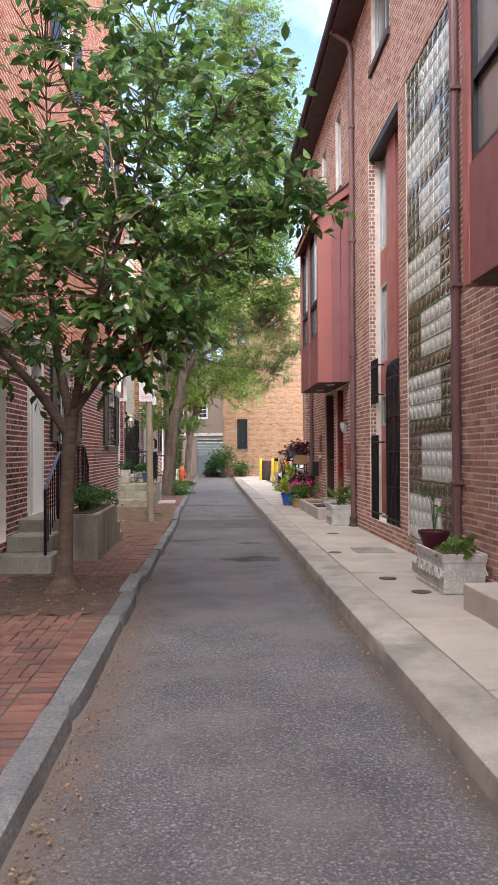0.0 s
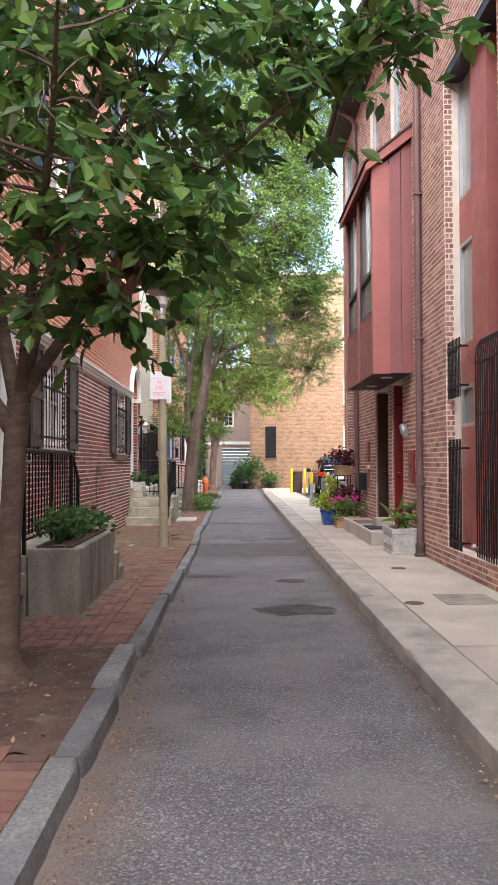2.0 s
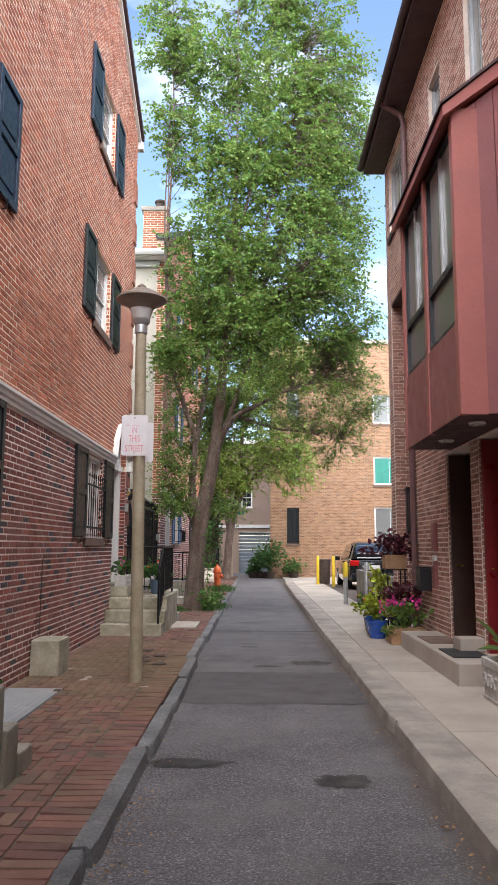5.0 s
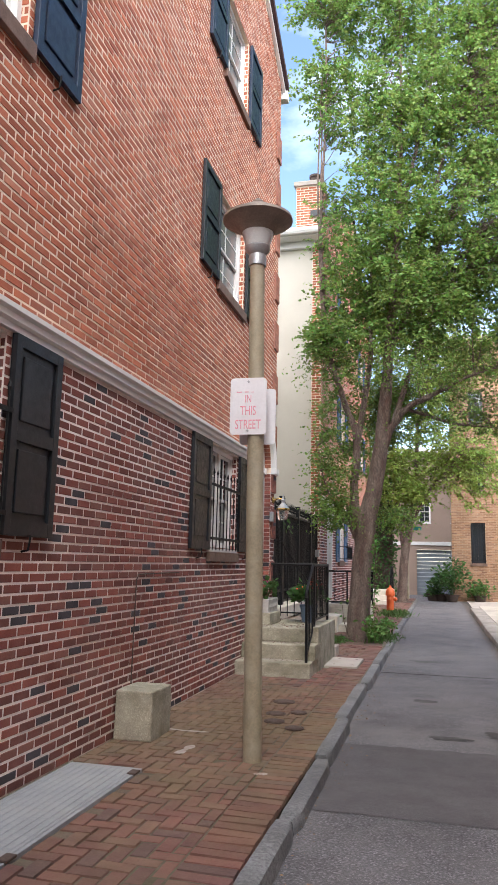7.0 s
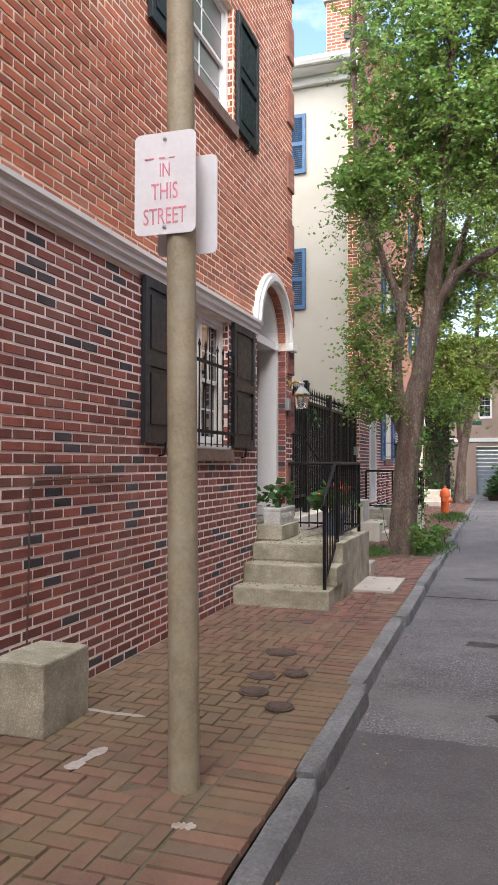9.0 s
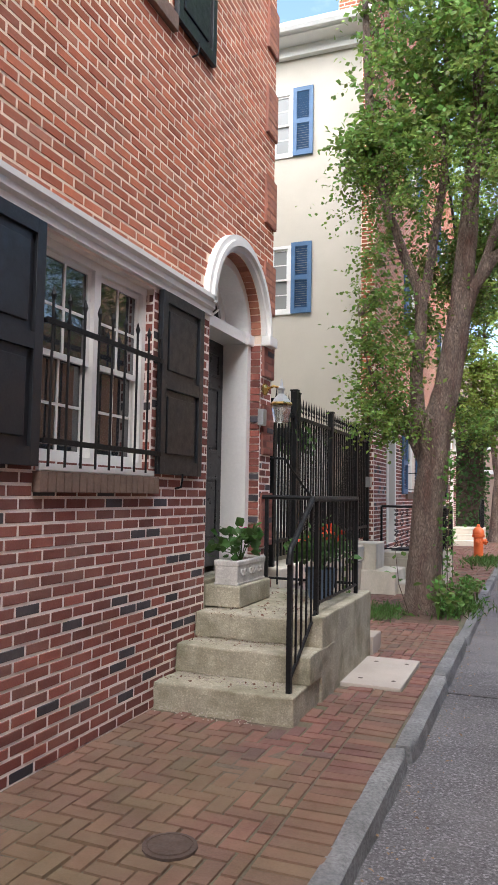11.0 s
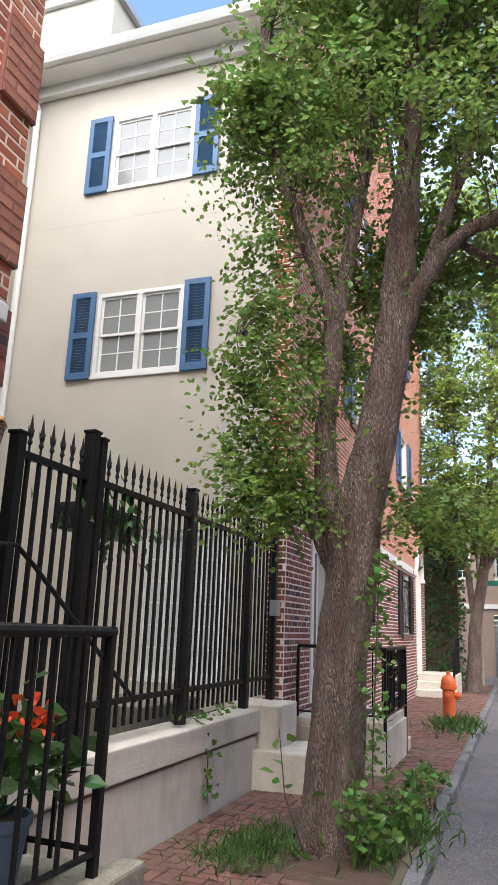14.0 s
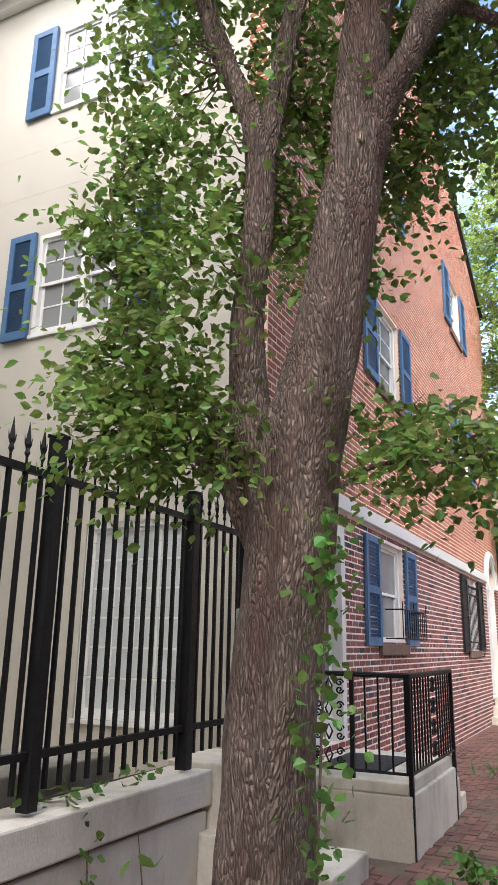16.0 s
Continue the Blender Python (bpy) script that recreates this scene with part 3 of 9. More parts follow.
def lay_single_bricks():
    """The pieces that can be told apart close by, sharing one mesh for each size."""
    shared = {}
    rng = random.Random(8)
    for f, own, single, parent in BRICK_JOBS:
        for u0, u1, v0, v1 in own:
            key = (round(u1 - u0, 2), round(v1 - v0, 3), f.axis, f.out, single.name)
            if key not in shared:
                g = Face(f.axis, 0, f.out)
                w, h = u1 - u0, v1 - v0
                vs, fs = brick_mesh([(-w / 2, w / 2, -h / 2, h / 2)], g)
                me = bpy.data.meshes.new("brick")
                me.from_pydata(vs, [], fs)
                me.materials.append(single)
                shared[key] = me
            ob = new("brick", shared[key])
            ob.parent = parent
            ob.location = f.p((u0 + u1) / 2, (v0 + v1) / 2, rng.uniform(-0.001, 0.002))


# ---- leaves ----
LEAF_SHAPE = [(0, 0, 0), (0.26, 0.30, 0.05), (0.30, 0.58, 0.04), (0, 1.0, -0.10), (-0.30, 0.58, 0.04), (-0.26, 0.30, 0.05), (0, 0.45, -0.03)]
LEAF_FACES = [(0, 1, 6), (1, 2, 6), (2, 3, 6), (3, 4, 6), (4, 5, 6), (5, 0, 6)]
LEAF_SMALL = [(0, 0, 0), (0.30, 0.5, 0.06), (0, 1.0, -0.08), (-0.30, 0.5, 0.06)]
LEAF_SMALL_F = [(0, 1, 2), (0, 2, 3)]


def leaves(name, points, dirs, sizes, material, parent=None, droop=0.5, fine=True, seed=3, label="", wide=1.0, flat=0.6):
    """Leaves at points, each growing along its direction, sagging, with its face turned mostly to the sky."""
    rng = np.random.default_rng(seed)
    shape = np.array(LEAF_SHAPE if fine else LEAF_SMALL) * (wide, 1, 1)
    fcs = np.array(LEAF_FACES if fine else LEAF_SMALL_F)
    n = len(points)
    p, d, s = np.asarray(points, float), np.asarray(dirs, float).copy(), np.asarray(sizes, float)
    d[:, 2] -= droop * rng.random(n)
    d += rng.normal(0, 0.35, (n, 3))
    d /= np.linalg.norm(d, axis=1)[:, None] + 1e-9
    up = rng.normal(0, 1 - flat * 0.7, (n, 3)) + np.array((0, 0, 1.0)) * flat
    side = np.cross(d, up)
    side /= np.linalg.norm(side, axis=1)[:, None] + 1e-9
    nrm = np.cross(side, d)
    v = p[:, None, :] + s[:, None, None] * (shape[None, :, 0:1] * side[:, None, :] + shape[None, :, 1:2] * d[:, None, :] + shape[None, :, 2:3] * nrm[:, None, :])
    k = len(shape)
    fs = (fcs[None] + (np.arange(n) * k)[:, None, None]).reshape(-1, 3)
    me = bpy.data.meshes.new(name)
    me.from_pydata(v.reshape(-1, 3).tolist(), [], fs.tolist())
    me.materials.append(material)
    ob = new(name, me)
    ob.parent = parent
    if label:
        ob["label"] = label
    return ob

# ---- ground ----
KL, KR = -0.78, 1.25          # inner faces of the kerbs
WL, WR = -2.58, 2.80          # house fronts


def sheet(name, x0, x1, y0, y1, z, material, nx=1, ny=1, rough=0.0, label="", kind="structure", edge=0.0, seed=5, thick=0.0):
    bm = bmesh.new()
    rng = random.Random(seed)
    g = [[bm.verts.new((x0 + (x1 - x0) * i / nx, y0 + (y1 - y0) * j / ny, z + rough * noise.noise((i * 0.7, j * 0.7, seed)))) for i in range(nx + 1)] for j in range(ny + 1)]
    for j in range(ny):
        for i in range(nx):
            bm.faces.new((g[j][i], g[j][i + 1], g[j + 1][i + 1], g[j + 1][i]))
    ob = part(name, bm, material, None, "", smooth=True)
    return tagged(ob, label=label, category=name.split("_")[0], kind=kind)


sheet("ground", -400, 400, -400, 400, -0.06, M_ASPHALT, label="flat grey ground that reaches the horizon")
sheet("road", -0.95, 1.40, -12, 47.3, 0.0, M_ASPHALT, 2, 2, 0.0, "worn grey asphalt alley between two kerbs")
sheet("side_street", -30, 40, 46.8, 52.5, -0.004, M_ASPHALT, label="grey asphalt cross street at the alley's end")


def blob_patch(name, cx, cy, rx, ry, z, material, seed, label):
    bm = bmesh.new()
    n = 40
    c = bm.verts.new((cx, cy, z))
    ring = []
    for k in range(n):
        a = 2 * math.pi * k / n
        q = 1 + 0.45 * noise.noise((math.cos(a) * 1.7, math.sin(a) * 1.7, seed)) + 0.2 * noise.noise((math.cos(a) * 5, math.sin(a) * 5, seed))
        ring.append(bm.verts.new((cx + rx * q * math.cos(a), cy + ry * q * math.sin(a), z)))
    for k in range(n):
        bm.faces.new((c, ring[k], ring[(k + 1) % n]))
    return tagged(part(name, bm, material), label, "patch", kind="structure")


# ---- wall furniture ----
def window(f, u0, u1, v0, v1, nx=2, ny=2, deep=0.09, double=True, twin=False, glass=None, lower_glass=None, sill=None, label="", num=1, frame_mat=None, muntin=True):
    """A sash window set into an opening."""
    glass, frame_mat = glass or M_GLASS, frame_mat or M_WHITE
    th = empty("window_%d" % num, label=label or "white wooden sash window with small panes", category="window", kind="structure")
    bm = bmesh.new()
    w = 0.055
    f.box(bm, u0, u0 + w, v0, v1, -deep - 0.05, -deep + 0.03)
    f.box(bm, u1 - w, u1, v0, v1, -deep - 0.05, -deep + 0.03)
    f.box(bm, u0 + w, u1 - w, v0, v0 + w, -deep - 0.05, -deep + 0.03)
    f.box(bm, u0 + w, u1 - w, v1 - w, v1, -deep - 0.05, -deep + 0.03)
    part("window_frame", bm, frame_mat, th)
    cols = [(u0 + w, u1 - w)]
    if twin:
        mid = (u0 + u1) / 2
        cols = [(u0 + w, mid - 0.035), (mid + 0.035, u1 - w)]
        part("mullion", f.bx(mid - 0.035, mid + 0.035, v0 + w, v1 - w, -deep - 0.05, -deep + 0.03), frame_mat, th)
    for a, b in cols:
        halves = [(v0 + w, (v0 + v1) / 2 + 0.02, -deep - 0.025, lower_glass or glass), ((v0 + v1) / 2 - 0.02, v1 - w, -deep, glass)] if double else [(v0 + w, v1 - w, -deep, glass)]
        for c, d, z, g in halves:
            bm = bmesh.new()
            s = 0.035
            f.box(bm, a, a + s, c, d, z - 0.03, z)
            f.box(bm, b - s, b, c, d, z - 0.03, z)
            f.box(bm, a + s, b - s, c, c + s, z - 0.03, z)
            f.box(bm, a + s, b - s, d - s, d, z - 0.03, z)
            sash = part("sash", bm, frame_mat, th)
            if muntin:
                for k in range(1, nx):
                    x = a + s + (b - a - 2 * s) * k / nx
                    part("muntin", f.bx(x - 0.009, x + 0.009, c + s, d - s, z - 0.024, z - 0.006), frame_mat, sash)
                for k in range(1, ny):
                    y = c + s + (d - c - 2 * s) * k / ny
                    part("muntin", f.bx(a + s, b - s, y - 0.009, y + 0.009, z - 0.022, z - 0.008), frame_mat, sash)
            part("pane", f.bx(a + s, b - s, c + s, d - s, z - 0.02, z - 0.014), g, sash)
    if sill:
        part("window_sill", f.bx(u0 - 0.06, u1 + 0.06, v0 - 0.13, v0, -deep, 0.05, bevel=0.006), sill, th)
    else:
        part("window_sill", f.bx(u0 - 0.02, u1 + 0.02, v0 - 0.04, v0, -deep, 0.03, bevel=0.005), frame_mat, th)
    return th


def shutter(f, u0, u1, v0, v1, material, louvre=False, label="", panels=2):
    th = empty("shutter", label=label, category="shutter", group="shutters of the house")
    w = 0.075
    o = 0.012
    bm = bmesh.new()
    f.box(bm, u0, u0 + w, v0, v1, o, o + 0.042, 0.004)
    f.box(bm, u1 - w, u1, v0, v1, o, o + 0.042, 0.004)
    mids = [v0 + (v1 - v0) * k / panels for k in range(1, panels)]
    edges = [v0, *mids, v1]
    rails = [(v0, v0 + 0.1), *[(m - 0.045, m + 0.045) for m in mids], (v1 - 0.08, v1)]
    for a, b in rails:
        f.box(bm, u0 + w, u1 - w, a, b, o + 0.001, o + 0.041)
    part("shutter_frame", bm, material, th)
    for (a0, a1), (b0, b1) in zip(rails, rails[1:]):
        if louvre:
            n = int((b0 - a1) / 0.042)
            for k in range(n):
                v = a1 + (b0 - a1) * (k + 0.5) / n
                bm = f.bx(u0 + w, u1 - w, v - 0.018, v + 0.018, o + 0.012, o + 0.019)
                c = f.p((u0 + u1) / 2, v, o + 0.015)
                ax = "Y" if f.axis == "x" else "X"
                sg = f.out if f.axis == "x" else -f.out
                bmesh.ops.rotate(bm, verts=bm.verts, cent=c, matrix=Matrix.Rotation(radians(38 * sg), 3, ax))
                part("slat", bm, material, th)
        else:
            bm = f.bx(u0 + w, u1 - w, a1, b0, o + 0.008, o + 0.018)
            f.box(bm, u0 + w + 0.045, u1 - w - 0.045, a1 + 0.05, b0 - 0.05, o + 0.014, o + 0.032, 0.008)
            part("raised_panel", bm, material, th)
    if louvre:
        return th
    hk = bmesh.new()
    mid = (u0 + u1) / 2
    add_tube(hk, [f.p(mid, v0 - 0.1, 0.0), f.p(mid, v0 - 0.09, 0.05), f.p(mid, v0 - 0.03, 0.06), f.p(mid, v0 + 0.01, 0.06)], 0.008, 6)
    part("holdback", hk, M_IRON, th, "black iron shutter dog")
    return th


def grille(f, u0, u1, v0, v1, n, label, spikes=True, out=0.06):
    """Window bars with two flats and spear tips."""
    th = empty("window_grille", label=label, category="grille", group="window grilles")
    for v in (v0 + 0.16, v1 - 0.14):
        part("rail", f.bx(u0, u1, v - 0.016, v + 0.016, out - 0.008, out + 0.008), M_IRON, th)
        for u in (u0 + 0.015, u1 - 0.015):
            part("bracket", f.bx(u - 0.012, u + 0.012, v - 0.012, v + 0.012, -0.02, out - 0.008), M_IRON, th)
    for k in range(n):
        u = u0 + 0.05 + (u1 - u0 - 0.1) * k / (n - 1)
        bm = tube([f.p(u, v0 + 0.02, out), f.p(u, v1 - 0.02, out)], 0.008, 6)
        if spikes:
            add_tube(bm, [f.p(u, v1 - 0.025, out), f.p(u, v1 + 0.01, out), f.p(u, v1 + 0.06, out)], [0.006, 0.016, 0.001], 6)
        part("bar", bm, M_IRON, th)
    return th


def arch_ring(f, uc, vc, r0, r1, w0, w1, a0=0.0, a1=180.0, n=24):
    """A ring sector of rectangular section on a wall."""
    bm = bmesh.new()
    rows = []
    for k in range(n + 1):
        a = radians(a0 + (a1 - a0) * k / n)
        c, s = math.cos(a), math.sin(a)
        rows.append([bm.verts.new(f.p(uc + r * c, vc + r * s, w)) for r, w in ((r0, w0), (r1, w0), (r1, w1), (r0, w1))])
    for a, b in zip(rows, rows[1:]):
        for i in range(4):
            bm.faces.new((a[i], a[(i + 1) % 4], b[(i + 1) % 4], b[i]))
    bm.faces.new(rows[0])
    bm.faces.new(rows[-1][::-1])
    bmesh.ops.recalc_face_normals(bm, faces=bm.faces)
    return bm


def spandrels(f, uc, vc, r, half, v1, thick, material, parent, n=24):
    """Fills the corners between an arch of radius r and the rectangle round it."""
    bm = bmesh.new()
    for w in (0.0, -thick):
        prev = None
        for k in range(n + 1):
            a = math.pi * k / n
            lo = bm.verts.new(f.p(uc + r * math.cos(a), vc + r * math.sin(a), w))
            hi = bm.verts.new(f.p(uc + half * math.cos(a) / max(abs(math.cos(a)), abs(math.sin(a)) * half / (v1 - vc)), vc + min(v1 - vc, half * abs(math.tan(a)) if abs(math.cos(a)) > 1e-6 else 99), w))
            if prev:
                bm.faces.new((prev[0], lo, hi, prev[1]))
            prev = (lo, hi)
    rows = []
    for k in range(n + 1):
        a = math.pi * k / n
        rows.append([bm.verts.new(f.p(uc + r * math.cos(a), vc + r * math.sin(a), w)) for w in (0.0, -thick)])
    for a, b in zip(rows, rows[1:]):
        bm.faces.new((a[0], a[1], b[1], b[0]))
    return part("arch_filling", bm, material, parent)


def brick_arch(f, uc, vc, r0, r1, w, parent, material, n=30):
    """A ring of bricks on end round an arch's soffit."""
    for k in range(n):
        a0, a1 = 180 * k / n + 0.5, 180 * (k + 1) / n - 0.5
        part("brick", arch_ring(f, uc, vc, r0, r1, -0.20, w, a0, a1, 1), material, parent)


FL = Face("x", WL, 1)
FR = Face("x", WR, -1)

# ---- the brick house with door 912 ----
Y0, Y1 = 9.5, 22.27
DOOR_C, DOOR_R, SPRING = 21.33, 0.62, 3.18
low_holes = [(12.61, 13.98, 1.76, 3.06), (18.50, 19.75, 1.76, 3.06), (DOOR_C - DOOR_R, DOOR_C + DOOR_R, 0.0, SPRING + DOOR_R + 0.001), (10.5, 11.4, 0.6, 3.0)]
up_holes = [(12.65, 13.95, 5.16, 6.45), (18.58, 19.87, 5.21, 6.49), (12.65, 13.95, 8.3, 9.6), (18.66, 19.85, 8.3, 9.6)]
RAKE = lambda u: 10.45 + 0.52 * (min(22.35 - u, u - 9.5 + 0.001))
SOUTH_END = -8.0
h_low = wall_slab("wall_west_lower", FL, SOUTH_END, Y1, 0.0, 3.1, low_holes + [(8.45, 9.4, 0.45, 2.6)], M_MORTAR)
tagged(h_low, "dark red brick ground floor wall with pale mortar", "wall", kind="structure")
h_up = wall_slab("wall_west_upper", FL, Y0, Y1, 3.1, 10.45, up_holes + [(DOOR_C - DOOR_R, DOOR_C + DOOR_R, 3.0, SPRING + DOOR_R + 0.001)], M_MORTAR_UP, top=RAKE)
tagged(h_up, "orange brick upper wall with a sloping gable edge", "wall", kind="structure")
h_up2 = wall_slab("wall_west_neighbour", FL, SOUTH_END, Y0, 3.1, 10.5, [(3.2, 4.4, 5.16, 6.45), (6.6, 7.8, 5.16, 6.45), (6.6, 7.8, 8.3, 9.6)], M_MORTAR_UP)
tagged(h_up2, "orange brick upper wall of the neighbouring house", "wall", kind="structure")
spandrels(FL, DOOR_C, SPRING, DOOR_R, DOOR_R, SPRING + DOOR_R + 0.001, 0.25, M_MORTAR_UP, h_up)


def in_arch(u, v):
    return v > SPRING and math.hypot(u - DOOR_C, v - SPRING) < DOOR_R + 0.10 or (v <= SPRING and abs(u - DOOR_C) < DOOR_R)


cells = brick_cells(SOUTH_END, Y1, 0.02, 3.08, low_holes + [(8.45, 9.4, 0.45, 2.6)], skip=in_arch, seed=11)
bricks("brickwork", FL, cells, M_LOW, M_LOW1, h_low, pick=lambda u, v: 14.9 < u < 17.75 and 0.75 < v < 2.35)
cells = brick_cells(Y0, Y1, 3.25, 10.4, up_holes, top=RAKE, skip=in_arch, seed=12)
bricks("brickwork", FL, cells, M_UP, M_UP1, h_up, pick=lambda u, v: 14.9 < u < 17.8 and 3.3 < v < 4.9)
cells = brick_cells(SOUTH_END, Y0, 3.25, 10.5, [(3.2, 4.4, 5.16, 6.45), (6.6, 7.8, 5.16, 6.45), (6.6, 7.8, 8.3, 9.6)], seed=13)
bricks("brickwork", FL, cells, M_UP, M_UP1, h_up2)

for h_ in low_holes[:2]:
    reveal(FL, h_, 0.1, M_LOW, h_low, 71)
for h_ in up_holes:
    reveal(FL, h_, 0.1, M_UP, h_up, 72)

# belt course moulding
bm = bmesh.new()
prof = [(0.0, 3.08), (0.035, 3.08), (0.035, 3.12), (0.06, 3.14), (0.06, 3.18), (0.085, 3.20), (0.085, 3.235), (0.0, 3.25)]
for a, b in ((SOUTH_END, DOOR_C - DOOR_R - 0.02), ):
    r0 = [bm.verts.new(FL.p(a, v, w)) for w, v in prof]
    r1 = [bm.verts.new(FL.p(b, v, w)) for w, v in prof]
    for k in range(len(prof) - 1):
        bm.faces.new((r0[k], r0[k + 1], r1[k + 1], r1[k]))
    bm.faces.new(r0)
    bm.faces.new(r1[::-1])
bmesh.ops.recalc_face_normals(bm, faces=bm.faces)
tagged(part("trim_belt_course", bm, M_WHITE), "white painted belt course moulding on the brick wall", "trim", kind="structure")

# roof over the gable, with its white rake board
bm = bmesh.new()
for s0, s1 in ((22.42, 15.92), (9.4, 15.92)):
    z0, z1 = 10.52, 10.52 + 0.52 * 6.43
    for x0, x1 in ((-9.0, WL + 0.12),):
        q = [bm.verts.new((x, y, z + dz)) for dz in (0, 0.12) for x, y, z in ((x0, s0, z0), (x1, s0, z0), (x1, s1, z1), (x0, s1, z1))]
        for k in ((0, 1, 2, 3), (4, 5, 6, 7), (0, 1, 5, 4), (1, 2, 6, 5), (2, 3, 7, 6), (3, 0, 4, 7)):
            bm.faces.new([q[i] for i in k])
bmesh.ops.recalc_face_normals(bm, faces=bm.faces)
tagged(part("roof_west", bm, M_EAVE), "dark pitched roof above the brick gable", "roof", kind="structure")
bm = bmesh.new()
for s0, s1 in ((22.46, 15.9),):
    z0, z1 = 10.40, 10.40 + 0.52 * 6.5
    q = [bm.verts.new((x, y, z + dz)) for dz in (0, 0.16) for x, y, z in ((WL + 0.004, s0, z0), (WL + 0.06, s0, z0), (WL + 0.06, s1, z1), (WL + 0.004, s1, z1))]
    for k in ((0, 1, 2, 3), (4, 5, 6, 7), (0, 1, 5, 4), (1, 2, 6, 5), (2, 3, 7, 6), (3, 0, 4, 7)):
        bm.faces.new([q[i] for i in k])
add_box(bm, (WL - 0.3, 22.36, 10.32), (WL + 0.1, 22.52, 10.5), 0.01)
bmesh.ops.recalc_face_normals(bm, faces=bm.faces)
tagged(part("trim_rake_board", bm, M_WHITE), "white painted rake board along the gable", "trim", kind="structure")

# windows of that house
n_win = 0
for (a, b, c, d), sill, col in ((low_holes[0], M_SILL, M_BLACK), (low_holes[1], M_SILL, M_BLACK)):
    n_win += 1
    window(FL, a, b, c, d, nx=2, ny=2, twin=True, sill=None, num=n_win, lower_glass=M_GLASS, label="white twin sash window behind black bars")
    cellz = int((b - a + 0.1) / 0.075)
    for k in range(cellz):
        u = a - 0.05 + (b - a + 0.1) * k / cellz
        part("brick", FL.bx(u + 0.005, u + (b - a + 0.1) / cellz - 0.005, c - 0.16, c - 0.045, 0.0, 0.055, bevel=0.003), M_SILL, h_low)
for (a, b, c, d), col in zip(up_holes, (M_NAVY, M_BLACK, M_NAVY, M_BLACK)):
    n_win += 1
    window(FL, a, b, c, d, nx=2, ny=2, sill=M_SILL, num=n_win, glass=M_GLASS_GREY, lower_glass=M_GLASS_PALE, label="white sash window with a drawn blind")
shutter_sets = [(low_holes[0], M_BLACK, 0.62), (low_holes[1], M_BLACK, 0.70), (up_holes[0], M_NAVY, 0.66), (up_holes[1], M_BLACK, 0.70), (up_holes[2], M_NAVY, 0.66), (up_holes[3], M_NAVY, 0.70)]
for (a, b, c, d), m_s, wd in shutter_sets:
    tone = "black" if m_s is M_BLACK else "dark blue"
    for u0 in (a - wd - 0.06, b + 0.05):
        shutter(FL, u0, u0 + wd, c - 0.02, d + 0.01, m_s, label="%s panelled wooden shutter folded open beside a window" % tone)
grille(FL, 12.58, 14.02, 1.72, 2.68, 10, "black iron window bars with spear tips")
grille(FL, 18.46, 19.79, 1.72, 2.68, 9, "black iron window bars with spear tips")
for a, b, c, d in ((3.2, 4.4, 5.16, 6.45), (6.6, 7.8, 5.16, 6.45), (6.6, 7.8, 8.3, 9.6)):
    n_win += 1
    window(FL, a, b, c, d, sill=M_SILL, num=n_win, glass=M_GLASS_GREY)
    for u0 in (a - 0.7, b + 0.05):
        shutter(FL, u0, u0 + 0.65, c, d, M_NAVY, label="dark blue panelled wooden shutter folded open beside a window")
# inner side of the house, closed
for nm, f, u0, u1 in (("wall_house_north_side", Face("y", Y1, 1), -9.0, WL - 0.004),):
    tagged(wall_slab(nm, f, u0, u1, 0, 10.45, [], M_CREAM), "cream stucco side wall of the brick house", "wall", kind="structure")
# dark sheet added behind the openings, its brown stands in for unlit rooms
tagged(part("wall_interior", box((-3.35, SOUTH_END, 0), (-3.3, 22.05, 10.4)), M_BROWN), "dark sheet added for the darkness inside the house", "wall", kind="structure")


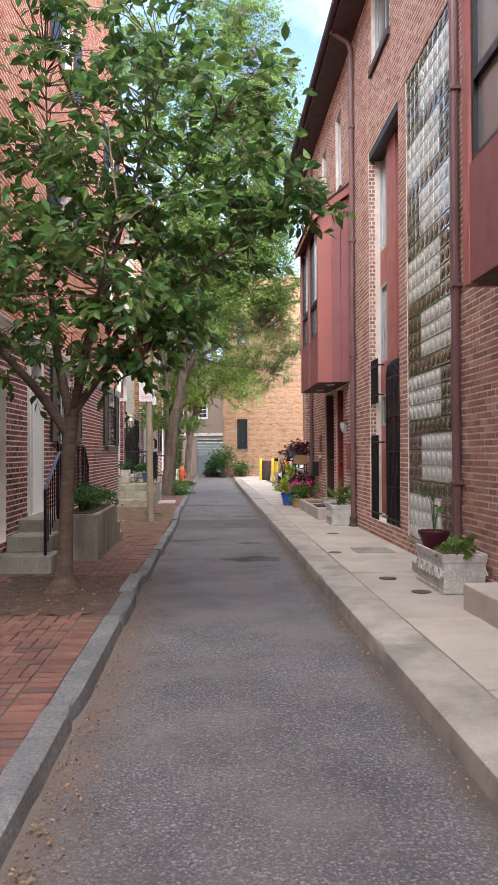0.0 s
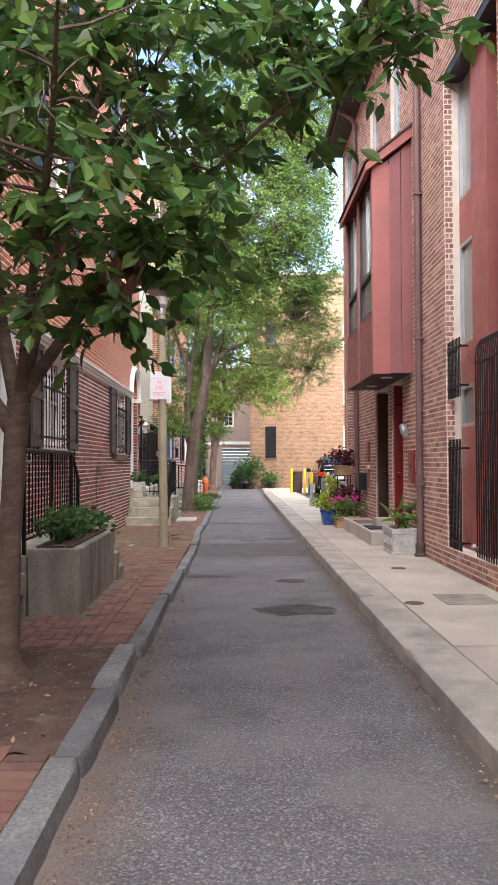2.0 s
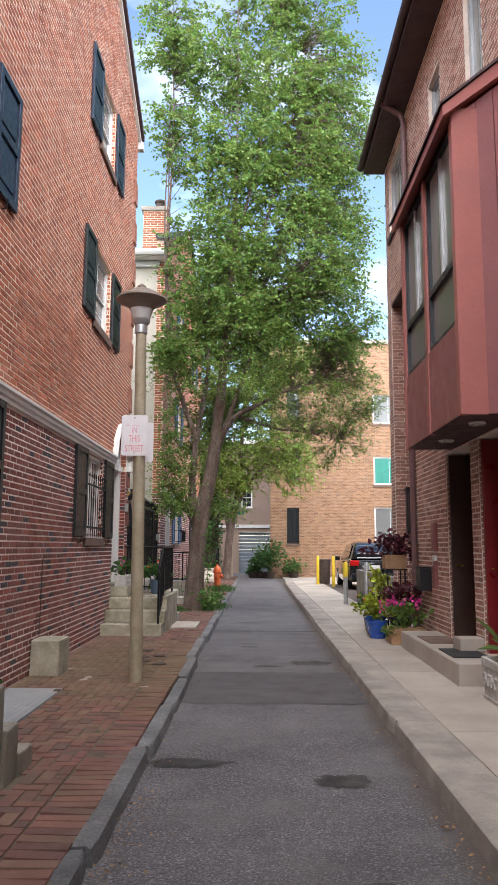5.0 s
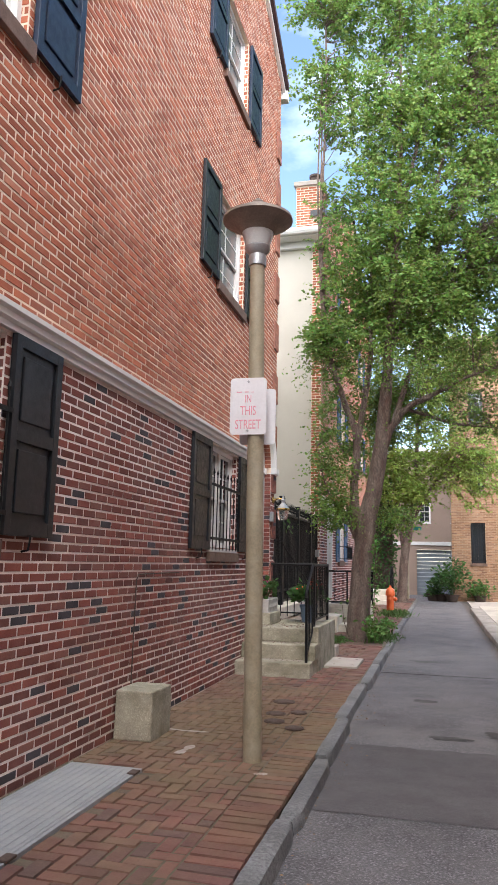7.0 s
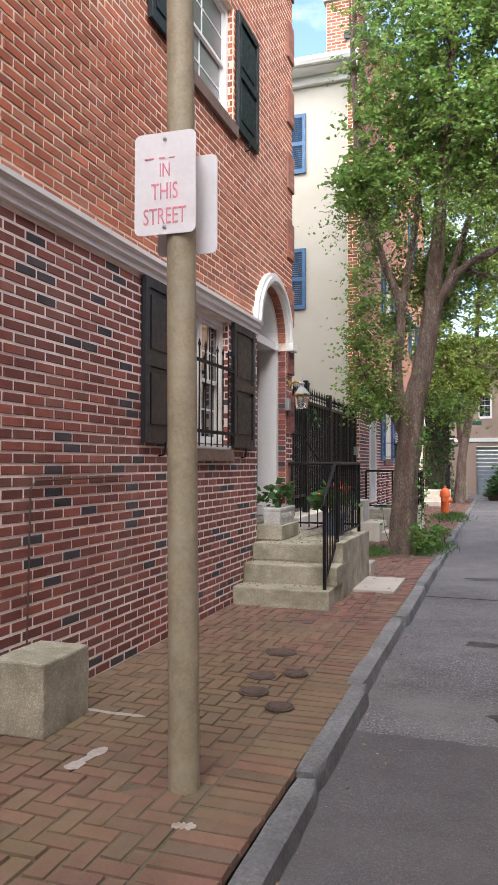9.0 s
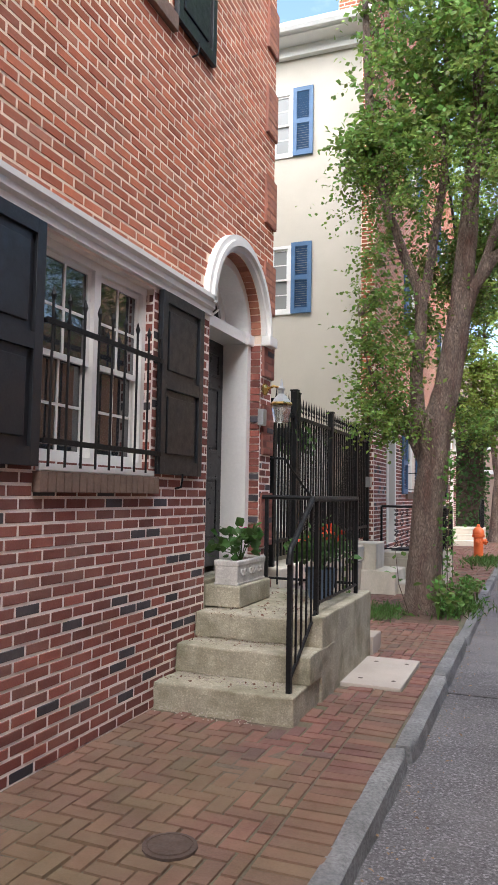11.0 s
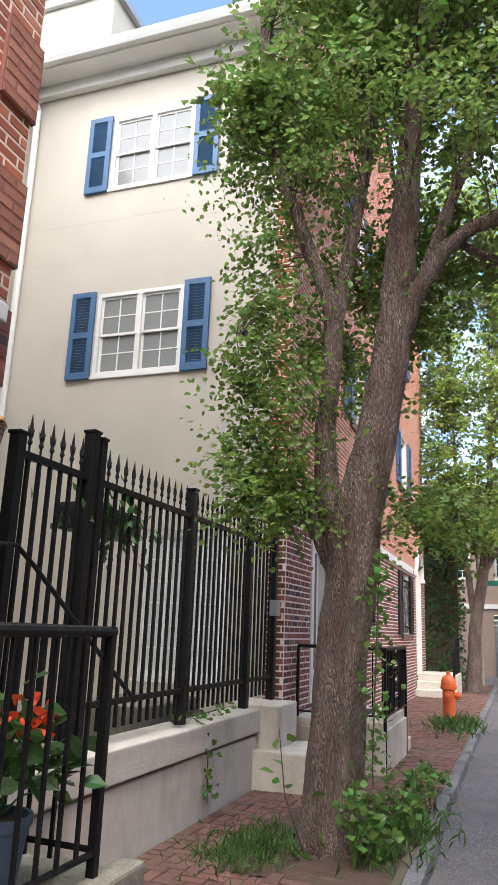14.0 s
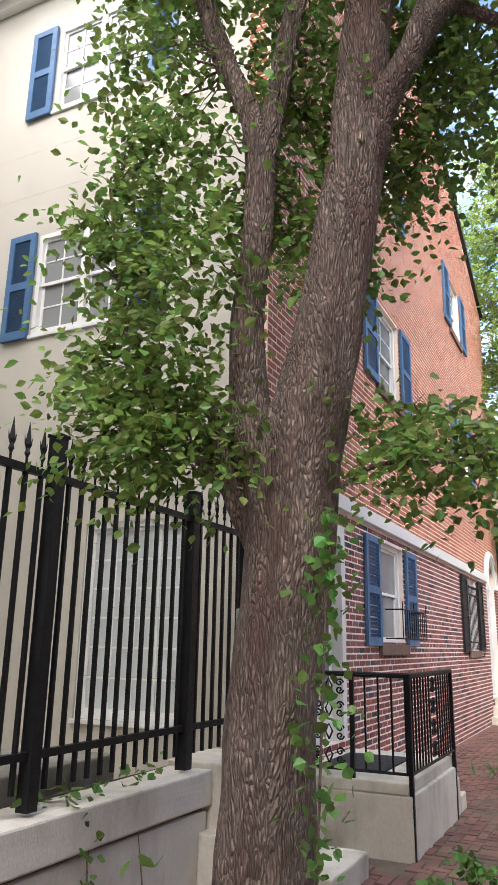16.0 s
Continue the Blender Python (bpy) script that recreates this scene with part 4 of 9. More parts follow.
# ---- arched doorway ----
def arched_door(f, c, r, base, spring, num, label, digits=""):
    d = empty("door_%d" % num, label=label, category="door", kind="structure")
    inset = -0.34
    # white casing
    bm = bmesh.new()
    f.box(bm, c - r + 0.014, c - r + 0.11, base, spring - 0.1, inset - 0.02, -0.10)
    f.box(bm, c + r - 0.11, c + r - 0.014, base, spring - 0.1, inset - 0.02, -0.10)
    f.box(bm, c - r + 0.014, c + r - 0.014, spring - 0.1, spring + 0.0, inset - 0.02, -0.11)
    part("casing", bm, M_WHITE, d, "white painted door casing")
    for s in (-1, 1):
        part("capital", f.bx(c + s * (r - 0.06) - 0.075, c + s * (r - 0.06) + 0.075, spring - 0.11, spring - 0.005, -0.3, -0.07, bevel=0.012), M_WHITE, d)
    # arch moulding outside
    for r0, r1, w in ((r + 0.005, r + 0.05, 0.05), (r + 0.05, r + 0.10, 0.085), (r + 0.10, r + 0.15, 0.06)):
        part("arch_moulding", arch_ring(f, c, spring, r0, r1, 0.0, w), M_WHITE, d)
    part("arch_reveal", arch_ring(f, c, spring, r - 0.09, r - 0.014, inset - 0.02, -0.10), M_WHITE, d)
    part("arch_foot", f.bx(c + r, c + r + 0.22, spring - 0.1, spring, 0, 0.1, bevel=0.012), M_WHITE, d)
    part("tympanum", arch_ring(f, c, spring, 0.42, r - 0.08, inset - 0.04, inset), M_WHITE, d)
    part("fanlight_pane", arch_ring(f, c, spring + 0.02, 0.06, 0.42, inset - 0.03, inset - 0.024), M_GLASS, d)
    for k in range(1, 6):
        a = radians(180 * k / 6)
        part("fan_muntin", tube([f.p(c + 0.05 * math.cos(a), spring + 0.02 + 0.05 * math.sin(a), inset - 0.01), f.p(c + 0.42 * math.cos(a), spring + 0.02 + 0.42 * math.sin(a), inset - 0.01)], 0.011, 6), M_WHITE, d)
    part("fan_hub", arch_ring(f, c, spring + 0.0, 0.001, 0.10, inset - 0.03, inset + 0.012), M_WHITE, d)
    part("fan_transom", f.bx(c - 0.5, c + 0.5, spring - 0.0, spring + 0.045, inset - 0.03, inset + 0.025, bevel=0.008), M_WHITE, d)
    # leaf with six panels
    a, b = c - r + 0.11, c + r - 0.11
    z0, z1 = base + 0.02, spring - 0.1
    leaf = part("door_leaf", f.bx(a, b, z0, z1, inset - 0.06, inset - 0.02), M_DOOR, d)
    w = b - a
    H = z1 - z0
    for u0, u1 in ((a + 0.11, a + w / 2 - 0.05), (a + w / 2 + 0.05, b - 0.11)):
        for p0, p1 in ((0.11, 0.39), (0.50, 0.79), (0.84, 0.95)):
            bm = bmesh.new()
            q0, q1 = z0 + H * p0, z0 + H * p1
            for k in range(4):
                lo = [(u0, u1, q0, q0 + 0.025), (u0, u1, q1 - 0.025, q1), (u0, u0 + 0.025, q0 + 0.025, q1 - 0.025), (u1 - 0.025, u1, q0 + 0.025, q1 - 0.025)][k]
                f.box(bm, *lo, inset - 0.021, inset - 0.006, 0.004)
            f.box(bm, u0 + 0.05, u1 - 0.05, q0 + 0.05, q1 - 0.05, inset - 0.021, inset - 0.010, 0.006)
            part("door_panel", bm, M_DOOR, leaf)
    m = part("mail_slot", f.bx(c - 0.15, c + 0.15, z0 + H * 0.425, z0 + H * 0.475, inset - 0.021, inset - 0.008, bevel=0.004), M_BRASS, leaf, "brass mail slot")
    part("mail_flap", f.bx(c - 0.12, c + 0.12, z0 + H * 0.432, z0 + H * 0.468, inset - 0.009, inset - 0.003, bevel=0.002), M_BRASS, leaf)
    part("door_knob", lathe([(0.012, 0), (0.012, 0.03), (0.028, 0.045), (0.03, 0.06), (0.015, 0.072)], 12, f.m(a + 0.07, z0 + H * 0.42, inset - 0.02) @ pose(0, 0, 0, -90)), M_BRASS, leaf, "brass knob")
    for k, ch in enumerate(digits):
        cu = bpy.data.curves.new("numeral", "FONT")
        cu.body, cu.size, cu.extrude, cu.align_x = ch, 0.165, 0.004, "CENTER"
        ob = new("numeral", cu)
        me = bpy.data.meshes.new_from_object(ob)
        bpy.data.objects.remove(ob)
        me.materials.append(M_NUM)
        ob = new("numeral", me)
        ob.parent = leaf
        ob["label"] = "brass house numeral"
        flip = f.m(c - 0.02, z0 + H * 0.765 - k * 0.165, inset - 0.010)
        ob.matrix_world = Matrix.Translation(flip.translation) @ pose(0, 0, 0, 90, 0, 90)
    return d


arched_door(FL, DOOR_C, DOOR_R, 0.90, SPRING, 1, "dark grey six panel front door under a white arched fanlight", "912")
brick_arch(FL, DOOR_C, SPRING, DOOR_R - 0.012, DOOR_R, -0.003, h_up, M_QUOIN1, 28)
for s in (-1, 1):
    for k in range(31):
        v = 0.9 + 0.0705 * k
        a_, b_ = sorted((DOOR_C + s * (DOOR_R - 0.012), DOOR_C + s * DOOR_R))
        part("brick", FL.bx(a_, b_, v + 0.006, v + 0.0645, -0.11, -0.004), M_LOW1, h_low)
# quoins at the corner
for k, (v0, v1) in enumerate(((0.3, 0.75), (1.1, 1.62), (2.0, 2.5), (2.78, 3.2), (3.45, 3.95), (4.35, 4.85), (5.3, 5.8), (6.2, 6.7), (7.1, 7.6), (8.0, 8.5), (8.9, 9.4))):
    qc = brick_cells(21.98, 22.285, v0, v1, [], length=0.21, seed=20 + k)
    fq = Face("x", WL + 0.0262, 1)
    part("quoin_core", FL.bx(21.98, 22.285, v0, v1, -0.004, 0.026), M_LOW if v0 < 3 else M_QUOIN, h_up)
    vq, fcq = brick_mesh(qc, fq)
    tagged(mesh_ob("quoin_bricks", vq, fcq, M_LOW if v0 < 3 else M_QUOIN, h_up), kind="stuff")

# ---- the next house: cream side wall, brick front ----
YN0, YN1 = 27.6, 41.6
FN = Face("x", -2.60, 1)
FC = Face("y", YN0, -1)
cream_holes = [(-5.48, -4.14, 4.88, 6.12), (-5.48, -4.14, 7.80, 9.02), (-4.5, -3.35, 0.98, 2.75)]
cream = wall_slab("wall_cream_side", FC, -7.0, -2.852, 0.0, 9.8, cream_holes, M_CREAM)
tagged(cream, "cream painted stucco side wall with horizontal scored lines", "wall", kind="structure")
for v in (0.75, 1.35, 1.95, 2.55, 3.15, 3.75, 4.35, 6.7, 7.3):
    part("score_line", FC.bx(-7.0, -2.86, v - 0.003, v + 0.003, 0.0, 0.002), M_CREAM, cream)
n_win += 1
window(FC, *cream_holes[0], nx=2, ny=2, twin=True, deep=0.03, glass=M_GLASS_PALE, lower_glass=M_GLASS_PALE, num=n_win, label="white twin sash window in a cream wall")
n_win += 1
window(FC, *cream_holes[1], nx=2, ny=2, twin=True, deep=0.03, glass=M_GLASS_PALE, lower_glass=M_GLASS_PALE, num=n_win, label="white twin sash window with pale curtains")
n_win += 1
window(FC, *cream_holes[2], nx=4, ny=6, deep=0.05, double=False, glass=M_VENETIAN, num=n_win, label="wide low window with closed pale blinds", muntin=True)
for a, b, c, d in cream_holes[:2]:
    for u0 in (a - 0.40, b + 0.02):
        shutter(FC, u0, u0 + 0.38, c - 0.03, d + 0.03, M_BLUE, louvre=True, label="blue louvred shutter fixed on a cream wall")
# gutter and soffit
bm = box((-7.0, YN0 - 0.45, 9.8), (-2.6, YN0 + 0.02, 9.86))
add_box(bm, (-7.0, YN0 - 0.12, 9.62), (-2.78, YN0 - 0.003, 9.8), 0.01)
tagged(part("trim_soffit", bm, M_WHITE), "white painted soffit and frieze under the roof", "trim", kind="structure")
bm = bmesh.new()
prof = [(0.0, 0.0), (0.10, 0.0), (0.14, 0.06), (0.14, 0.14), (0.12, 0.14), (0.12, 0.06), (0.02, 0.02), (0.0, 0.14)]
r0 = [bm.verts.new((-7.0, YN0 - 0.45 - a, 9.83 + b)) for a, b in prof]
r1 = [bm.verts.new((-2.55, YN0 - 0.45 - a, 9.83 + b)) for a, b in prof]
for k in range(len(prof)):
    bm.faces.new((r0[k], r0[(k + 1) % len(prof)], r1[(k + 1) % len(prof)], r1[k]))
bm.faces.new(r0)
bm.faces.new(r1[::-1])
bmesh.ops.recalc_face_normals(bm, faces=bm.faces)
gut = part("gutter", bm, M_WHITE)
tagged(gut, "white metal gutter along the cream house's eave", "gutter")
part("downpipe", tube([(-6.85, YN0 - 0.5, 9.82), (-6.85, YN0 - 0.35, 9.65), (-6.85, YN0 - 0.1, 9.4), (-6.85, YN0 - 0.08, 8.5), (-6.85, YN0 - 0.08, 0.2)], 0.05, 10), M_WHITE, gut, "white round downpipe")
# back wall of the yard and roof deck
tagged(part("wall_yard_back", box((-7.25, 22.35, 0.0), (-7.0, 27.6, 9.9)), M_CREAM), "cream wall closing the yard at its back", "wall", kind="structure")
bm = box((-7.05, 24.6, 9.9), (-6.75, 27.3, 10.0))
tagged(part("trim_yard_cornice", bm, M_WHITE), "white cornice on the yard's back wall", "trim", kind="structure")
tagged(part("roof_house_north", box((-12, YN0 + 0.03, 9.86), (-2.86, YN1, 10.0)), M_EAVE), "flat dark roof of the next house", "roof", kind="structure")
pent = empty("roof_room", label="pale stucco roof room with a lead-grey edge", category="roof room", kind="structure")
part("wall", box((-9.5, 28.6, 10.0), (-6.4, 33, 12.6)), M_CREAM, pent)
part("roof", box((-9.6, 28.5, 12.6), (-6.3, 33.1, 12.75)), M_GREYMETAL, pent)
rail = empty("roof_railing", label="black iron railing on the roof edge", category="railing")
for z in (10.35, 10.9):
    part("rail", tube([(-9.3, 27.9, z), (-6.9, 27.9, z)], 0.02, 6), M_IRON, rail)
for k in range(16):
    x = -9.3 + 2.4 * k / 15
    part("bar", tube([(x, 27.9, 9.99), (x, 27.9, 10.9)], 0.01, 5), M_IRON, rail)

# brick front of the next house
n_low = [(28.72, 29.62, 0.72, 2.9), (30.95, 32.15, 1.68, 2.95), (36.95, 38.1, 1.6, 3.0), (39.55, 40.75, 0.6, 3.7)]
n_up = [(31.15, 32.35, 5.1, 6.4), (36.9, 38.1, 5.1, 6.4), (31.15, 32.35, 8.3, 9.6), (36.9, 38.1, 8.3, 9.6)]
RAKE_N = lambda u: 10.5 + 0.46 * min(41.6 - u, u - 27.6 + 0.001)
nl = wall_slab("wall_north_lower", FN, YN0 + 0.0, YN1, 0, 3.1, n_low, M_MORTAR)
tagged(nl, "dark red brick ground floor wall of the next house", "wall", kind="structure")
nu = wall_slab("wall_north_upper", FN, YN0 + 0.0, YN1, 3.1, 10.5, n_up + [(39.55, 40.75, 3.0, 3.7)], M_MORTAR_UP, top=RAKE_N)
tagged(nu, "orange brick upper wall of the next house", "wall", kind="structure")
bricks("brickwork", FN, brick_cells(YN0, YN1, 0.02, 3.08, n_low, seed=31), M_LOW, M_LOW1, nl)
bricks("brickwork", FN, brick_cells(YN0, YN1, 3.25, 10.4, n_up + [(39.55, 40.75, 3.0, 3.7)], top=RAKE_N, seed=32), M_UP, M_UP1, nu)
fret = Face("y", YN0, -1)
vq, fq_ = brick_mesh(brick_cells(-2.85, -2.60, 0.02, 3.05, [], seed=33), fret)
tagged(mesh_ob("corner_bricks", vq, fq_, M_LOW, nl), kind="stuff")
vq, fq_ = brick_mesh(brick_cells(-2.85, -2.60, 3.05, 10.4, [], seed=34), fret)
tagged(mesh_ob("corner_bricks", vq, fq_, M_UP, nu), kind="stuff")
tagged(part("trim_belt_course_north", FN.bx(YN0, 39.5, 3.08, 3.24, 0, 0.07, bevel=0.01), M_WHITE), "white painted belt course on the next house", "trim", kind="structure")
bm = bmesh.new()
for s0, s1 in ((41.7, 34.6), (27.5, 34.6)):
    z0, z1 = 10.48, 10.48 + 0.46 * 7.1
    q = [bm.verts.new((x, y, z + dz)) for dz in (0, 0.16) for x, y, z in ((-2.9, s0, z0), (-2.52, s0, z0), (-2.52, s1, z1), (-2.9, s1, z1))]
    for k in ((0, 1, 2, 3), (4, 5, 6, 7), (0, 1, 5, 4), (1, 2, 6, 5), (2, 3, 7, 6), (3, 0, 4, 7)):
        bm.faces.new([q[i] for i in k])
bmesh.ops.recalc_face_normals(bm, faces=bm.faces)
tagged(part("trim_rake_north", bm, M_BLACK), "dark rake board along the next house's gable", "trim", kind="structure")
for i, (a, b, c, d) in enumerate(n_low[1:3] + n_up):
    n_win += 1
    window(FN, a, b, c, d, sill=M_SILL, num=n_win, glass=M_GLASS_PALE if i == 0 else M_GLASS_GREY, muntin=i != 0, label="white sash window in a brick wall")
    m_s = M_BLACK if i == 1 else M_BLUE
    for u0 in (a - 0.62, b + 0.04):
        shutter(FN, u0, u0 + 0.58, c - 0.02, d, m_s, louvre=(m_s is M_BLUE), label=("blue louvred" if m_s is M_BLUE else "black panelled") + " shutter folded open beside a window")
grille(FN, 36.92, 38.13, 1.6, 2.8, 9, "black iron window bars on the next house")
d2 = empty("door_2", label="white framed glazed front door of the next house", category="door", kind="structure")
bm = bmesh.new()
for a, b, c, d in ((28.72, 28.84, 0.72, 2.9), (29.50, 29.62, 0.72, 2.9), (28.84, 29.50, 2.78, 2.9)):
    FN.box(bm, a, b, c, d, -0.15, 0.02)
part("casing", bm, M_WHITE, d2)
part("door_leaf", FN.bx(28.84, 29.50, 0.72, 2.78, -0.14, -0.10), M_WHITE, d2)
part("pane", FN.bx(28.94, 29.40, 1.1, 2.65, -0.10, -0.094), M_GLASS_GREY, d2)
d3 = arched_door(FN, 40.15, 0.60, 0.62, 3.1, 3, "dark arched front door of the next house with white surround")
# added sheet, coloured dark as the shade of the rooms behind the front
tagged(part("wall_interior_north", box((-3.35, YN0 + 0.3, 0), (-3.3, YN1, 10.4)), M_BROWN), "dark sheet added for the darkness inside the next house", "wall", kind="structure")
# chimney
ch = empty("chimney", -2.86, 28.05, 0, label="brick chimney stack with a round clay pot", category="chimney")
part("chimney_shaft", box((-0.44, -0.42, 10.3), (0.24, 0.45, 11.45)), M_MORTAR_UP, ch)
for f_, u0, u1 in ((Face("y", -0.42, -1), -0.44, 0.24), (Face("x", 0.24, 1), -0.42, 0.45)):
    vq, fq_ = brick_mesh(brick_cells(u0, u1, 10.1, 11.4, [], seed=36), f_)
    tagged(mesh_ob("shaft_bricks", vq, fq_, M_UP, ch), kind="stuff")
part("cap", box((-0.5, -0.48, 11.4), (0.3, 0.5, 11.52), 0.01), M_CONC, ch)
part("pot", lathe([(0.16, 11.52), (0.14, 11.8), (0.17, 11.82), (0.17, 11.88), (0.02, 11.9)], 14), M_CASTIRON, ch)
# beyond it: a third row of houses on the left
tagged(part("wall_far_left", box((-9, 43.6, 0), (-4.2, 46.0, 9)), M_UP), "orange brick house beyond the garden", "wall", kind="structure")

# ---- the brown brick building with red bays ----
YR0, YR1 = -8.0, 22.05
r_holes = [(8.22, 10.28, 0.36, 6.85), (10.72, 12.75, 0.40, 6.80), (15.35, 16.20, 0.35, 2.93), (16.55, 17.75, 0.35, 2.93), (20.1, 21.65, 0.13, 6.5),
           (11.2, 12.45, 8.15, 9.4), (15.4, 16.1, 7.2, 8.9), (17.4, 18.1, 7.2, 8.9), (20.3, 21.6, 7.9, 9.35), (4.6, 5.5, 0.35, 2.9), (3.2, 4.2, 0.35, 2.9)]
wr = wall_slab("wall_east", FR, YR0, YR1, 0.0, 9.6, r_holes, M_MORTAR_R, thick=0.3)
tagged(wr, "brown-red brick wall of the modern row building", "wall", kind="structure")
bricks("brickwork", FR, brick_cells(YR0, YR1, 0.05, 9.6, r_holes, seed=41, length=0.205), M_RIGHT, M_RIGHT1, wr, pick=lambda u, v: 6.2 < u < 8.0 and 0.3 < v < 2.6)
for h_ in r_holes[:5] + r_holes[9:]:
    reveal(FR, h_, 0.12 if h_ in r_holes[:2] else 0.3, M_RIGHT, wr, 73)
# deep porch at the far corner: brick cheek, dark soffit, wall cabinet
tagged(part("wall_porch_cheek", box((3.104, 21.655, 0.0), (3.44, 21.745, 6.6)), M_MORTAR_R), "brick cheek of the corner porch", "wall", kind="structure")
vq, fq_ = brick_mesh(brick_cells(2.81, 3.44, 0.14, 6.48, [], seed=43), Face("y", 21.645, -1))
tagged(mesh_ob("porch_bricks", vq, fq_, M_RIGHT, wr), kind="stuff")
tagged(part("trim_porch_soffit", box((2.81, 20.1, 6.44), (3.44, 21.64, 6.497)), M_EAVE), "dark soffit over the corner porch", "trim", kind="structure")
cab = empty("wall_cabinet", 3.18, 21.63, 2.3, label="dark metal cabinet hung on a brick porch wall", category="cabinet")
part("body", box((-0.19, -0.14, -0.44), (0.19, 0.0, 0.42), 0.012), M_BLACK, cab)
part("door", box((-0.17, -0.155, -0.41), (0.17, -0.142, 0.36), 0.006), M_EAVE, cab)
part("canopy", box((-0.21, -0.2, 0.42), (0.21, 0.0, 0.46), 0.01), M_BLACK, cab)
fend = Face("y", YR1, 1)
tagged(part("wall_east_end", box((2.80, YR1 - 0.3, 0), (12, YR1 - 0.004, 9.6)), M_RIGHT), "end wall of the brown brick building", "wall", kind="structure")
# added sheet dark like unlit rooms, also the back of the corner porch
tagged(part("wall_interior_east", box((3.45, YR0, 0), (3.5, YR1 - 0.3, 9.5)), M_BROWN), "dark sheet added for the darkness inside the building", "wall", kind="structure")
# eave and roof
bm = bmesh.new()
q = [bm.verts.new((x, y, z)) for y in (YR0, YR1 + 0.1) for x, z in ((2.36, 9.60), (2.36, 9.78), (8.0, 12.5), (8.0, 12.2), (2.8, 9.60))]
bm.faces.new(q[:5])
bm.faces.new(q[5:][::-1])
for k in range(5):
    bm.faces.new((q[k], q[(k + 1) % 5], q[5 + (k + 1) % 5], q[5 + k]))
bmesh.ops.recalc_face_normals(bm, faces=bm.faces)
tagged(part("roof_east", bm, M_EAVE), "dark maroon sloping roof with a deep eave", "roof", kind="structure")
tagged(part("gutter", tube([(2.30, YR0, 9.74), (2.30, YR1 + 0.12, 9.74)], 0.07, 10), M_EAVE), "dark maroon gutter along the eave", "gutter")
for a, b, c, d in r_holes[5:9]:
    n_win += 1
    window(FR, a, b, c, d, double=False, nx=2, ny=1, num=n_win, frame_mat=M_GREYMETAL, glass=M_GLASS_GREY, label="narrow metal framed window high in the brick wall", sill=M_EAVE)

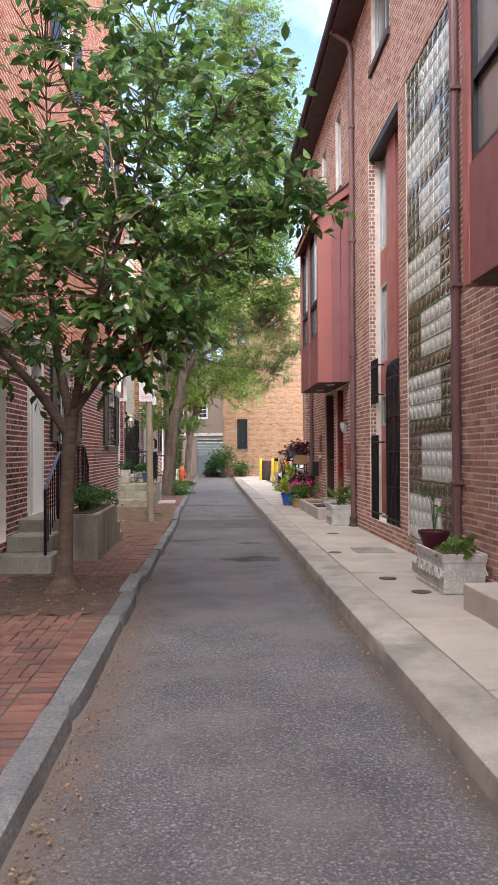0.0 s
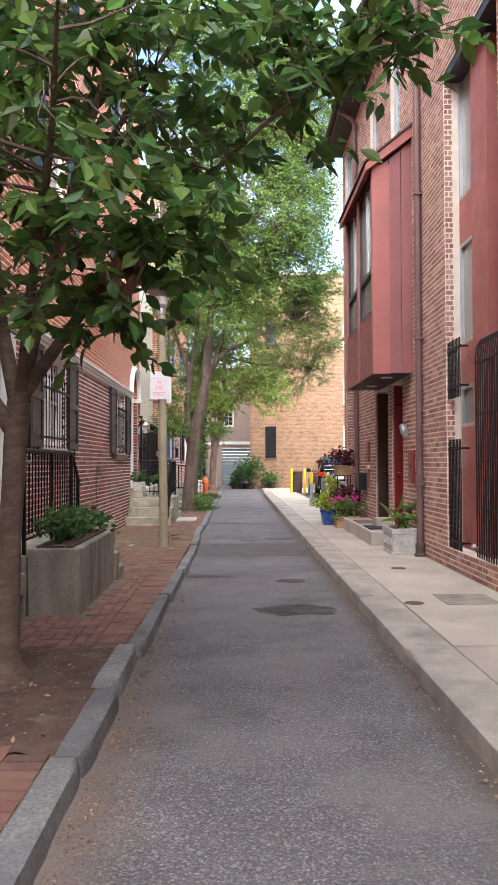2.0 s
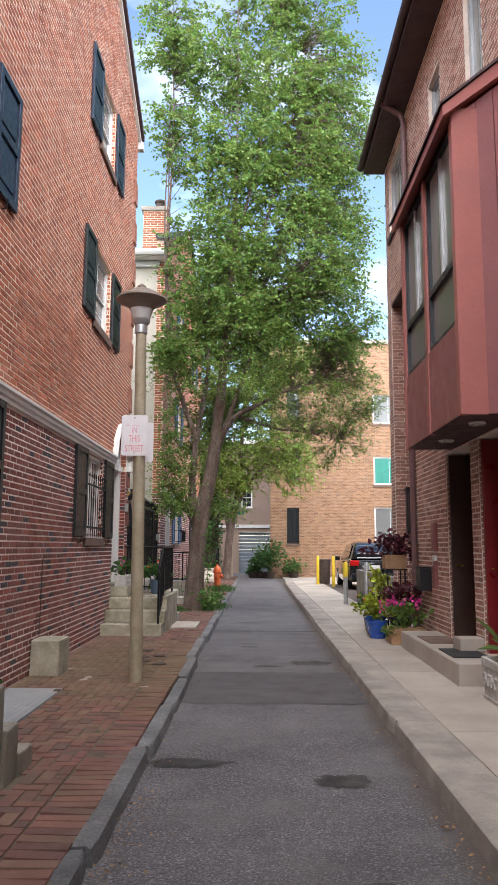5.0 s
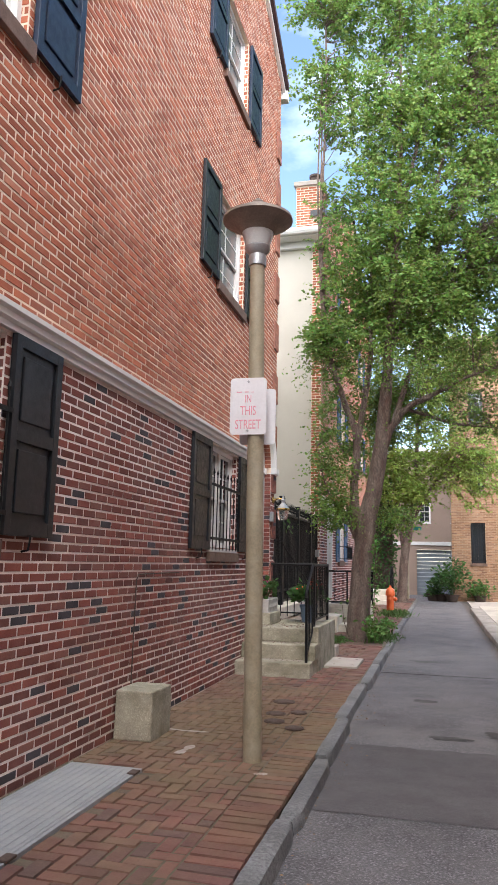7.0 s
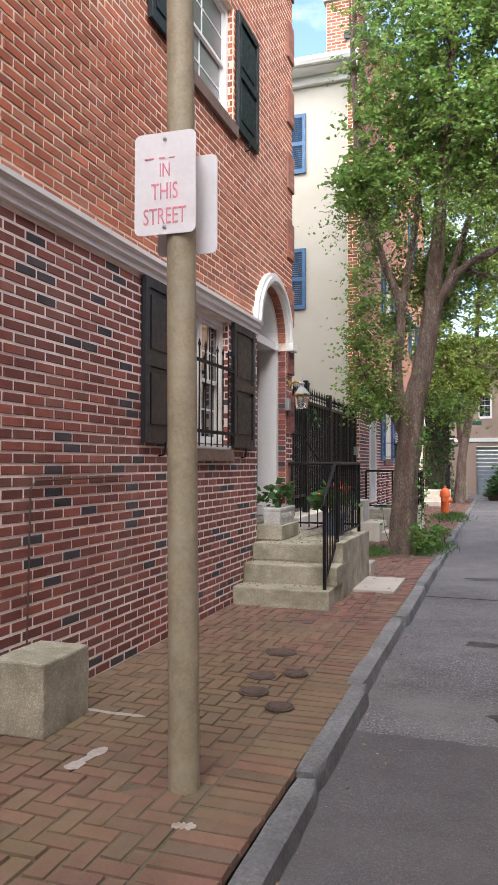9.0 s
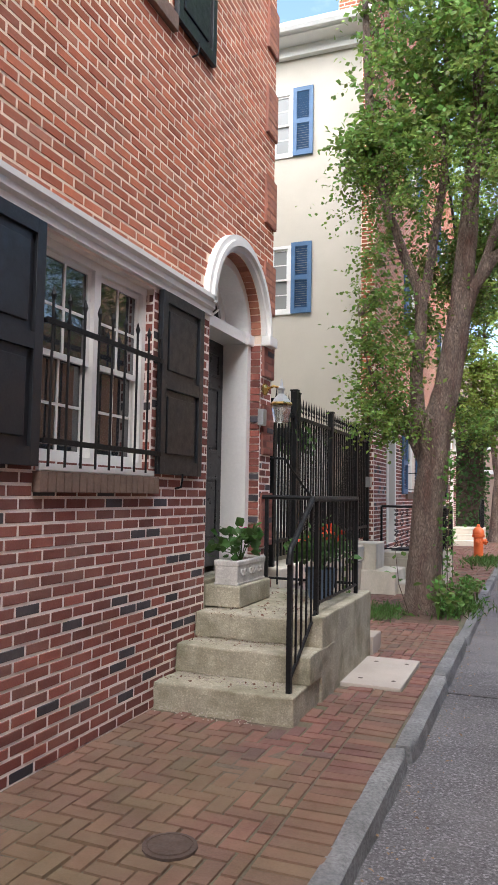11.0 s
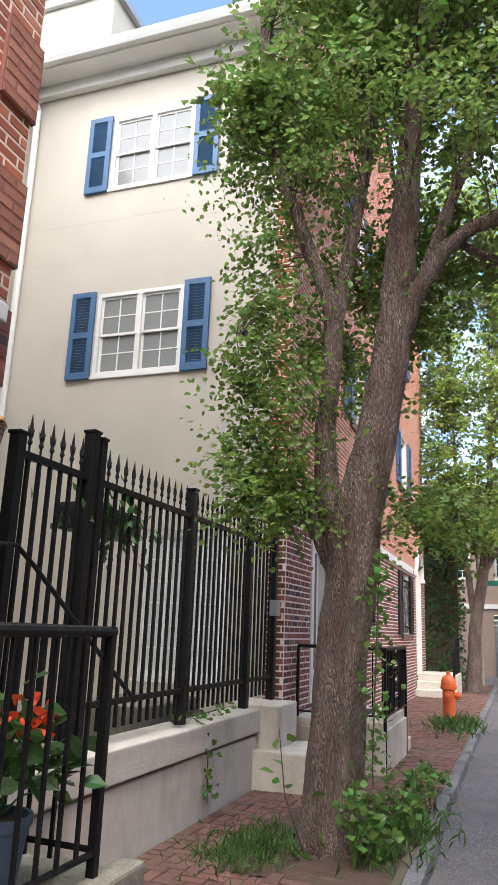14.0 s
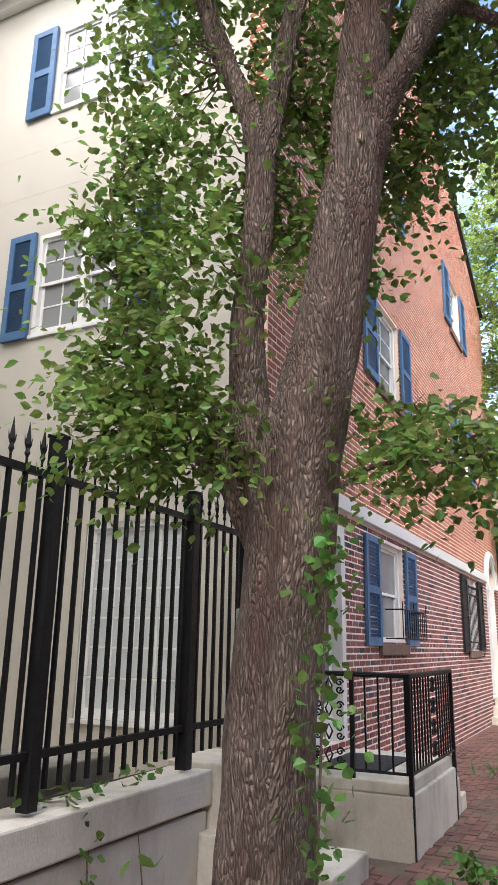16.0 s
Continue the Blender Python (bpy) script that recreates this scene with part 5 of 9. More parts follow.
def bay(y0, y1, z0, z1, zs):
    """Projecting red metal bay with a sloped hood and two windows."""
    b = empty("bay_window", label="red metal clad bay window with a sloping hood", category="bay window", group="bay windows", kind="structure")
    X = 2.17
    depth = WR - X
    zt = z1 + 0.42
    f = Face("x", X, -1)
    span = y1 - y0
    mid = (y0 + y1) / 2
    # side cheeks with vertical siding
    for yy, s in ((y0, 1), (y1, -1)):
        bm = bmesh.new()
        for a, c in ((X, X + depth * 0.42), (X + depth * 0.42 + 0.008, X + depth * 0.72), (X + depth * 0.72 + 0.008, WR)):
            ta, tc = z1 + (a - X) / depth * 0.5, z1 + (c - X) / depth * 0.5
            vs = [bm.verts.new((x, y, z)) for y in (yy, yy + s * 0.06) for x, z in ((a, z0), (c, z0), (c, tc), (a, ta))]
            for k in ((0, 1, 2, 3), (7, 6, 5, 4), (0, 4, 5, 1), (1, 5, 6, 2), (2, 6, 7, 3), (3, 7, 4, 0)):
                bm.faces.new([vs[i] for i in k])
        bmesh.ops.recalc_face_normals(bm, faces=bm.faces)
        part("side_panel", bm, M_MAROON, b, "maroon vertical siding")
        part("corner_board", box((X - 0.012, min(yy - s * 0.012, yy + s * 0.05), z0 - 0.012), (X + 0.27, max(yy - s * 0.012, yy + s * 0.05), z1 + 0.12)), M_RED, b)
    # front
    part("apron", f.bx(y0 + 0.05, mid - 0.06, z0, zs, -0.05, 0.0), M_MAROON, b)
    part("apron", f.bx(mid + 0.06, y1 - 0.05, z0, zs, -0.05, 0.0), M_MAROON, b)
    part("post", f.bx(mid - 0.06, mid + 0.06, z0 - 0.01, z1, -0.07, 0.012), M_RED, b)
    part("post", f.bx(y0 + 0.05, y0 + 0.12, z0 - 0.01, z1, -0.07, 0.008), M_RED, b)
    part("post", f.bx(y1 - 0.12, y1 - 0.05, z0 - 0.01, z1, -0.07, 0.008), M_RED, b)
    for a, c in ((y0 + 0.12, mid - 0.06), (mid + 0.06, y1 - 0.12)):
        zz = zs + 0.72
        bm = bmesh.new()
        for (p, q_, r_, s_) in ((a, a + 0.05, zs, z1), (c - 0.05, c, zs, z1), (a + 0.05, c - 0.05, zs, zs + 0.06), (a + 0.05, c - 0.05, zz - 0.04, zz + 0.04), (a + 0.05, c - 0.05, z1 - 0.06, z1)):
            f.box(bm, p, q_, r_, s_, -0.09, -0.02)
        fr = part("window_frame", bm, M_BLACK, b, "black metal window frame")
        part("pane", f.bx(a + 0.05, c - 0.05, zs + 0.06, zz - 0.04, -0.07, -0.062), M_GLASS_GREY, fr)
        part("pane", f.bx(a + 0.05, c - 0.05, zz + 0.04, z1 - 0.06, -0.07, -0.062), M_GLASS_PALE, fr)
        m_ = (a + c) / 2
        part("window_stile", f.bx(m_ - 0.03, m_ + 0.03, zz + 0.04, z1 - 0.06, -0.062, -0.03), M_GREYMETAL, fr)
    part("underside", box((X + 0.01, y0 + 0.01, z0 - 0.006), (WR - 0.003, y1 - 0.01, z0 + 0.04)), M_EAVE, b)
    # dark block added for the unlit room behind the panes
    part("floor_fill", box((X + 0.3, y0 + 0.08, z0 + 0.05), (WR - 0.01, y1 - 0.08, z1)), M_BROWN, b)
    # hood
    bm = bmesh.new()
    vs = [bm.verts.new((x, y, z)) for y in (y0 - 0.1, y1 + 0.1) for x, z in ((X - 0.12, z1 - 0.02), (X - 0.12, z1 + 0.10), (WR - 0.002, z1 + 0.72), (WR - 0.002, z1 + 0.54))]
    for k in ((0, 1, 2, 3), (7, 6, 5, 4), (0, 4, 5, 1), (1, 5, 6, 2), (2, 6, 7, 3), (3, 7, 4, 0)):
        bm.faces.new([vs[i] for i in k])
    bmesh.ops.recalc_face_normals(bm, faces=bm.faces)
    part("hood", bm, M_RED, b)
    bm = bmesh.new()
    vs = [bm.verts.new((x, y, z)) for y in (y0 - 0.13, y1 + 0.13) for x, z in ((X - 0.15, z1 + 0.10), (X - 0.15, z1 + 0.13), (WR - 0.003, z1 + 0.76), (WR - 0.003, z1 + 0.725))]
    for k in ((0, 1, 2, 3), (7, 6, 5, 4), (0, 4, 5, 1), (1, 5, 6, 2), (2, 6, 7, 3), (3, 7, 4, 0)):
        bm.faces.new([vs[i] for i in k])
    bmesh.ops.recalc_face_normals(bm, faces=bm.faces)
    part("hood_roofing", bm, M_EAVE, b)
    for yy in (y0 + 0.55, y1 - 0.9):
        part("soffit_light", lathe([(0.09, z0 - 0.03), (0.10, z0 - 0.006), (0.02, z0 - 0.005)], 14, Matrix.Translation((X + 0.32, yy, 0))), M_LAMPGLASS, b, "round frosted soffit light")
    return b


bay(14.60, 17.40, 2.96, 6.20, 3.95)
bay(3.30, 6.12, 2.96, 6.20, 3.95)

# glass block panel
gb = empty("window_glass_block", label="tall panel of pale and amber glass blocks", category="window", kind="structure")
a, b_, c, d = r_holes[0]
NXB, NZB = 10, 32
bw, bh = (b_ - a) / NXB, (d - c) / NZB
rngb = random.Random(4)
blk = {}
for key, m_ in (("clear_block", M_BLOCK), ("amber_block", M_BLOCK2)):
    bm = box((-0.05, -bw / 2 + 0.006, -bh / 2 + 0.006), (0.0, bw / 2 - 0.006, bh / 2 - 0.006), 0.008)
    add_lathe(bm, [(bw * 0.36, 0.0), (bw * 0.30, 0.010), (bw * 0.16, 0.016), (0.01, 0.017)], 10, pose(-0.05, 0, 0, 0, -90, 0))
    me = bpy.data.meshes.new(key)
    bm.to_mesh(me)
    bm.free()
    me.materials.append(m_)
    blk[key] = me
for i in range(NXB):
    for j in range(NZB):
        amber = j % 4 == 3 or (i < 3 if (j // 4) % 2 == 0 else i >= 7)
        key = "amber_block" if amber else "clear_block"
        ob = new("glass_block", blk[key])
        ob.parent = gb
        ob.location = (WR + 0.06, a + bw * (i + 0.5), c + bh * (j + 0.5))
part("grout", box((WR + 0.025, a, c), (WR + 0.05, b_, d)), M_CONC, gb)
part("dark_core", box((WR + 0.07, a, c), (WR + 0.10, b_, d)), M_GREYMETAL, gb)
part("window_sill", box((WR - 0.02, a, c - 0.06), (WR + 0.2, b_, c)), M_CONC_OLD, gb)

# tall recess with red panels, windows and an iron gate
rc = empty("door_recess", label="tall recessed entry with red panels and black iron gate", category="door", kind="structure")
a, b_, c, d = r_holes[1]
fr_ = Face("x", WR + 0.20, -1)
part("red_column", fr_.bx(11.55, 12.15, c, d, -0.15, 0.03), M_RED, rc)
for v0, v1 in ((c, 2.0), (2.55, 3.1), (4.45, 5.05)):
    part("red_panel", fr_.bx(12.15, b_, v0, v1, -0.1, 0.0), M_RED, rc)
for v0, v1 in ((3.1, 4.45), (5.05, d), (2.0, 2.55)):
    fm = bmesh.new()
    fr_.box(fm, 12.15, 12.2, v0, v1, -0.08, 0.0)
    fr_.box(fm, b_ - 0.05, b_, v0, v1, -0.08, 0.0)
    fr_.box(fm, 12.2, b_ - 0.05, v0, v0 + 0.05, -0.08, 0.0)
    fr_.box(fm, 12.2, b_ - 0.05, v1 - 0.05, v1, -0.08, 0.0)
    w_ = part("window_frame", fm, M_GREYMETAL, rc)
    part("pane", fr_.bx(12.2, b_ - 0.05, v0 + 0.05, v1 - 0.05, -0.05, -0.04), M_GLASS_PALE, w_)
part("door_leaf", fr_.bx(a, 11.55, c, 2.6, -0.16, -0.12), M_BROWN, rc)
part("pane", fr_.bx(a, 11.55, 2.6, d, -0.16, -0.12), M_GLASS, rc)
part("head", fr_.bx(a, b_, d - 0.12, d, -0.15, 0.19), M_BLACK, rc)
gate = empty("iron_gate", label="black iron security gate with bars curving inward at the top", category="gate")
for k in range(11):
    y = 10.76 + 0.78 * k / 10
    part("bar", tube([(WR + 0.0, y, 0.42), (WR + 0.0, y, 2.75), (WR + 0.02, y, 2.9), (WR + 0.07, y, 2.98), (WR + 0.13, y, 3.0)], 0.009, 6), M_IRON, gate)
for v in (0.5, 1.0, 1.55, 2.1, 2.7):
    part("rail", box((WR - 0.01, 10.74, v - 0.012), (WR + 0.012, 11.56, v + 0.012)), M_IRON, gate)
part("handle", tube([(WR - 0.01, 11.5, 0.52), (WR - 0.09, 11.45, 0.55), (WR - 0.1, 11.35, 0.58)], 0.02, 8), M_GREYMETAL, gate, "bare metal lever")
for v0, v1 in ((0.45, 1.75), (2.45, 3.05)):
    g2 = grille(Face("x", WR + 0.10, -1), 12.16, 12.76, v0 - 0.1, v1 + 0.1, 9, "black iron bars over a low window", spikes=False, out=0.08)

# doors under the bay
for (a, b_, c, d), m_, lab, num in ((r_holes[2], M_REDDOOR, "bright red front door set back in brick", 4), (r_holes[3], M_BROWN, "dark brown front door set back in brick", 5), (r_holes[9], M_REDDOOR, "red front door set back in brick", 6), (r_holes[10], M_BROWN, "dark brown front door set back in brick", 7)):
    dd = empty("door_%d" % num, label=lab, category="door", kind="structure")
    part("door_frame", box((WR + 0.40, a, c), (WR + 0.46, b_, d)), m_, dd)
    leaf = part("door_leaf", box((WR + 0.03, b_ - 0.06, c + 0.01), (WR + 0.395, b_ - 0.006, d - 0.02), 0.004), m_, dd)
    part("door_handle", tube([(WR + 0.09, b_ - 0.06, 1.35), (WR + 0.09, b_ - 0.11, 1.35), (WR + 0.18, b_ - 0.11, 1.35)], 0.012, 8), M_BRASS, leaf, "brass lever")
    tagged(part("trim_reveal", box((WR + 0.29, b_ - 0.001, c), (WR + 0.46, b_ + 0.02, d)), M_RIGHT), "brick side of a recessed entry", "trim", kind="structure")
    tagged(part("trim_reveal", box((WR + 0.29, a - 0.02, c), (WR + 0.46, a + 0.001, d)), M_RIGHT), "brick side of a recessed entry", "trim", kind="structure")


def downpipe(y, z1, foot, label):
    p = empty("downpipe", WR - 0.07, y, 0, label=label, category="downpipe", group="downpipes")
    part("pipe", tube([(0, 0, 0.14), (0, 0, z1 - 0.35), (-0.05, 0, z1 - 0.2), (-0.32, 0, z1 - 0.02), (-0.40, 0, z1 + 0.02)], 0.05, 12), M_PIPE, p)
    for z in (1.2, 3.4, 5.6, 7.8):
        part("strap", box((-0.055, -0.065, z - 0.02), (0.07, 0.065, z + 0.02), 0.004), M_PIPE, p)
    if foot:
        part("foot", lathe([(0.09, 0.1), (0.09, 0.16), (0.07, 0.18), (0.075, 0.3), (0.06, 0.32)], 12), M_CASTIRON, p, "rusty cast iron boot")
    return p


downpipe(8.02, 9.65, False, "maroon metal downpipe on brick")
downpipe(13.95, 9.65, True, "maroon metal downpipe with a cast iron boot")
downpipe(19.7, 9.65, False, "dark maroon metal downpipe near the corner")

# ---- the tan brick building and the end of the alley ----
FT = Face("y", 46.2, -1)
t_holes = [(1.68, 2.33, 1.77, 3.65), (6.3, 8.0, 4.9, 6.4), (6.3, 8.0, 1.7, 3.7), (1.7, 2.35, 5.2, 6.9), (1.7, 2.35, 8.4, 10.0), (6.3, 8.0, 8.2, 9.8), (11, 12.6, 4.9, 6.4)]
tw = wall_slab("wall_tan", FT, 0.8, 16.0, -0.05, 12.6, t_holes, M_MORTAR_T)
tagged(tw, "sunny tan brick side wall at the alley's end", "wall", kind="structure")
bricks("brickwork", FT, brick_cells(0.8, 16.0, 0.0, 12.55, t_holes, seed=51, length=0.24, course=0.0775), M_TAN, M_TAN1, tw)
tagged(part("wall_tan_side", box((0.81, 46.46, -0.05), (1.05, 47.6, 12.6)), M_TAN), "tan brick corner turning into the cross street", "wall", kind="structure")
tagged(part("roof_tan", box((0.7, 46.1, 12.6), (16.0, 56.0, 12.8)), M_CONC), "flat roof edge of the tan building", "roof", kind="structure")
for (a, b_, c, d), g in zip(t_holes, (M_GLASS, M_TEAL, M_GLASS_GREY, M_GLASS, M_GLASS, M_GLASS_GREY, M_GLASS)):
    n_win += 1
    window(FT, a, b_, c, d, nx=2, ny=1, num=n_win, double=False, glass=g, frame_mat=M_BLACK if g is M_GLASS else M_WHITE, label="window in the tan brick wall", sill=M_SILL)
grille(FT, 1.66, 2.35, 1.72, 3.6, 7, "black iron window bars on tan brick", spikes=False)
# added dark sheet in place of the tan building's unlit rooms
tagged(part("wall_tan_interior", box((1.05, 46.6, 0), (16, 46.65, 12.5)), M_BROWN), "dark sheet added for the darkness inside the tan building", "wall", kind="structure")
# across the side street
FF = Face("y", 53.0, -1)
f_holes = [(-0.9, -0.2, 4.0, 5.3), (-2.6, -1.9, 4.0, 5.3), (0.9, 1.6, 4.0, 5.3)]
fw = wall_slab("wall_far", FF, -14, 1.9, -0.05, 8.0, f_holes + [(-1.0, 1.6, -0.05, 2.5)], M_FARWALL)
tagged(fw, "pale pink rendered house across the cross street", "wall", kind="structure")
for a, b_, c, d in f_holes:
    n_win += 1
    window(FF, a, b_, c, d, num=n_win, label="white sash window of a far house")
gd = empty("garage_door", label="grey metal roller garage door", category="garage door", kind="structure")
for k in range(12):
    part("slat", FF.bx(-1.0, 1.6, -0.05 + 0.2125 * k, -0.05 + 0.2125 * (k + 1) - 0.012, -0.14, -0.1), M_GARAGE, gd)
tagged(part("wall_far_east", box((1.9, 53, -0.05), (30, 53.3, 9)), M_FARWALL), "pale rendered wall across the cross street", "wall", kind="structure")
tagged(part("wall_far_west", box((-40, 53, -0.05), (-14, 53.3, 9)), M_FARWALL), "pale rendered wall across the cross street", "wall", kind="structure")
tagged(part("trim_far_cornice", box((-14, 52.8, 8.0), (1.9, 53.3, 8.25)), M_WHITE), "white cornice on a far house", "trim", kind="structure")
tagged(part("trim_far_band", FF.bx(-14, 1.9, 2.75, 2.95, 0, 0.06), M_WHITE), "white band above a far garage", "trim", kind="structure")
# behind the camera
tagged(part("wall_south_end", box((-9, -12.3, 0), (9, -12, 9)), M_FARWALL), "plain wall closing the alley behind", "wall", kind="structure")
# yard side beyond the parking space
tagged(part("wall_parking_east", box((12, 22, 0), (12.3, 46.2, 8)), M_TAN), "tan brick wall beyond the parking space", "wall", kind="structure")

# ---- pavements and kerbs ----
tagged(part("pavement_east", box((1.42, -12, -0.05), (WR, 38.5, 0.115)), M_CONC_OLD), "concrete base of the east pavement", "pavement", kind="structure")
slabs = empty("pavement_slabs", label="pale concrete pavement of large cast slabs with joints", category="pavement", kind="structure")
rng = random.Random(7)
ys = [-12.0]
while ys[-1] < 38:
    ys.append(ys[-1] + rng.choice((1.9, 2.4, 2.9)))
for a, b in zip(ys, ys[1:]):
    x0, x1 = 1.64, WR - 0.01
    part("slab", box((x0, a + 0.006, 0.0), (x1, b - 0.006, 0.128 + rng.uniform(-0.004, 0.004)), 0.006), M_SLAB, slabs)


def kerb_stone(name, x0, x1, y0, y1, z1, material, parent, seed, face, amp=0.022):
    """A kerb stone with a worn, uneven upper edge."""
    rg = random.Random(seed)
    n = max(2, int((y1 - y0) / 0.12))
    prof_n = 5
    bm = bmesh.new()
    rows = []
    for j in range(n + 1):
        y = y0 + (y1 - y0) * j / n
        o = amp * noise.noise((y * 2.2, seed * 3.1, 0)) + amp * 0.6 * noise.noise((y * 9, seed, 4))
        end = 0.02 if j in (0, n) else 0.0
        xi, xo = (x1, x0) if face > 0 else (x0, x1)
        s = 1 if face > 0 else -1
        zt = z1 + o * 0.5 - end * 0.6
        row = [(xo, -0.05), (xo, zt - 0.004), (xi - s * (0.03 + abs(o) * 0.6), zt), (xi - s * (0.008 + end) + s * o * 0.3, zt - 0.014), (xi + s * o * 0.4 - s * end, zt - 0.06), (xi + s * 0.012 + s * o * 0.5 - s * end, -0.05)]
        rows.append([bm.verts.new((x, y, z)) for x, z in row])
    for a, b in zip(rows, rows[1:]):
        for k in range(len(a) - 1):
            bm.faces.new((a[k], a[k + 1], b[k + 1], b[k]))
    bm.faces.new(rows[0])
    bm.faces.new(rows[-1][::-1])
    bmesh.ops.recalc_face_normals(bm, faces=bm.faces)
    return part("kerb_stone", bm, material, parent, smooth=True)


def kerb_line(y):
    """How far the old kerb has crept into the road at y."""
    return 0.065 * min(max((y - 8.8) / 2.5, 0.0), 1.0) - 0.04 * min(max((y - 17.6) / 1.0, 0.0), 1.0)


def kerb_width(y):
    return 0.155 if y < 8.6 else 0.118


kw = empty("kerb_west", label="worn grey granite kerb stones beside a brick pavement", category="kerb", kind="structure")
ke = empty("kerb_east", label="weathered concrete kerb beside a pale pavement", category="kerb", kind="structure")
y, k = -12.0, 0
while y < 45.5:
    ln = rng.choice((1.1, 1.5, 1.9, 2.3))
    ky = KL + kerb_line(y + ln / 2) + rng.uniform(-0.022, 0.018)
    kerb_stone("kerb_stone", ky - kerb_width(y + ln / 2), ky, y + 0.008, min(y + ln, 45.6) - 0.006, (0.122 if y < 8.6 else 0.108) + rng.uniform(-0.02, 0.014), M_KERB, kw, 100 + k, 1, 0.028)
    y += ln
    k += 1
y = -12.0
while y < 38:
    ln = rng.choice((2.4, 3.0, 3.0))
    kerb_stone("kerb_stone", KR + rng.uniform(-0.01, 0.01), KR + 0.38, y + 0.003, min(y + ln, 38.5) - 0.003, 0.128 + rng.uniform(-0.005, 0.005), M_KERB_R, ke, 200 + k, -1, 0.008)
    y += ln
    k += 1

# brick pavement: joints bed, border course, running bond
TREE1, TREE2, TREE3 = (-1.55, 7.85), (-1.38, 25.05), (-1.32, 41.9)
bedw = tagged(part("pavement_west", box((WL, -12, -0.05), (KL - 0.08, 45.6, 0.089)), M_JOINT), "red brick pavement with mossy joints", "pavement", kind="structure")
PX0, PX1 = WL + 0.01, KL - 0.165
pits = [(-2.3, -0.94, 6.7, 8.75), (-1.95, -0.94, 24.25, 26.1), (-1.9, -0.94, 41, 42.8)]
blocked = pits + [(-2.58, -1.5, 19.85, 22.6), (-2.58, -1.48, 10.0, 12.3), (-2.58, -1.95, 8.9, 10.0), (-2.58, -1.52, 27.7, 30.2), (-1.55, -0.98, 21.02, 22.12), (-2.57, -1.92, 13.25, 15.18)]
pave_cells = []
BL, BW = 0.205, 0.102


def pave_free(x, y):
    return not any(a < x < b and c < y < d for a, b, c, d in blocked)


# herringbone laid square to the kerb
cols = int((PX1 - 0.215 - PX0) / BW) + 1
for i in range(-1, cols):
    for j in range(int(57.5 / BW)):
        x0, y0 = PX0 + BW * i, -12 + BW * j
        m4 = (i - j) % 4
        if m4 == 0:
            c0, c1 = max(x0, PX0), min(x0 + 2 * BW, PX1 - 0.212)
            x, yy, w, l = (c0 + c1) / 2, y0 + BW / 2, c1 - c0, BW
        elif m4 == 2:
            c0, c1 = max(x0, PX0), min(x0 + BW, PX1 - 0.212)
            x, yy, w, l = (c0 + c1) / 2, y0, c1 - c0, 2 * BW
        else:
            continue
        if w > 0.03 and pave_free(x, yy):
            pave_cells.append((x, yy, round(w, 4), l))
for j in range(int(57.5 / BW)):
    yy = -12 + BW * (j + 0.5)
    cover = 21.0 < yy < 22.12
    if cover or pave_free(PX1 - 0.105, yy):
        far = KL + kerb_line(yy) - kerb_width(yy) - 0.012
        near_x = -1.03 if cover else PX1 - 0.208
        pave_cells.append(((far + near_x) / 2, yy, round(far - near_x, 2), BW))


def pave_height(x, y):
    return 0.098 + 0.012 * noise.noise((x * 1.3, y * 0.6, 3)) + 0.006 * noise.noise((x * 4, y * 3, 9))


def pave_mesh(cs, seed=9):
    rg = random.Random(seed)
    vs, fs = [], []
    for x, y, w, l in cs:
        w, l = w / 2 - 0.0028, l / 2 - 0.0028
        a = rg.uniform(-0.02, 0.02)
        ca, sa_ = math.cos(a), math.sin(a)
        z = pave_height(x, y) + rg.uniform(-0.003, 0.003)
        tx, ty = rg.uniform(-0.03, 0.03), rg.uniform(-0.02, 0.02)
        n = len(vs)
        for k, (dx, dy, dz) in enumerate(((-w, -l, 0), (w, -l, 0), (w, l, 0), (-w, l, 0), (-w + 0.006, -l + 0.006, 1), (w - 0.006, -l + 0.006, 1), (w - 0.006, l - 0.006, 1), (-w + 0.006, l - 0.006, 1))):
            vs.append((x + dx * ca - dy * sa_, y + dx * sa_ + dy * ca, (z + tx * dx + ty * dy) if dz else 0.07))
        for q in ((4, 5, 6, 7), (0, 1, 5, 4), (1, 2, 6, 5), (2, 3, 7, 6), (3, 0, 4, 7)):
            fs.append([n + i for i in q])
    return vs, fs


own_pave = [c for c in pave_cells if 15.6 < c[1] < 18.6 and c[0] > -2.15][:290]
taken = set(own_pave)
vs, fs = pave_mesh([c for c in pave_cells if c not in taken])
tagged(mesh_ob("paving_bricks", vs, fs, M_PAVE, bedw), kind="stuff")
for a, b, c, d in pits:
    sheet("soil", a - 0.05, b + 0.02, c - 0.05, d + 0.05, 0.10, M_SOIL, 14, 20, 0.03, "bare reddish soil in a tree pit", seed=int(c))

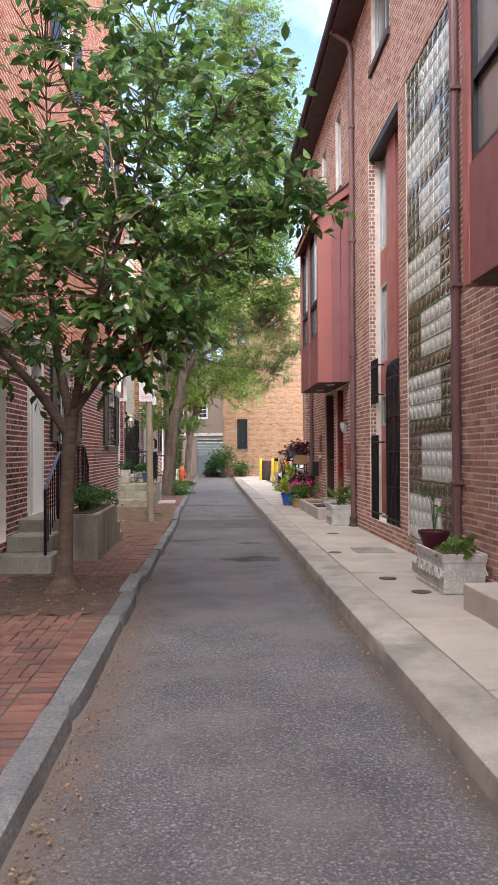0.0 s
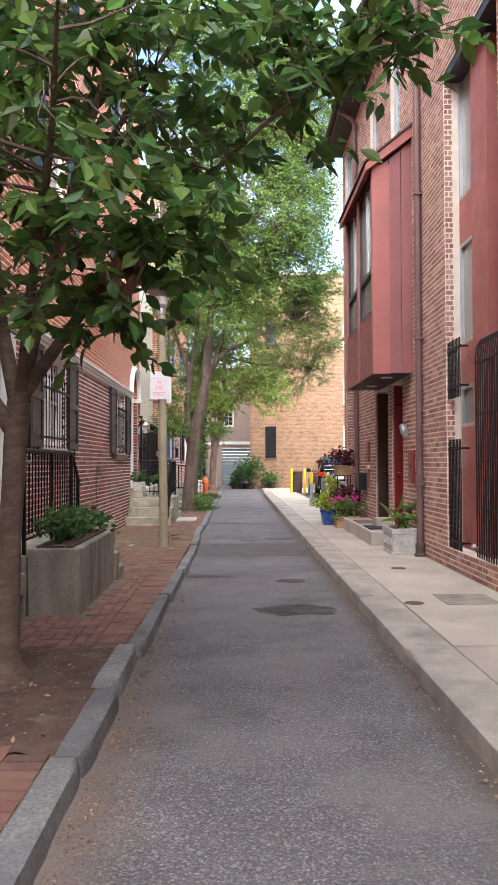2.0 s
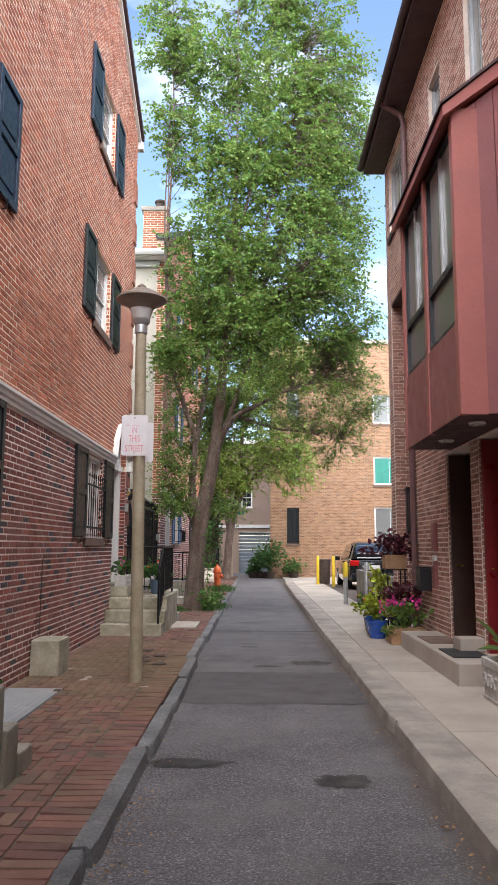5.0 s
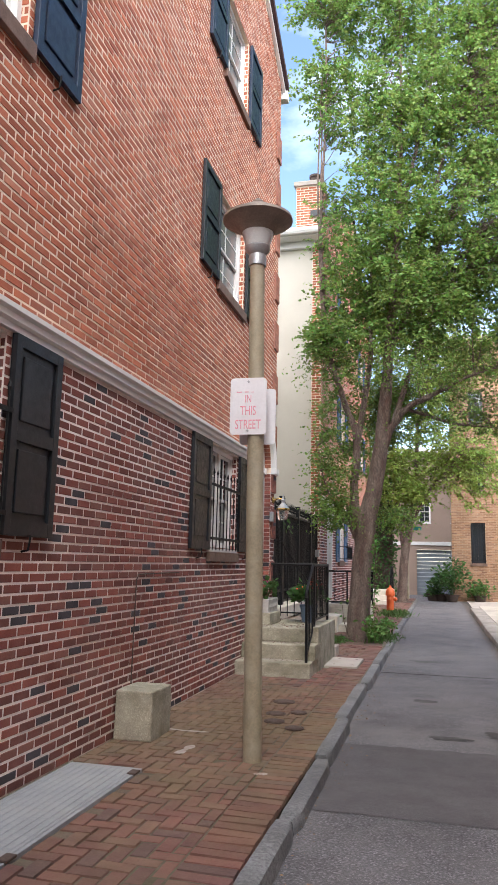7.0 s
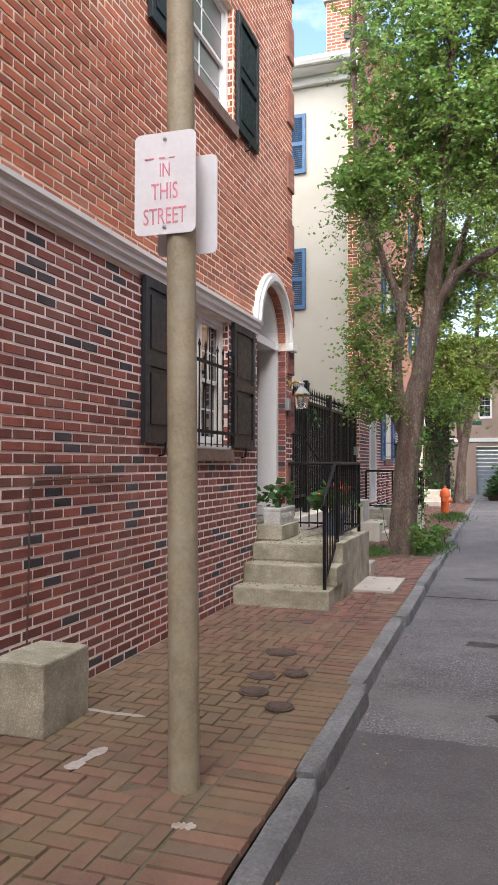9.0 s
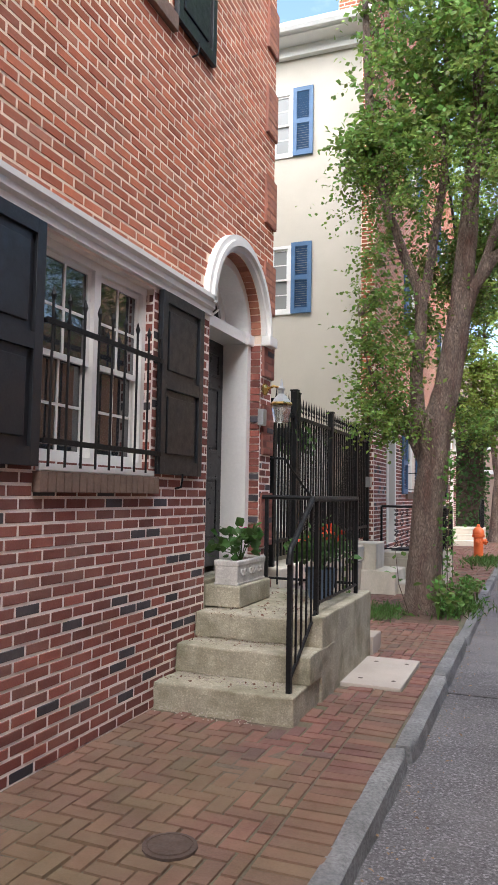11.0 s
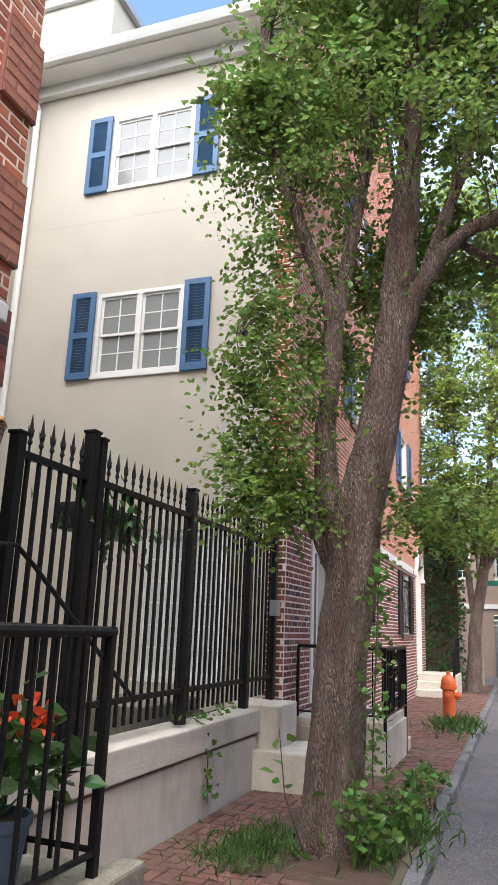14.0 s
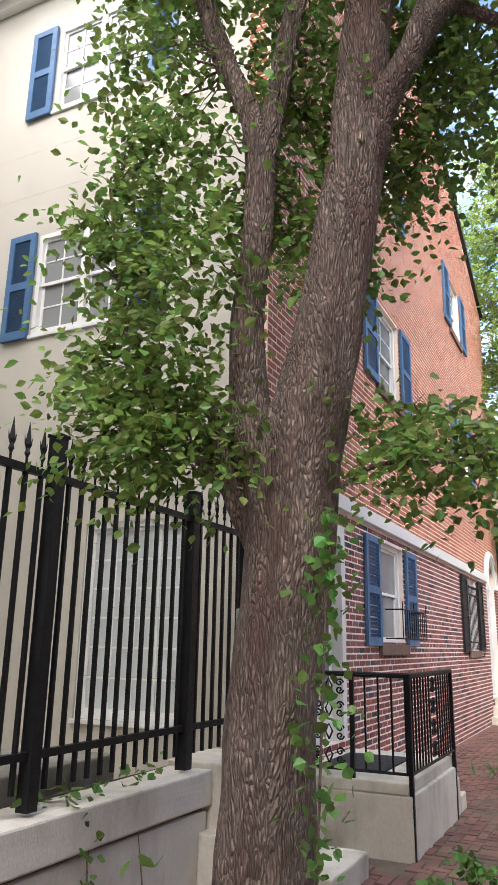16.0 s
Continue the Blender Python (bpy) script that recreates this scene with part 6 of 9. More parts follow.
# ---- trees ----
def tree(name, base, limbs, lobes, clumps, per, size, bark, leaf, label, spread=0.24, fine=False, seed=1, leaf2=None, share2=0.0, twig_r=0.012, droop=0.5, gnarl=0.0, low=0.0, wide=1.0, near_z=0.0):
    """limbs: lists of (x, y, z, radius), relative to the base; lobes: (x, y, z, rx, ry, rz, weight) in the world."""
    rng = np.random.default_rng(seed)
    rg = random.Random(seed)
    t = empty(name, base[0], base[1], 0, label=label, category="tree")
    allp, allr = [], []
    for i, lm in enumerate(limbs):
        pts, rad = [], []
        for (a, b) in zip(lm, lm[1:]):
            n = 9
            for k in range(n):
                q = k / n
                pts.append([a[j] + (b[j] - a[j]) * q for j in range(3)])
                rad.append(a[3] + (b[3] - a[3]) * q)
        pts.append(list(lm[-1][:3]))
        rad.append(lm[-1][3])
        # ease the corners of the polyline and let it wander a little
        P = np.array(pts)
        for _ in range(6):
            P[1:-1] = (P[:-2] + 2 * P[1:-1] + P[2:]) / 4
        for k in range(1, len(P) - 1):
            wob = 0.25 * rad[k]
            P[k] += [wob * noise.noise((P[k][2] * 1.1, i * 7.3, seed)), wob * noise.noise((P[k][2] * 1.1, i * 3.1, seed + 9)), 0]
        bm = bmesh.new()
        seg = 24 if rad[0] > 0.12 else (14 if rad[0] > 0.05 else 7)
        add_tube(bm, P.tolist(), rad, seg)
        if gnarl and rad[0] > 0.05:
            bm.normal_update()
            for v in bm.verts:
                c = v.co
                rdg = noise.noise((c.x * 8, c.y * 8, c.z * 0.9)) + 0.7 * noise.noise((c.x * 17, c.y * 17, c.z * 2.5))
                v.co += v.normal * gnarl * rdg
        part("trunk" if i == 0 else "limb", bm, bark, t, smooth=True)
        allp.append(P + np.array((base[0], base[1], 0)))
        allr.append(rad)
    LP = np.concatenate(allp[0:])
    keep = LP[:, 2] > low
    LP = LP[keep]
    wts = np.array([l[6] for l in lobes], float)
    wts /= wts.sum()
    pos, dirs = [], []
    bm = bmesh.new()
    for _ in range(clumps):
        l = lobes[rng.choice(len(lobes), p=wts)]
        d = rng.normal(0, 1, 3)
        d /= np.linalg.norm(d)
        c = np.array(l[:3]) + d * np.array(l[3:6]) * rng.random() ** 0.42
        j = np.argmin(((LP - c) ** 2 * (1, 1, 1)).sum(1) + 0.6 * np.maximum(0, LP[:, 2] - c[2] + 0.3) ** 2)
        a = LP[j]
        L = np.linalg.norm(c - a)
        mid = a + (c - a) * 0.5 + rng.normal(0, 0.08, 3) * L + np.array((0, 0, 0.10 * L))
        pts = [a + (mid - a) * 0.0, a * 0.55 + mid * 0.45 + rng.normal(0, 0.02, 3), mid, mid * 0.45 + c * 0.55 + rng.normal(0, 0.02, 3), c]
        r0 = min(twig_r * (0.6 + 0.5 * L), 0.015)
        add_tube(bm, [Vector((p[0] - base[0], p[1] - base[1], p[2])) for p in pts], [r0, r0 * 0.75, r0 * 0.5, r0 * 0.35, 0.002], 4, cap=False)
        # side shoots fan out from the twig, each with leaves set alternately along it
        fan = max(2, round(per / 8))
        for f_ in range(fan):
            a0 = mid + (c - mid) * (0.25 + 0.75 * f_ / fan)
            b0 = c + rng.normal(0, 1, 3) * spread * (0.75, 0.75, 0.5)
            ax = b0 - a0
            ln = np.linalg.norm(ax) + 1e-6
            ax /= ln
            m_ = max(3, round(per / fan))
            q = np.linspace(0.2, 1.0, m_)[:, None]
            sag = np.array((0, 0, -0.12 * ln)) * q ** 2
            side = np.cross(ax, (0, 0, 1.0)) + rng.normal(0, 0.15, 3)
            side /= np.linalg.norm(side) + 1e-6
            alt = np.where(np.arange(m_) % 2 == 0, 1.0, -1.0)[:, None]
            alt[-1] = 0
            pos.append(a0 + (b0 - a0) * q + sag + rng.normal(0, 0.012, (m_, 3)))
            dirs.append(ax * 0.55 + side * alt)
            if fine:
                e_ = b0 + sag[-1]
                h_ = (a0 + b0) / 2 + sag[m_ // 2]
                add_tube(bm, [Vector((p[0] - base[0], p[1] - base[1], p[2])) for p in (a0, h_, e_)], [0.0035, 0.0028, 0.0015], 3, cap=False)
    tagged(part("twig_growth", bm, bark, t), kind="stuff")
    pos, dirs = np.concatenate(pos), np.concatenate(dirs)
    sizes = size * rng.uniform(0.65, 1.2, len(pos))
    local = pos - np.array((base[0], base[1], 0))
    if leaf2 is not None:
        m = rng.random(len(pos)) < share2
        if near_z:
            low_ = local[:, 2] < near_z
            extra = local[low_] + rng.normal(0, 0.09, (low_.sum(), 3))
            pick = rng.random(len(extra)) < 0.45
            lp = np.concatenate([local[low_], extra[pick]])
            ld = np.concatenate([dirs[low_], dirs[low_][pick]])
            ls = np.concatenate([sizes[low_], sizes[low_][pick]]) * 0.60
            pale = rng.random(len(lp)) < 0.5
            leaves("low_crown", lp[~pale], ld[~pale], ls[~pale], leaf, t, droop, True, seed + 4, wide=wide)
            leaves("low_crown", lp[pale], ld[pale], ls[pale], leaf2, t, droop, True, seed + 5, wide=wide)
            local, dirs, sizes, m = local[~low_], dirs[~low_], sizes[~low_], m[~low_]
        leaves("crown", local[~m], dirs[~m], sizes[~m], leaf, t, droop, fine, seed, wide=wide)
        leaves("crown", local[m], dirs[m], sizes[m], leaf2, t, droop, fine, seed + 1, wide=wide)
    else:
        leaves("crown", local, dirs, sizes, leaf, t, droop, fine, seed, wide=wide)
    return t


# young tree near the start
t1 = tree("street_tree", TREE1,
     [[(0, 0, 0.04, 0.24), (0, 0, 0.14, 0.17), (0, 0, 0.28, 0.086), (0.03, 0, 1.0, 0.071), (0.06, 0, 1.72, 0.075), (0.09, 0.0, 1.95, 0.08)],
      [(0.07, 0, 1.72, 0.06), (-0.25, -0.1, 2.2, 0.045), (-0.62, -0.3, 2.65, 0.035), (-1.1, -0.6, 3.3, 0.02), (-1.5, -0.8, 4.2, 0.008)],
      [(0.08, 0, 1.85, 0.055), (-0.08, 0.1, 2.5, 0.045), (-0.2, 0.25, 3.4, 0.03), (-0.25, 0.4, 4.6, 0.018), (-0.3, 0.5, 6.0, 0.006)],
      [(0.09, 0, 1.9, 0.055), (0.22, -0.05, 2.5, 0.042), (0.42, -0.1, 3.2, 0.03), (0.75, -0.2, 4.3, 0.018), (1.1, -0.3, 5.6, 0.006)],
      [(0.12, 0, 2.0, 0.05), (0.5, -0.1, 2.5, 0.036), (1.0, -0.3, 3.0, 0.024), (1.7, -0.6, 3.55, 0.014), (2.4, -0.8, 4.0, 0.005)],
      [(0.1, 0, 2.0, 0.045), (0.3, -0.5, 2.6, 0.03), (0.6, -1.2, 3.2, 0.018), (0.8, -1.9, 3.6, 0.006)],
      [(0.42, -0.1, 3.2, 0.025), (1.0, -0.3, 4.0, 0.016), (1.7, -0.4, 5.0, 0.005)]],
     [(-1.7, 7.7, 3.6, 1.3, 1.3, 1.1, 3.0), (-1.3, 7.7, 4.9, 1.5, 1.4, 1.2, 3.0), (-0.3, 7.4, 3.7, 1.0, 1.0, 0.8, 1.1), (0.45, 7.2, 4.0, 0.7, 0.8, 0.5, 0.6),
      (-0.2, 7.4, 5.1, 1.1, 1.1, 0.9, 1.2), (-0.9, 6.6, 3.2, 1.0, 0.9, 0.6, 0.7), (-2.3, 7.0, 3.0, 0.8, 1.0, 0.7, 1.2), (-0.8, 7.4, 2.5, 0.5, 0.5, 0.25, 0.5), (-1.2, 7.8, 6.2, 1.2, 1.2, 0.8, 1.2), (0.9, 7.0, 3.95, 0.4, 0.4, 0.25, 0.25), (-2.1, 7.6, 2.5, 0.7, 0.7, 0.3, 0.5), (-0.75, 6.9, 2.85, 0.5, 0.5, 0.3, 0.5), (-0.4, 7.3, 2.78, 0.45, 0.4, 0.2, 0.3)],
     420, 17, 0.15, M_BARK1, M_LEAF1, "young street tree with dense dark green leaves in a soil pit", spread=0.24, fine=True, seed=5, leaf2=M_LEAF2, share2=0.42, twig_r=0.010, droop=0.7, low=1.9, wide=0.82)
leaves("withered_leaves", np.random.default_rng(2).normal((0.85, -0.75, 2.62), (0.16, 0.16, 0.08), (26, 3)), np.tile((0.2, 0, -1.0), (26, 1)), np.full(26, 0.12), M_DEADLEAF, t1, 0.6, True, 6, "withered red-brown leaves")

# the big leaning tree by the fence
tree("street_tree", TREE2,
     [[(-0.05, 0, 0.0, 0.29), (-0.05, 0, 0.25, 0.235), (0.0, 0, 1.1, 0.205), (0.06, 0.01, 1.8, 0.205), (0.09, 0.02, 2.4, 0.205), (0.25, 0.03, 3.02, 0.165), (0.37, 0.04, 3.67, 0.158), (0.46, 0.05, 4.37, 0.14), (0.53, 0.08, 5.19, 0.115), (0.62, 0.2, 6.5, 0.095), (0.8, 0.3, 9.0, 0.07), (0.9, 0.5, 12.0, 0.035), (0.9, 0.6, 17.5, 0.01)],
      [(0.03, 0.02, 1.8, 0.10), (-0.06, 0.0, 2.35, 0.115), (-0.12, -0.03, 2.75, 0.098), (-0.13, -0.04, 3.2, 0.085), (-0.07, -0.05, 3.7, 0.078), (-0.05, -0.05, 4.25, 0.075), (-0.31, -0.08, 4.95, 0.058), (-0.54, -0.1, 5.65, 0.052), (-0.75, 0.0, 6.3, 0.045), (-0.9, 0.2, 9.0, 0.03), (-0.9, 0.4, 13.0, 0.01)],
      [(-0.07, -0.05, 3.95, 0.05), (-0.03, -0.04, 4.3, 0.068), (0.09, 0.0, 5.04, 0.06), (0.22, 0.1, 5.9, 0.052), (0.2, 0.5, 7.5, 0.04), (0.15, 0.9, 9.5, 0.025), (0.1, 1.0, 12, 0.01)],
      [(0.40, 0.05, 3.75, 0.06), (0.50, 0.04, 4.05, 0.088), (0.60, 0.02, 4.33, 0.082), (0.82, 0.0, 4.69, 0.068), (1.04, 0.0, 4.88, 0.06), (1.5, 0.1, 5.1, 0.048), (2.2, 0.2, 5.5, 0.035), (3.2, 0.8, 5.9, 0.012)],
      [(0.56, 0.04, 4.2, 0.05), (0.72, 0.08, 4.62, 0.066), (0.86, 0.15, 5.1, 0.058), (1.1, 0.3, 5.9, 0.045), (1.6, 0.6, 7.2, 0.03), (2.2, 0.9, 8.8, 0.01)],
      [(0.95, 0.02, 4.80, 0.035), (1.3, 0.3, 4.72, 0.034), (1.9, 0.8, 4.6, 0.028), (2.8, 1.3, 4.6, 0.016), (3.6, 1.6, 4.4, 0.006)],
      [(0.6, 0.15, 6.0, 0.06), (1.1, 0.3, 7.2, 0.045), (1.8, 0.6, 8.8, 0.03), (2.2, 0.8, 10.5, 0.01)],
      [(-0.04, 0, 2.0, 0.05), (-0.16, -0.10, 2.3, 0.045), (-0.22, -0.14, 2.6, 0.035), (-0.26, -0.16, 2.78, 0.03)],
      [(-0.16, -0.10, 2.3, 0.022), (-0.4, -0.2, 2.6, 0.018), (-0.7, -0.3, 3.2, 0.012), (-0.85, -0.3, 4.0, 0.005)],
      [(0.2, 0.1, 2.3, 0.018), (0.45, 0.2, 2.5, 0.012), (0.85, 0.4, 2.5, 0.005)],
      [(0.62, 0.2, 6.6, 0.055), (1.4, 0.5, 9.0, 0.045), (2.1, 0.8, 12.0, 0.03), (2.6, 1.1, 15.5, 0.01)],
      [(0.8, 0.3, 9.0, 0.05), (1.6, 0.6, 12.5, 0.035), (1.9, 0.8, 16.5, 0.01)],
      [(-0.9, 0.2, 9.0, 0.03), (-0.8, 0.4, 12.5, 0.025), (-0.9, 0.5, 16.5, 0.008)],
      [(-0.8, 0.0, 6.6, 0.035), (-1.0, 0.3, 10, 0.02), (-0.9, 0.4, 13.5, 0.008)]],
     [(-1.95, 24.75, 3.3, 0.46, 0.4, 0.75, 1.0), (-1.9, 24.8, 2.62, 0.48, 0.4, 0.25, 0.55), (-0.7, 25.4, 2.55, 0.5, 0.4, 0.3, 0.55), (-2.05, 25.0, 4.9, 0.45, 0.6, 0.8, 0.5), (-1.95, 24.85, 4.2, 0.4, 0.4, 0.5, 0.2), (-2.1, 24.9, 6.2, 0.6, 0.6, 0.7, 0.9), (-1.3, 24.5, 5.6, 0.7, 0.5, 0.6, 0.25), (-1.3, 25.5, 4.5, 0.5, 0.4, 1.2, 1.0), (-0.75, 25.8, 4.9, 0.6, 0.6, 0.9, 1.0), (0.2, 25.2, 4.4, 0.9, 0.5, 0.5, 0.2),
      (-1.1, 25.3, 7.0, 1.5, 1.4, 1.5, 3.4), (0.3, 25.6, 7.1, 1.7, 1.5, 1.3, 2.6), (1.2, 26.0, 5.5, 1.5, 1.4, 1.2, 1.5), (2.1, 26.5, 4.7, 1.1, 1.2, 1.1, 0.8),
      (-1.1, 25.5, 9.0, 1.4, 1.6, 1.7, 3.3), (0.5, 25.8, 9.2, 1.8, 1.7, 1.7, 4.2), (1.7, 26.0, 8.0, 1.5, 1.3, 1.5, 2.8), (-0.4, 25.6, 11.6, 1.7, 1.5, 1.5, 3.4), (0.9, 25.9, 12.2, 1.7, 1.4, 1.6, 3.4),
      (0.1, 25.8, 14.2, 1.6, 1.4, 1.3, 2.4), (0.3, 26.0, 16.2, 1.5, 1.2, 1.2, 1.8), (0.5, 26.0, 17.8, 1.1, 1.0, 0.9, 0.9), (2.6, 26.4, 12.6, 1.2, 1.0, 1.6, 2.2), (2.2, 26.3, 15.0, 1.3, 1.0, 1.5, 2.0), (-2.3, 25.6, 15.6, 1.3, 1.0, 1.4, 2.0), (1.6, 26.2, 17.0, 1.3, 1.0, 1.3, 1.6), (2.9, 26.6, 7.6, 0.7, 0.8, 0.9, 0.9), (2.9, 26.6, 10.4, 0.6, 0.8, 0.9, 0.7), (3.0, 26.7, 5.6, 0.7, 0.8, 0.7, 0.8), (2.2, 26.2, 6.6, 0.9, 1.0, 1.2, 1.6), (2.3, 26.2, 9.4, 0.9, 1.0, 1.3, 1.6), (2.1, 26.2, 11.8, 0.9, 1.0, 1.2, 1.3), (1.5, 26.0, 13.8, 0.9, 1.0, 1.2, 1.2), (-1.9, 25.6, 12.6, 1.1, 0.9, 1.4, 1.8), (-1.4, 25.6, 14.6, 1.2, 1.0, 1.0, 1.5), (-0.2, 24.5, 5.6, 0.9, 0.6, 0.7, 0.5), (1.5, 25.8, 10.4, 0.9, 0.9, 1.0, 0.9)],
     3500, 38, 0.098, M_BARK, M_LEAF2, "large leaning street tree with furrowed bark and a tall crown", spread=0.27, fine=False, seed=8, leaf2=M_LEAF3, share2=0.42, twig_r=0.010, droop=0.5, gnarl=0.018, low=2.0, wide=1.15, near_z=6.2)

# farther tree
tree("street_tree", TREE3,
     [[(0, 0, 0, 0.26), (0.0, 0, 0.4, 0.2), (0.1, 0, 2.0, 0.17), (0.35, 0, 3.2, 0.15), (0.6, 0, 5, 0.1), (0.8, 0, 9, 0.05), (0.8, 0, 13, 0.01)],
      [(0.1, 0, 2.1, 0.1), (-0.1, 0, 3.5, 0.09), (-0.3, 0, 6, 0.06), (-0.4, 0, 10, 0.01)],
      [(0.4, 0, 3.4, 0.09), (1.2, -0.3, 4.8, 0.06), (2.4, -0.6, 6.2, 0.02)]],
     [(-2.4, 42, 9.0, 1.5, 1.5, 2.2, 2.4), (-2.3, 42, 12.5, 1.6, 1.5, 2.0, 2.4), (-1.2, 42, 15.5, 1.8, 1.6, 1.6, 2.2), (-2.3, 41.4, 6.0, 1.3, 1.0, 1.3, 1.6), (-1.2, 41.2, 4.6, 1.2, 0.9, 0.8, 1.2), (-0.8, 41.8, 5.5, 1.7, 1.7, 1.6, 2), (0.7, 41.3, 6.8, 2.0, 1.8, 2.0, 3), (-0.6, 42, 9, 2.0, 2.0, 2.0, 3), (0.9, 42, 10.5, 1.9, 1.9, 2.0, 3), (1.8, 40.8, 5.2, 1.3, 1.2, 1.3, 1.2), (0.2, 42, 13, 1.6, 1.6, 1.5, 1.8)],
     1500, 28, 0.15, M_BARK, M_LEAF4, "tall yellow-green street tree near the alley's end", spread=0.36, seed=12, leaf2=M_LEAF3, share2=0.45, low=2.2)

# ---- stoop of door 912 ----
SX = -1.52
st = empty("stoop", label="worn mossy concrete stoop with three steps", category="stoop")


def rough_box(lo, hi, bevel=0.012, amp=0.006, cuts=6, seed=0):
    bm = box(lo, hi)
    bmesh.ops.subdivide_edges(bm, edges=bm.edges, cuts=cuts, use_grid_fill=True)
    for v in bm.verts:
        n = Vector((noise.noise(v.co * 3.1 + Vector((seed, 0, 0))), noise.noise(v.co * 3.3 + Vector((0, seed, 5))), noise.noise(v.co * 3.7 + Vector((3, 0, seed)))))
        n += 0.6 * Vector((noise.noise(v.co * 11), noise.noise(v.co * 12 + Vector((9, 1, 1))), noise.noise(v.co * 13 + Vector((1, 8, 1)))))
        v.co += n * amp
        for a in range(3):
            v.co[a] = min(max(v.co[a], lo[a] - amp), hi[a] + amp)
    return bm


def soft(ob):
    md = ob.modifiers.new("edge", "BEVEL")
    md.width, md.segments, md.limit_method, md.angle_limit = 0.014, 2, "ANGLE", radians(50)
    return ob


W0 = WL + 0.012
soft(part("step", rough_box((W0, 19.88, 0.07), (SX - 0.02, 20.5, 0.28), amp=0.013, cuts=14, seed=1), M_CONC_OLD, st))
soft(part("step", rough_box((W0 + 0.001, 20.2, 0.281), (SX - 0.0, 20.85, 0.48), amp=0.013, cuts=14, seed=2), M_CONC_OLD, st))
soft(part("landing", rough_box((W0 + 0.002, 20.52, 0.482), (SX - 0.10, 22.20, 0.68), amp=0.010, cuts=12, seed=3), M_CONC_OLD, st))
soft(part("cheek_wall", rough_box((SX - 0.12, 20.50, 0.06), (SX + 0.0, 22.22, 0.71), seed=4), M_CONC_OLD, st, "stained concrete cheek wall"))
soft(part("fill", rough_box((W0 + 0.003, 20.86, 0.06), (SX - 0.125, 22.18, 0.48), seed=5), M_CONC_OLD, st))
soft(part("threshold", rough_box((W0 - 0.2, DOOR_C - 0.58, 0.684), (WL + 0.30, DOOR_C + 0.16, 0.86), seed=6), M_CONC_OLD, st, "mossy raised door sill"))
soft(part("threshold", rough_box((WL - 0.25, DOOR_C - 0.6, 0.60), (WL - 0.005, DOOR_C + 0.6, 0.90), seed=7), M_CONC_OLD, st))
soft(part("side_step", rough_box((-2.0, 22.24, 0.06), (-1.50, 22.62, 0.27), seed=8), M_CONC, st))


def iron_rail(name, pts, posts, bars, low_z, label, r=0.017, cap_mat=None, group=""):
    """A handrail along pts with posts and balusters; posts and bars are (x, y, z0, z1)."""
    th = empty(name, label=label, category="railing", group=group)
    part("handrail", tube(pts, r * 1.25, 8), cap_mat or M_IRON, th)
    for x, y, z0, z1 in posts:
        part("post", box((x - 0.017, y - 0.017, z0), (x + 0.017, y + 0.017, z1)), M_IRON, th)
    for x, y, z0, z1 in bars:
        part("baluster", box((x - 0.007, y - 0.007, z0), (x + 0.007, y + 0.007, z1)), M_IRON, th)
    if low_z:
        part("lower_rail", tube(low_z, 0.013, 6), M_IRON, th)
    return th


RX = SX - 0.085
top_z = lambda y: 1.58 if y > 20.5 else 1.58 - (20.5 - y) * 0.66
low_zf = lambda y: 0.79 if y > 20.7 else 0.79 - (20.7 - y) * 0.6
bars = []
for k in range(1, 16):
    y = 20.0 + (21.95 - 20.0) * k / 16
    bars.append((RX, y, low_zf(y), top_z(y)))
iron_rail("stair_railing", [(RX, 19.94, 1.14), (RX, 19.96, 1.20), (RX, 19.98, 1.235), (RX, 20.5, 1.58), (RX, 21.97, 1.58)],
          [(RX, 19.98, 0.27, 1.22), (RX, 20.62, 0.70, 1.58), (RX, 21.95, 0.70, 1.60)], bars,
          [(RX, 20.0, 0.37), (RX, 20.7, 0.79), (RX, 21.95, 0.79)], "black iron stair railing on a concrete stoop")
# back rail of the landing, fixed to the wall
YB = 21.98
bars = [(-2.5 + 0.115 * k, YB, 0.74, 1.58) for k in range(1, 8)]
iron_rail("landing_railing", [(WL + 0.03, YB, 1.58), (RX, YB - 0.03, 1.58)], [(-2.5, YB, 0.68, 1.58)], bars, [(WL + 0.03, YB, 0.80), (RX, YB - 0.03, 0.80)], "black iron railing along the landing's end")
hr = empty("wall_handrail", label="thin black handrail sloping beside the stoop", category="railing")
part("handrail", tube([(WL + 0.10, 22.45, 1.98), (WL + 0.12, 22.6, 1.88), (WL + 0.5, 23.1, 1.2)], 0.013, 6), M_IRON, hr)
part("bracket", tube([(WL, 22.3, 1.98), (WL + 0.10, 22.45, 1.98)], 0.012, 6), M_IRON, hr)

# wall lantern
la = empty("wall_lantern", WL + 0.05, 21.95, 2.36, label="brass wall lantern with clear faceted glass", category="lantern")
part("back_plate", lathe([(0.005, -0.04), (0.06, -0.03), (0.06, -0.01), (0.03, 0.01), (0.005, 0.02)], 14, pose(0.02, 0, 0.28, 0, 90, 0)), M_BRASS, la)
part("arm", tube([(0.02, 0, 0.28), (0.09, 0, 0.31), (0.15, 0, 0.29), (0.17, 0, 0.25)], 0.013, 8), M_BRASS, la)
part("roof", lathe([(0.105, 0.14), (0.06, 0.20), (0.03, 0.23), (0.03, 0.26), (0.045, 0.28), (0.02, 0.30), (0.01, 0.36), (0.004, 0.38)], 6, pose(0.17, 0, 0)), M_GREYMETAL, la)
part("band", lathe([(0.112, 0.115), (0.115, 0.13), (0.108, 0.145)], 6, pose(0.17, 0, 0)), M_BRASS, la)
